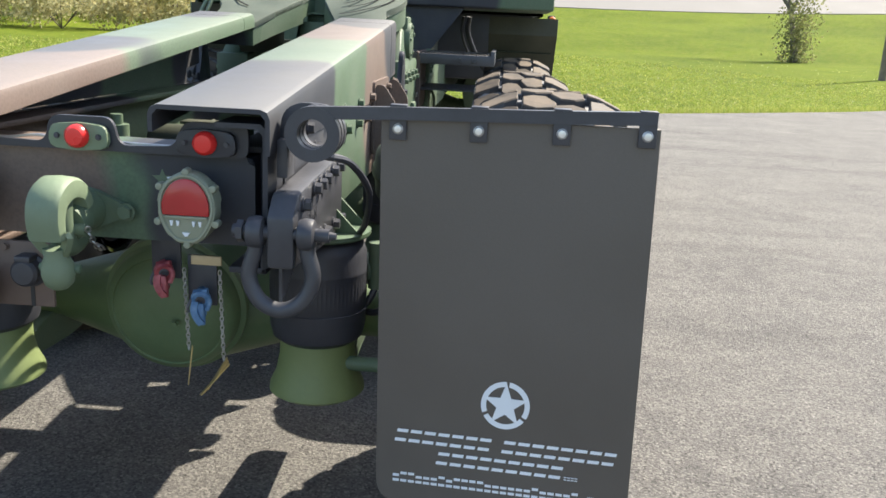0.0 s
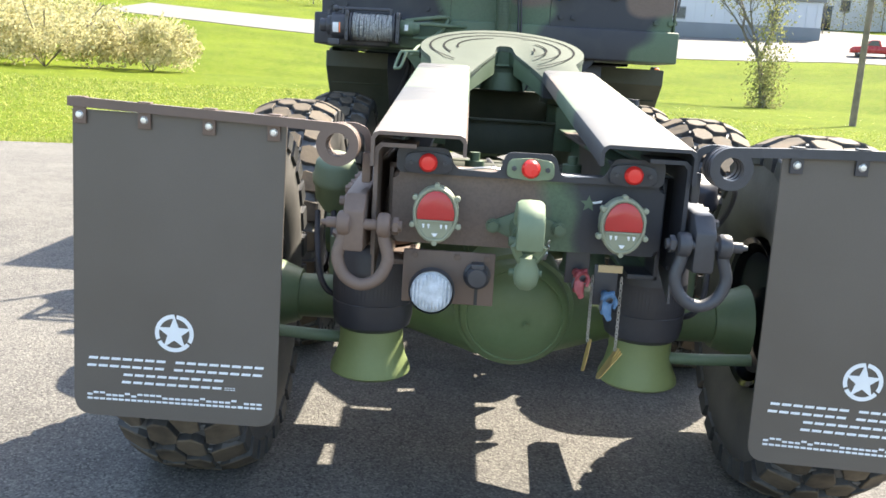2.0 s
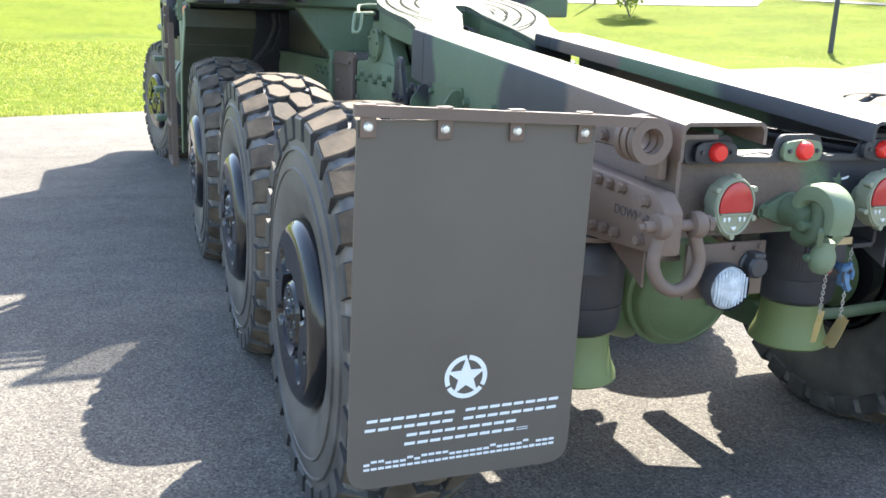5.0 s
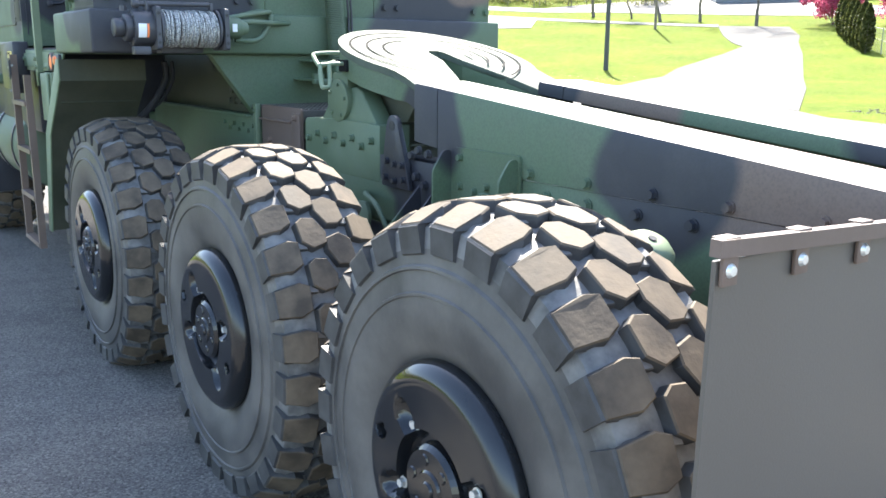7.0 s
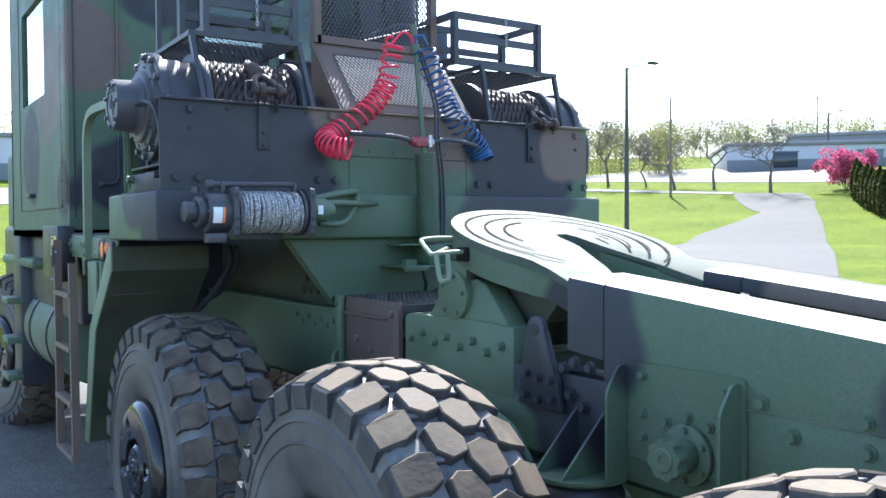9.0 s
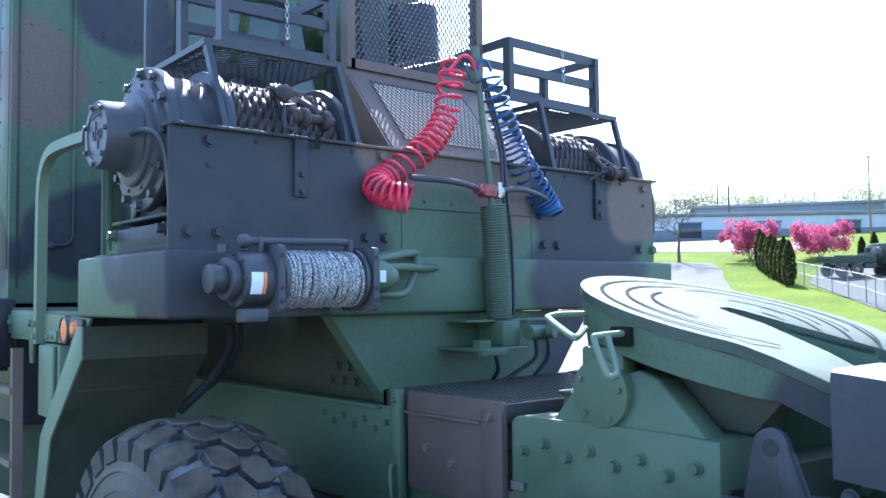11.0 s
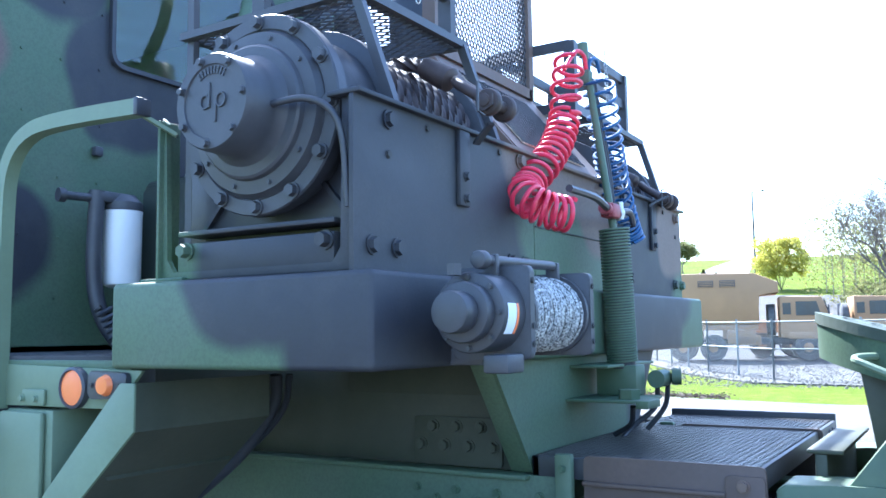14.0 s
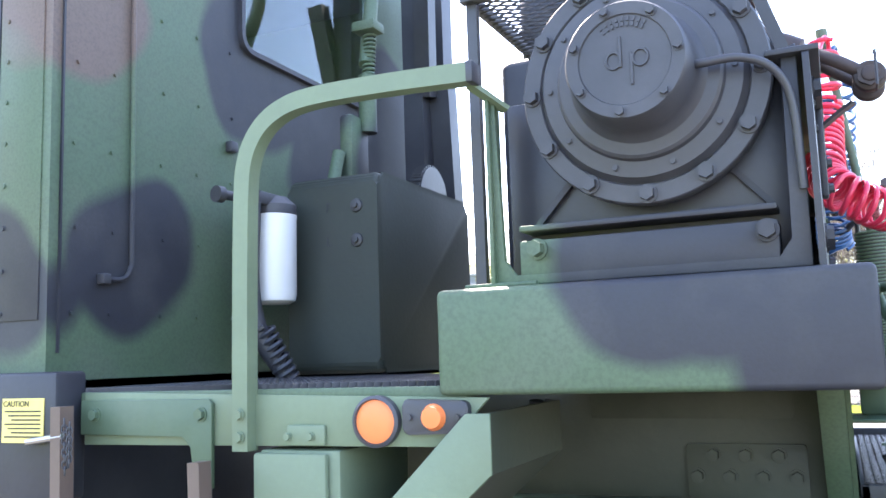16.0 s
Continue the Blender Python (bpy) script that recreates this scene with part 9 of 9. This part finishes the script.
def crate(x, y, z, w, turn):
    m = Matrix.Translation((x, y, z)) @ Matrix.Rotation(radians(turn), 4, "Z")
    t = thing("crate", "tan wooden slatted crate stacked in the compound", "crate", (x, y, z), "crates")
    for k in range(4):
        for yy in (0, 2.0):
            bm = B(-w / 2, w / 2, yy, yy + 0.05, 0.05 + 0.35 * k, 0.3 + 0.35 * k, 0.01)
            bmesh.ops.transform(bm, matrix=m, verts=bm.verts)
            part("board", bm, TAN, t)
    for xx in (-w / 2, w / 2 - 0.1):
        bm = B(xx, xx + 0.1, 0.05, 2.0, 0, 1.45, 0.01)
        bmesh.ops.transform(bm, matrix=m, verts=bm.verts)
        part("end_frame", bm, TAN, t)


crate(69.8, 26.6, land(69.8, 26.6) + 0.06, 3.0, -70)


def car(x, y, turn, paint, label, tall=0.0, pickup=False):
    t, add = vehicle("car", x, y, turn, label, "car", "cars")
    body = add("body", prism(bmesh.new(), [(-2.3, -0.9, 0.35), (2.3, -0.9, 0.35), (2.35, -0.9, 0.75), (2.1, -0.9, 0.95), (1.0, -0.9, 1.02), (-2.25, -0.9, 1.05 + tall * 0.4), (-2.35, -0.9, 0.7)], (0, 1.8, 0), 0.08), paint)
    back = -0.6 if pickup else -2.1
    add("cabin", prism(bmesh.new(), [(back, -0.8, 1.0), (1.05, -0.8, 1.0), (0.45, -0.8, 1.5 + tall), (back + 0.25, -0.8, 1.52 + tall)], (0, 1.6, 0), 0.06), paint)
    for s in (-1, 1):
        add("side_window", prism(bmesh.new(), [(back + 0.2, s * 0.795, 1.08), (0.85, s * 0.795, 1.08), (0.4, s * 0.795, 1.42 + tall), (back + 0.4, s * 0.795, 1.44 + tall)], (0, s * 0.02, 0)), DARK_WINDOW, body)
    add("windscreen", prism(bmesh.new(), [(1.02, -0.7, 1.06), (1.02, 0.7, 1.06), (0.52, 0.7, 1.46 + tall), (0.52, -0.7, 1.46 + tall)], (0.03, 0, 0.02)), DARK_WINDOW, body)
    rolling_gear(add, (1.45, -1.45), 0.34, 0.82)
    return t


car(41.3, 90.5, 160, CAR_RED, "red pickup truck parked on the far road", 0.15, True)
for i, (x, y) in enumerate(((154.1, 62.3), (155.8, 60.7), (154.7, 51.6))):
    car(x, y, 20 + 15 * i, CAR_WHITE if i % 2 == 0 else CAR_RED, "car parked before the blue building", 0.1)

# ---- loose cover: dandelions, stones, grass edge ----
rnd = random.Random(9)
vs, fs = [], []
for _ in range(9000):
    a = rnd.uniform(0, 1)
    k = rnd.randrange(3, 9)
    (xa, ya), (xb, yb) = YARD[k], YARD[k + 1]
    x, y = xa + (xb - xa) * a, ya + (yb - ya) * a
    nx, ny = -(yb - ya), xb - xa
    q = math.hypot(nx, ny)
    o = abs(rnd.gauss(0, 0.35)) - 0.05
    x, y = x + nx / q * o, y + ny / q * o
    z = land(x, y)
    h = rnd.uniform(0.05, 0.14)
    b = rnd.uniform(0, 6.28)
    dx, dy = 0.012 * math.cos(b), 0.012 * math.sin(b)
    i = len(vs)
    vs += [(x - dx, y - dy, z), (x + dx, y + dy, z), (x + rnd.gauss(0, 0.03), y + rnd.gauss(0, 0.03), z + h)]
    fs.append((i, i + 1, i + 2))
for k in range(26000):
    u = rnd.random()
    d = 0.4 + 26 * u * u
    f = rnd.uniform(2.2, 9.4)
    i0 = int(f)
    (xa, ya), (xb, yb) = YARD[i0], YARD[i0 + 1]
    q = math.hypot(xb - xa, yb - ya)
    x, y = xa + (xb - xa) * (f - i0) - (yb - ya) / q * d, ya + (yb - ya) * (f - i0) + (xb - xa) / q * d
    z = land(x, y)
    h, b = rnd.uniform(0.02, 0.055) + 0.0015 * d, rnd.uniform(0, 6.28)
    wd = 0.012 + 0.0012 * d
    for m in range(2):
        b += 1.4
        dx, dy = wd * math.cos(b), wd * math.sin(b)
        i = len(vs)
        vs += [(x - dx, y - dy, z), (x + dx, y + dy, z), (x + rnd.gauss(0, 0.04), y + rnd.gauss(0, 0.04), z + h)]
        fs.append((i, i + 1, i + 2))
edge = raw_part("grass_edge", vs, fs, leaf_material("grass blades", (0.18, 0.25, 0.035), (0.42, 0.43, 0.13)))
tagged(edge, "ragged grass blades over the lawn beside the asphalt", "grass", kind="stuff")
vs, fs = [], []
for _ in range(1100):
    x, y = rnd.uniform(-20, 40), rnd.uniform(13, 45)
    if y < 15.5 + x * 0.55 or (x > 20 and y < 33):
        continue
    z = land(x, y) + rnd.uniform(0.06, 0.1)
    i = len(vs)
    s = rnd.uniform(0.014, 0.026)
    vs += [(x - s, y, z - s * 0.4), (x, y - s, z + s * 0.2), (x + s, y, z + s * 0.4), (x, y + s, z + s * 0.6)]
    fs.append((i, i + 1, i + 2, i + 3))
flowers = raw_part("dandelions", vs, fs, leaf_material("dandelion clocks", (0.75, 0.74, 0.6), (0.8, 0.7, 0.2)))
tagged(flowers, "pale dandelions dotted over the lawn", "flowers", kind="stuff")
vs, fs = [], []
for _ in range(5200):
    x, y = rnd.uniform(22.6, 36), rnd.uniform(-8, 14)
    if x > 31 and y < 6 or y > 14.5 + (x - 22.6) * 0.6:
        continue
    z = land(x, y) + 0.045
    s = rnd.uniform(0.02, 0.055)
    i = len(vs)
    c = [(s * math.cos(q + rnd.uniform(-0.3, 0.3)) * rnd.uniform(0.7, 1.2), s * math.sin(q) * rnd.uniform(0.7, 1.2)) for q in (0, 1.57, 3.14, 4.71)]
    vs += [(x + cx, y + cy, z) for cx, cy in c] + [(x + 0.55 * cx, y + 0.55 * cy, z + s * 0.7) for cx, cy in c]
    fs += [(i + 4, i + 5, i + 6, i + 7)] + [(i + j, i + (j + 1) % 4, i + 4 + (j + 1) % 4, i + 4 + j) for j in range(4)]
stones = raw_part("gravel_stones", vs, fs, leaf_material("pale broken stone", (0.15, 0.14, 0.125), (0.3, 0.285, 0.26)))
tagged(stones, "loose pale broken stone inside the fence", "gravel", kind="stuff")
vs, fs = [], []
for _ in range(900):
    f = rnd.random()
    x, y = 19.3 - 0.6 * f + rnd.gauss(0, 0.16), 10.6 - 2.7 * f + rnd.gauss(0, 0.12)
    z = land(x, y) + abs(rnd.gauss(0, 0.05)) + 0.03
    s = rnd.uniform(0.02, 0.06)
    b = rnd.uniform(0, 3.14)
    i = len(vs)
    dx, dy = s * math.cos(b), s * math.sin(b)
    vs += [(x - dx, y - dy, z), (x + dy * 0.4, y - dx * 0.4, z + 0.02), (x + dx, y + dy, z + 0.01), (x - dy * 0.4, y + dx * 0.4, z - 0.01)]
    fs.append((i, i + 1, i + 2, i + 3))
mulch = raw_part("mulch", vs, fs, leaf_material("dark mulch", (0.03, 0.022, 0.018), (0.12, 0.085, 0.06)))
tagged(mulch, "strip of dark mulch where the lawn meets the asphalt", "mulch", kind="stuff")
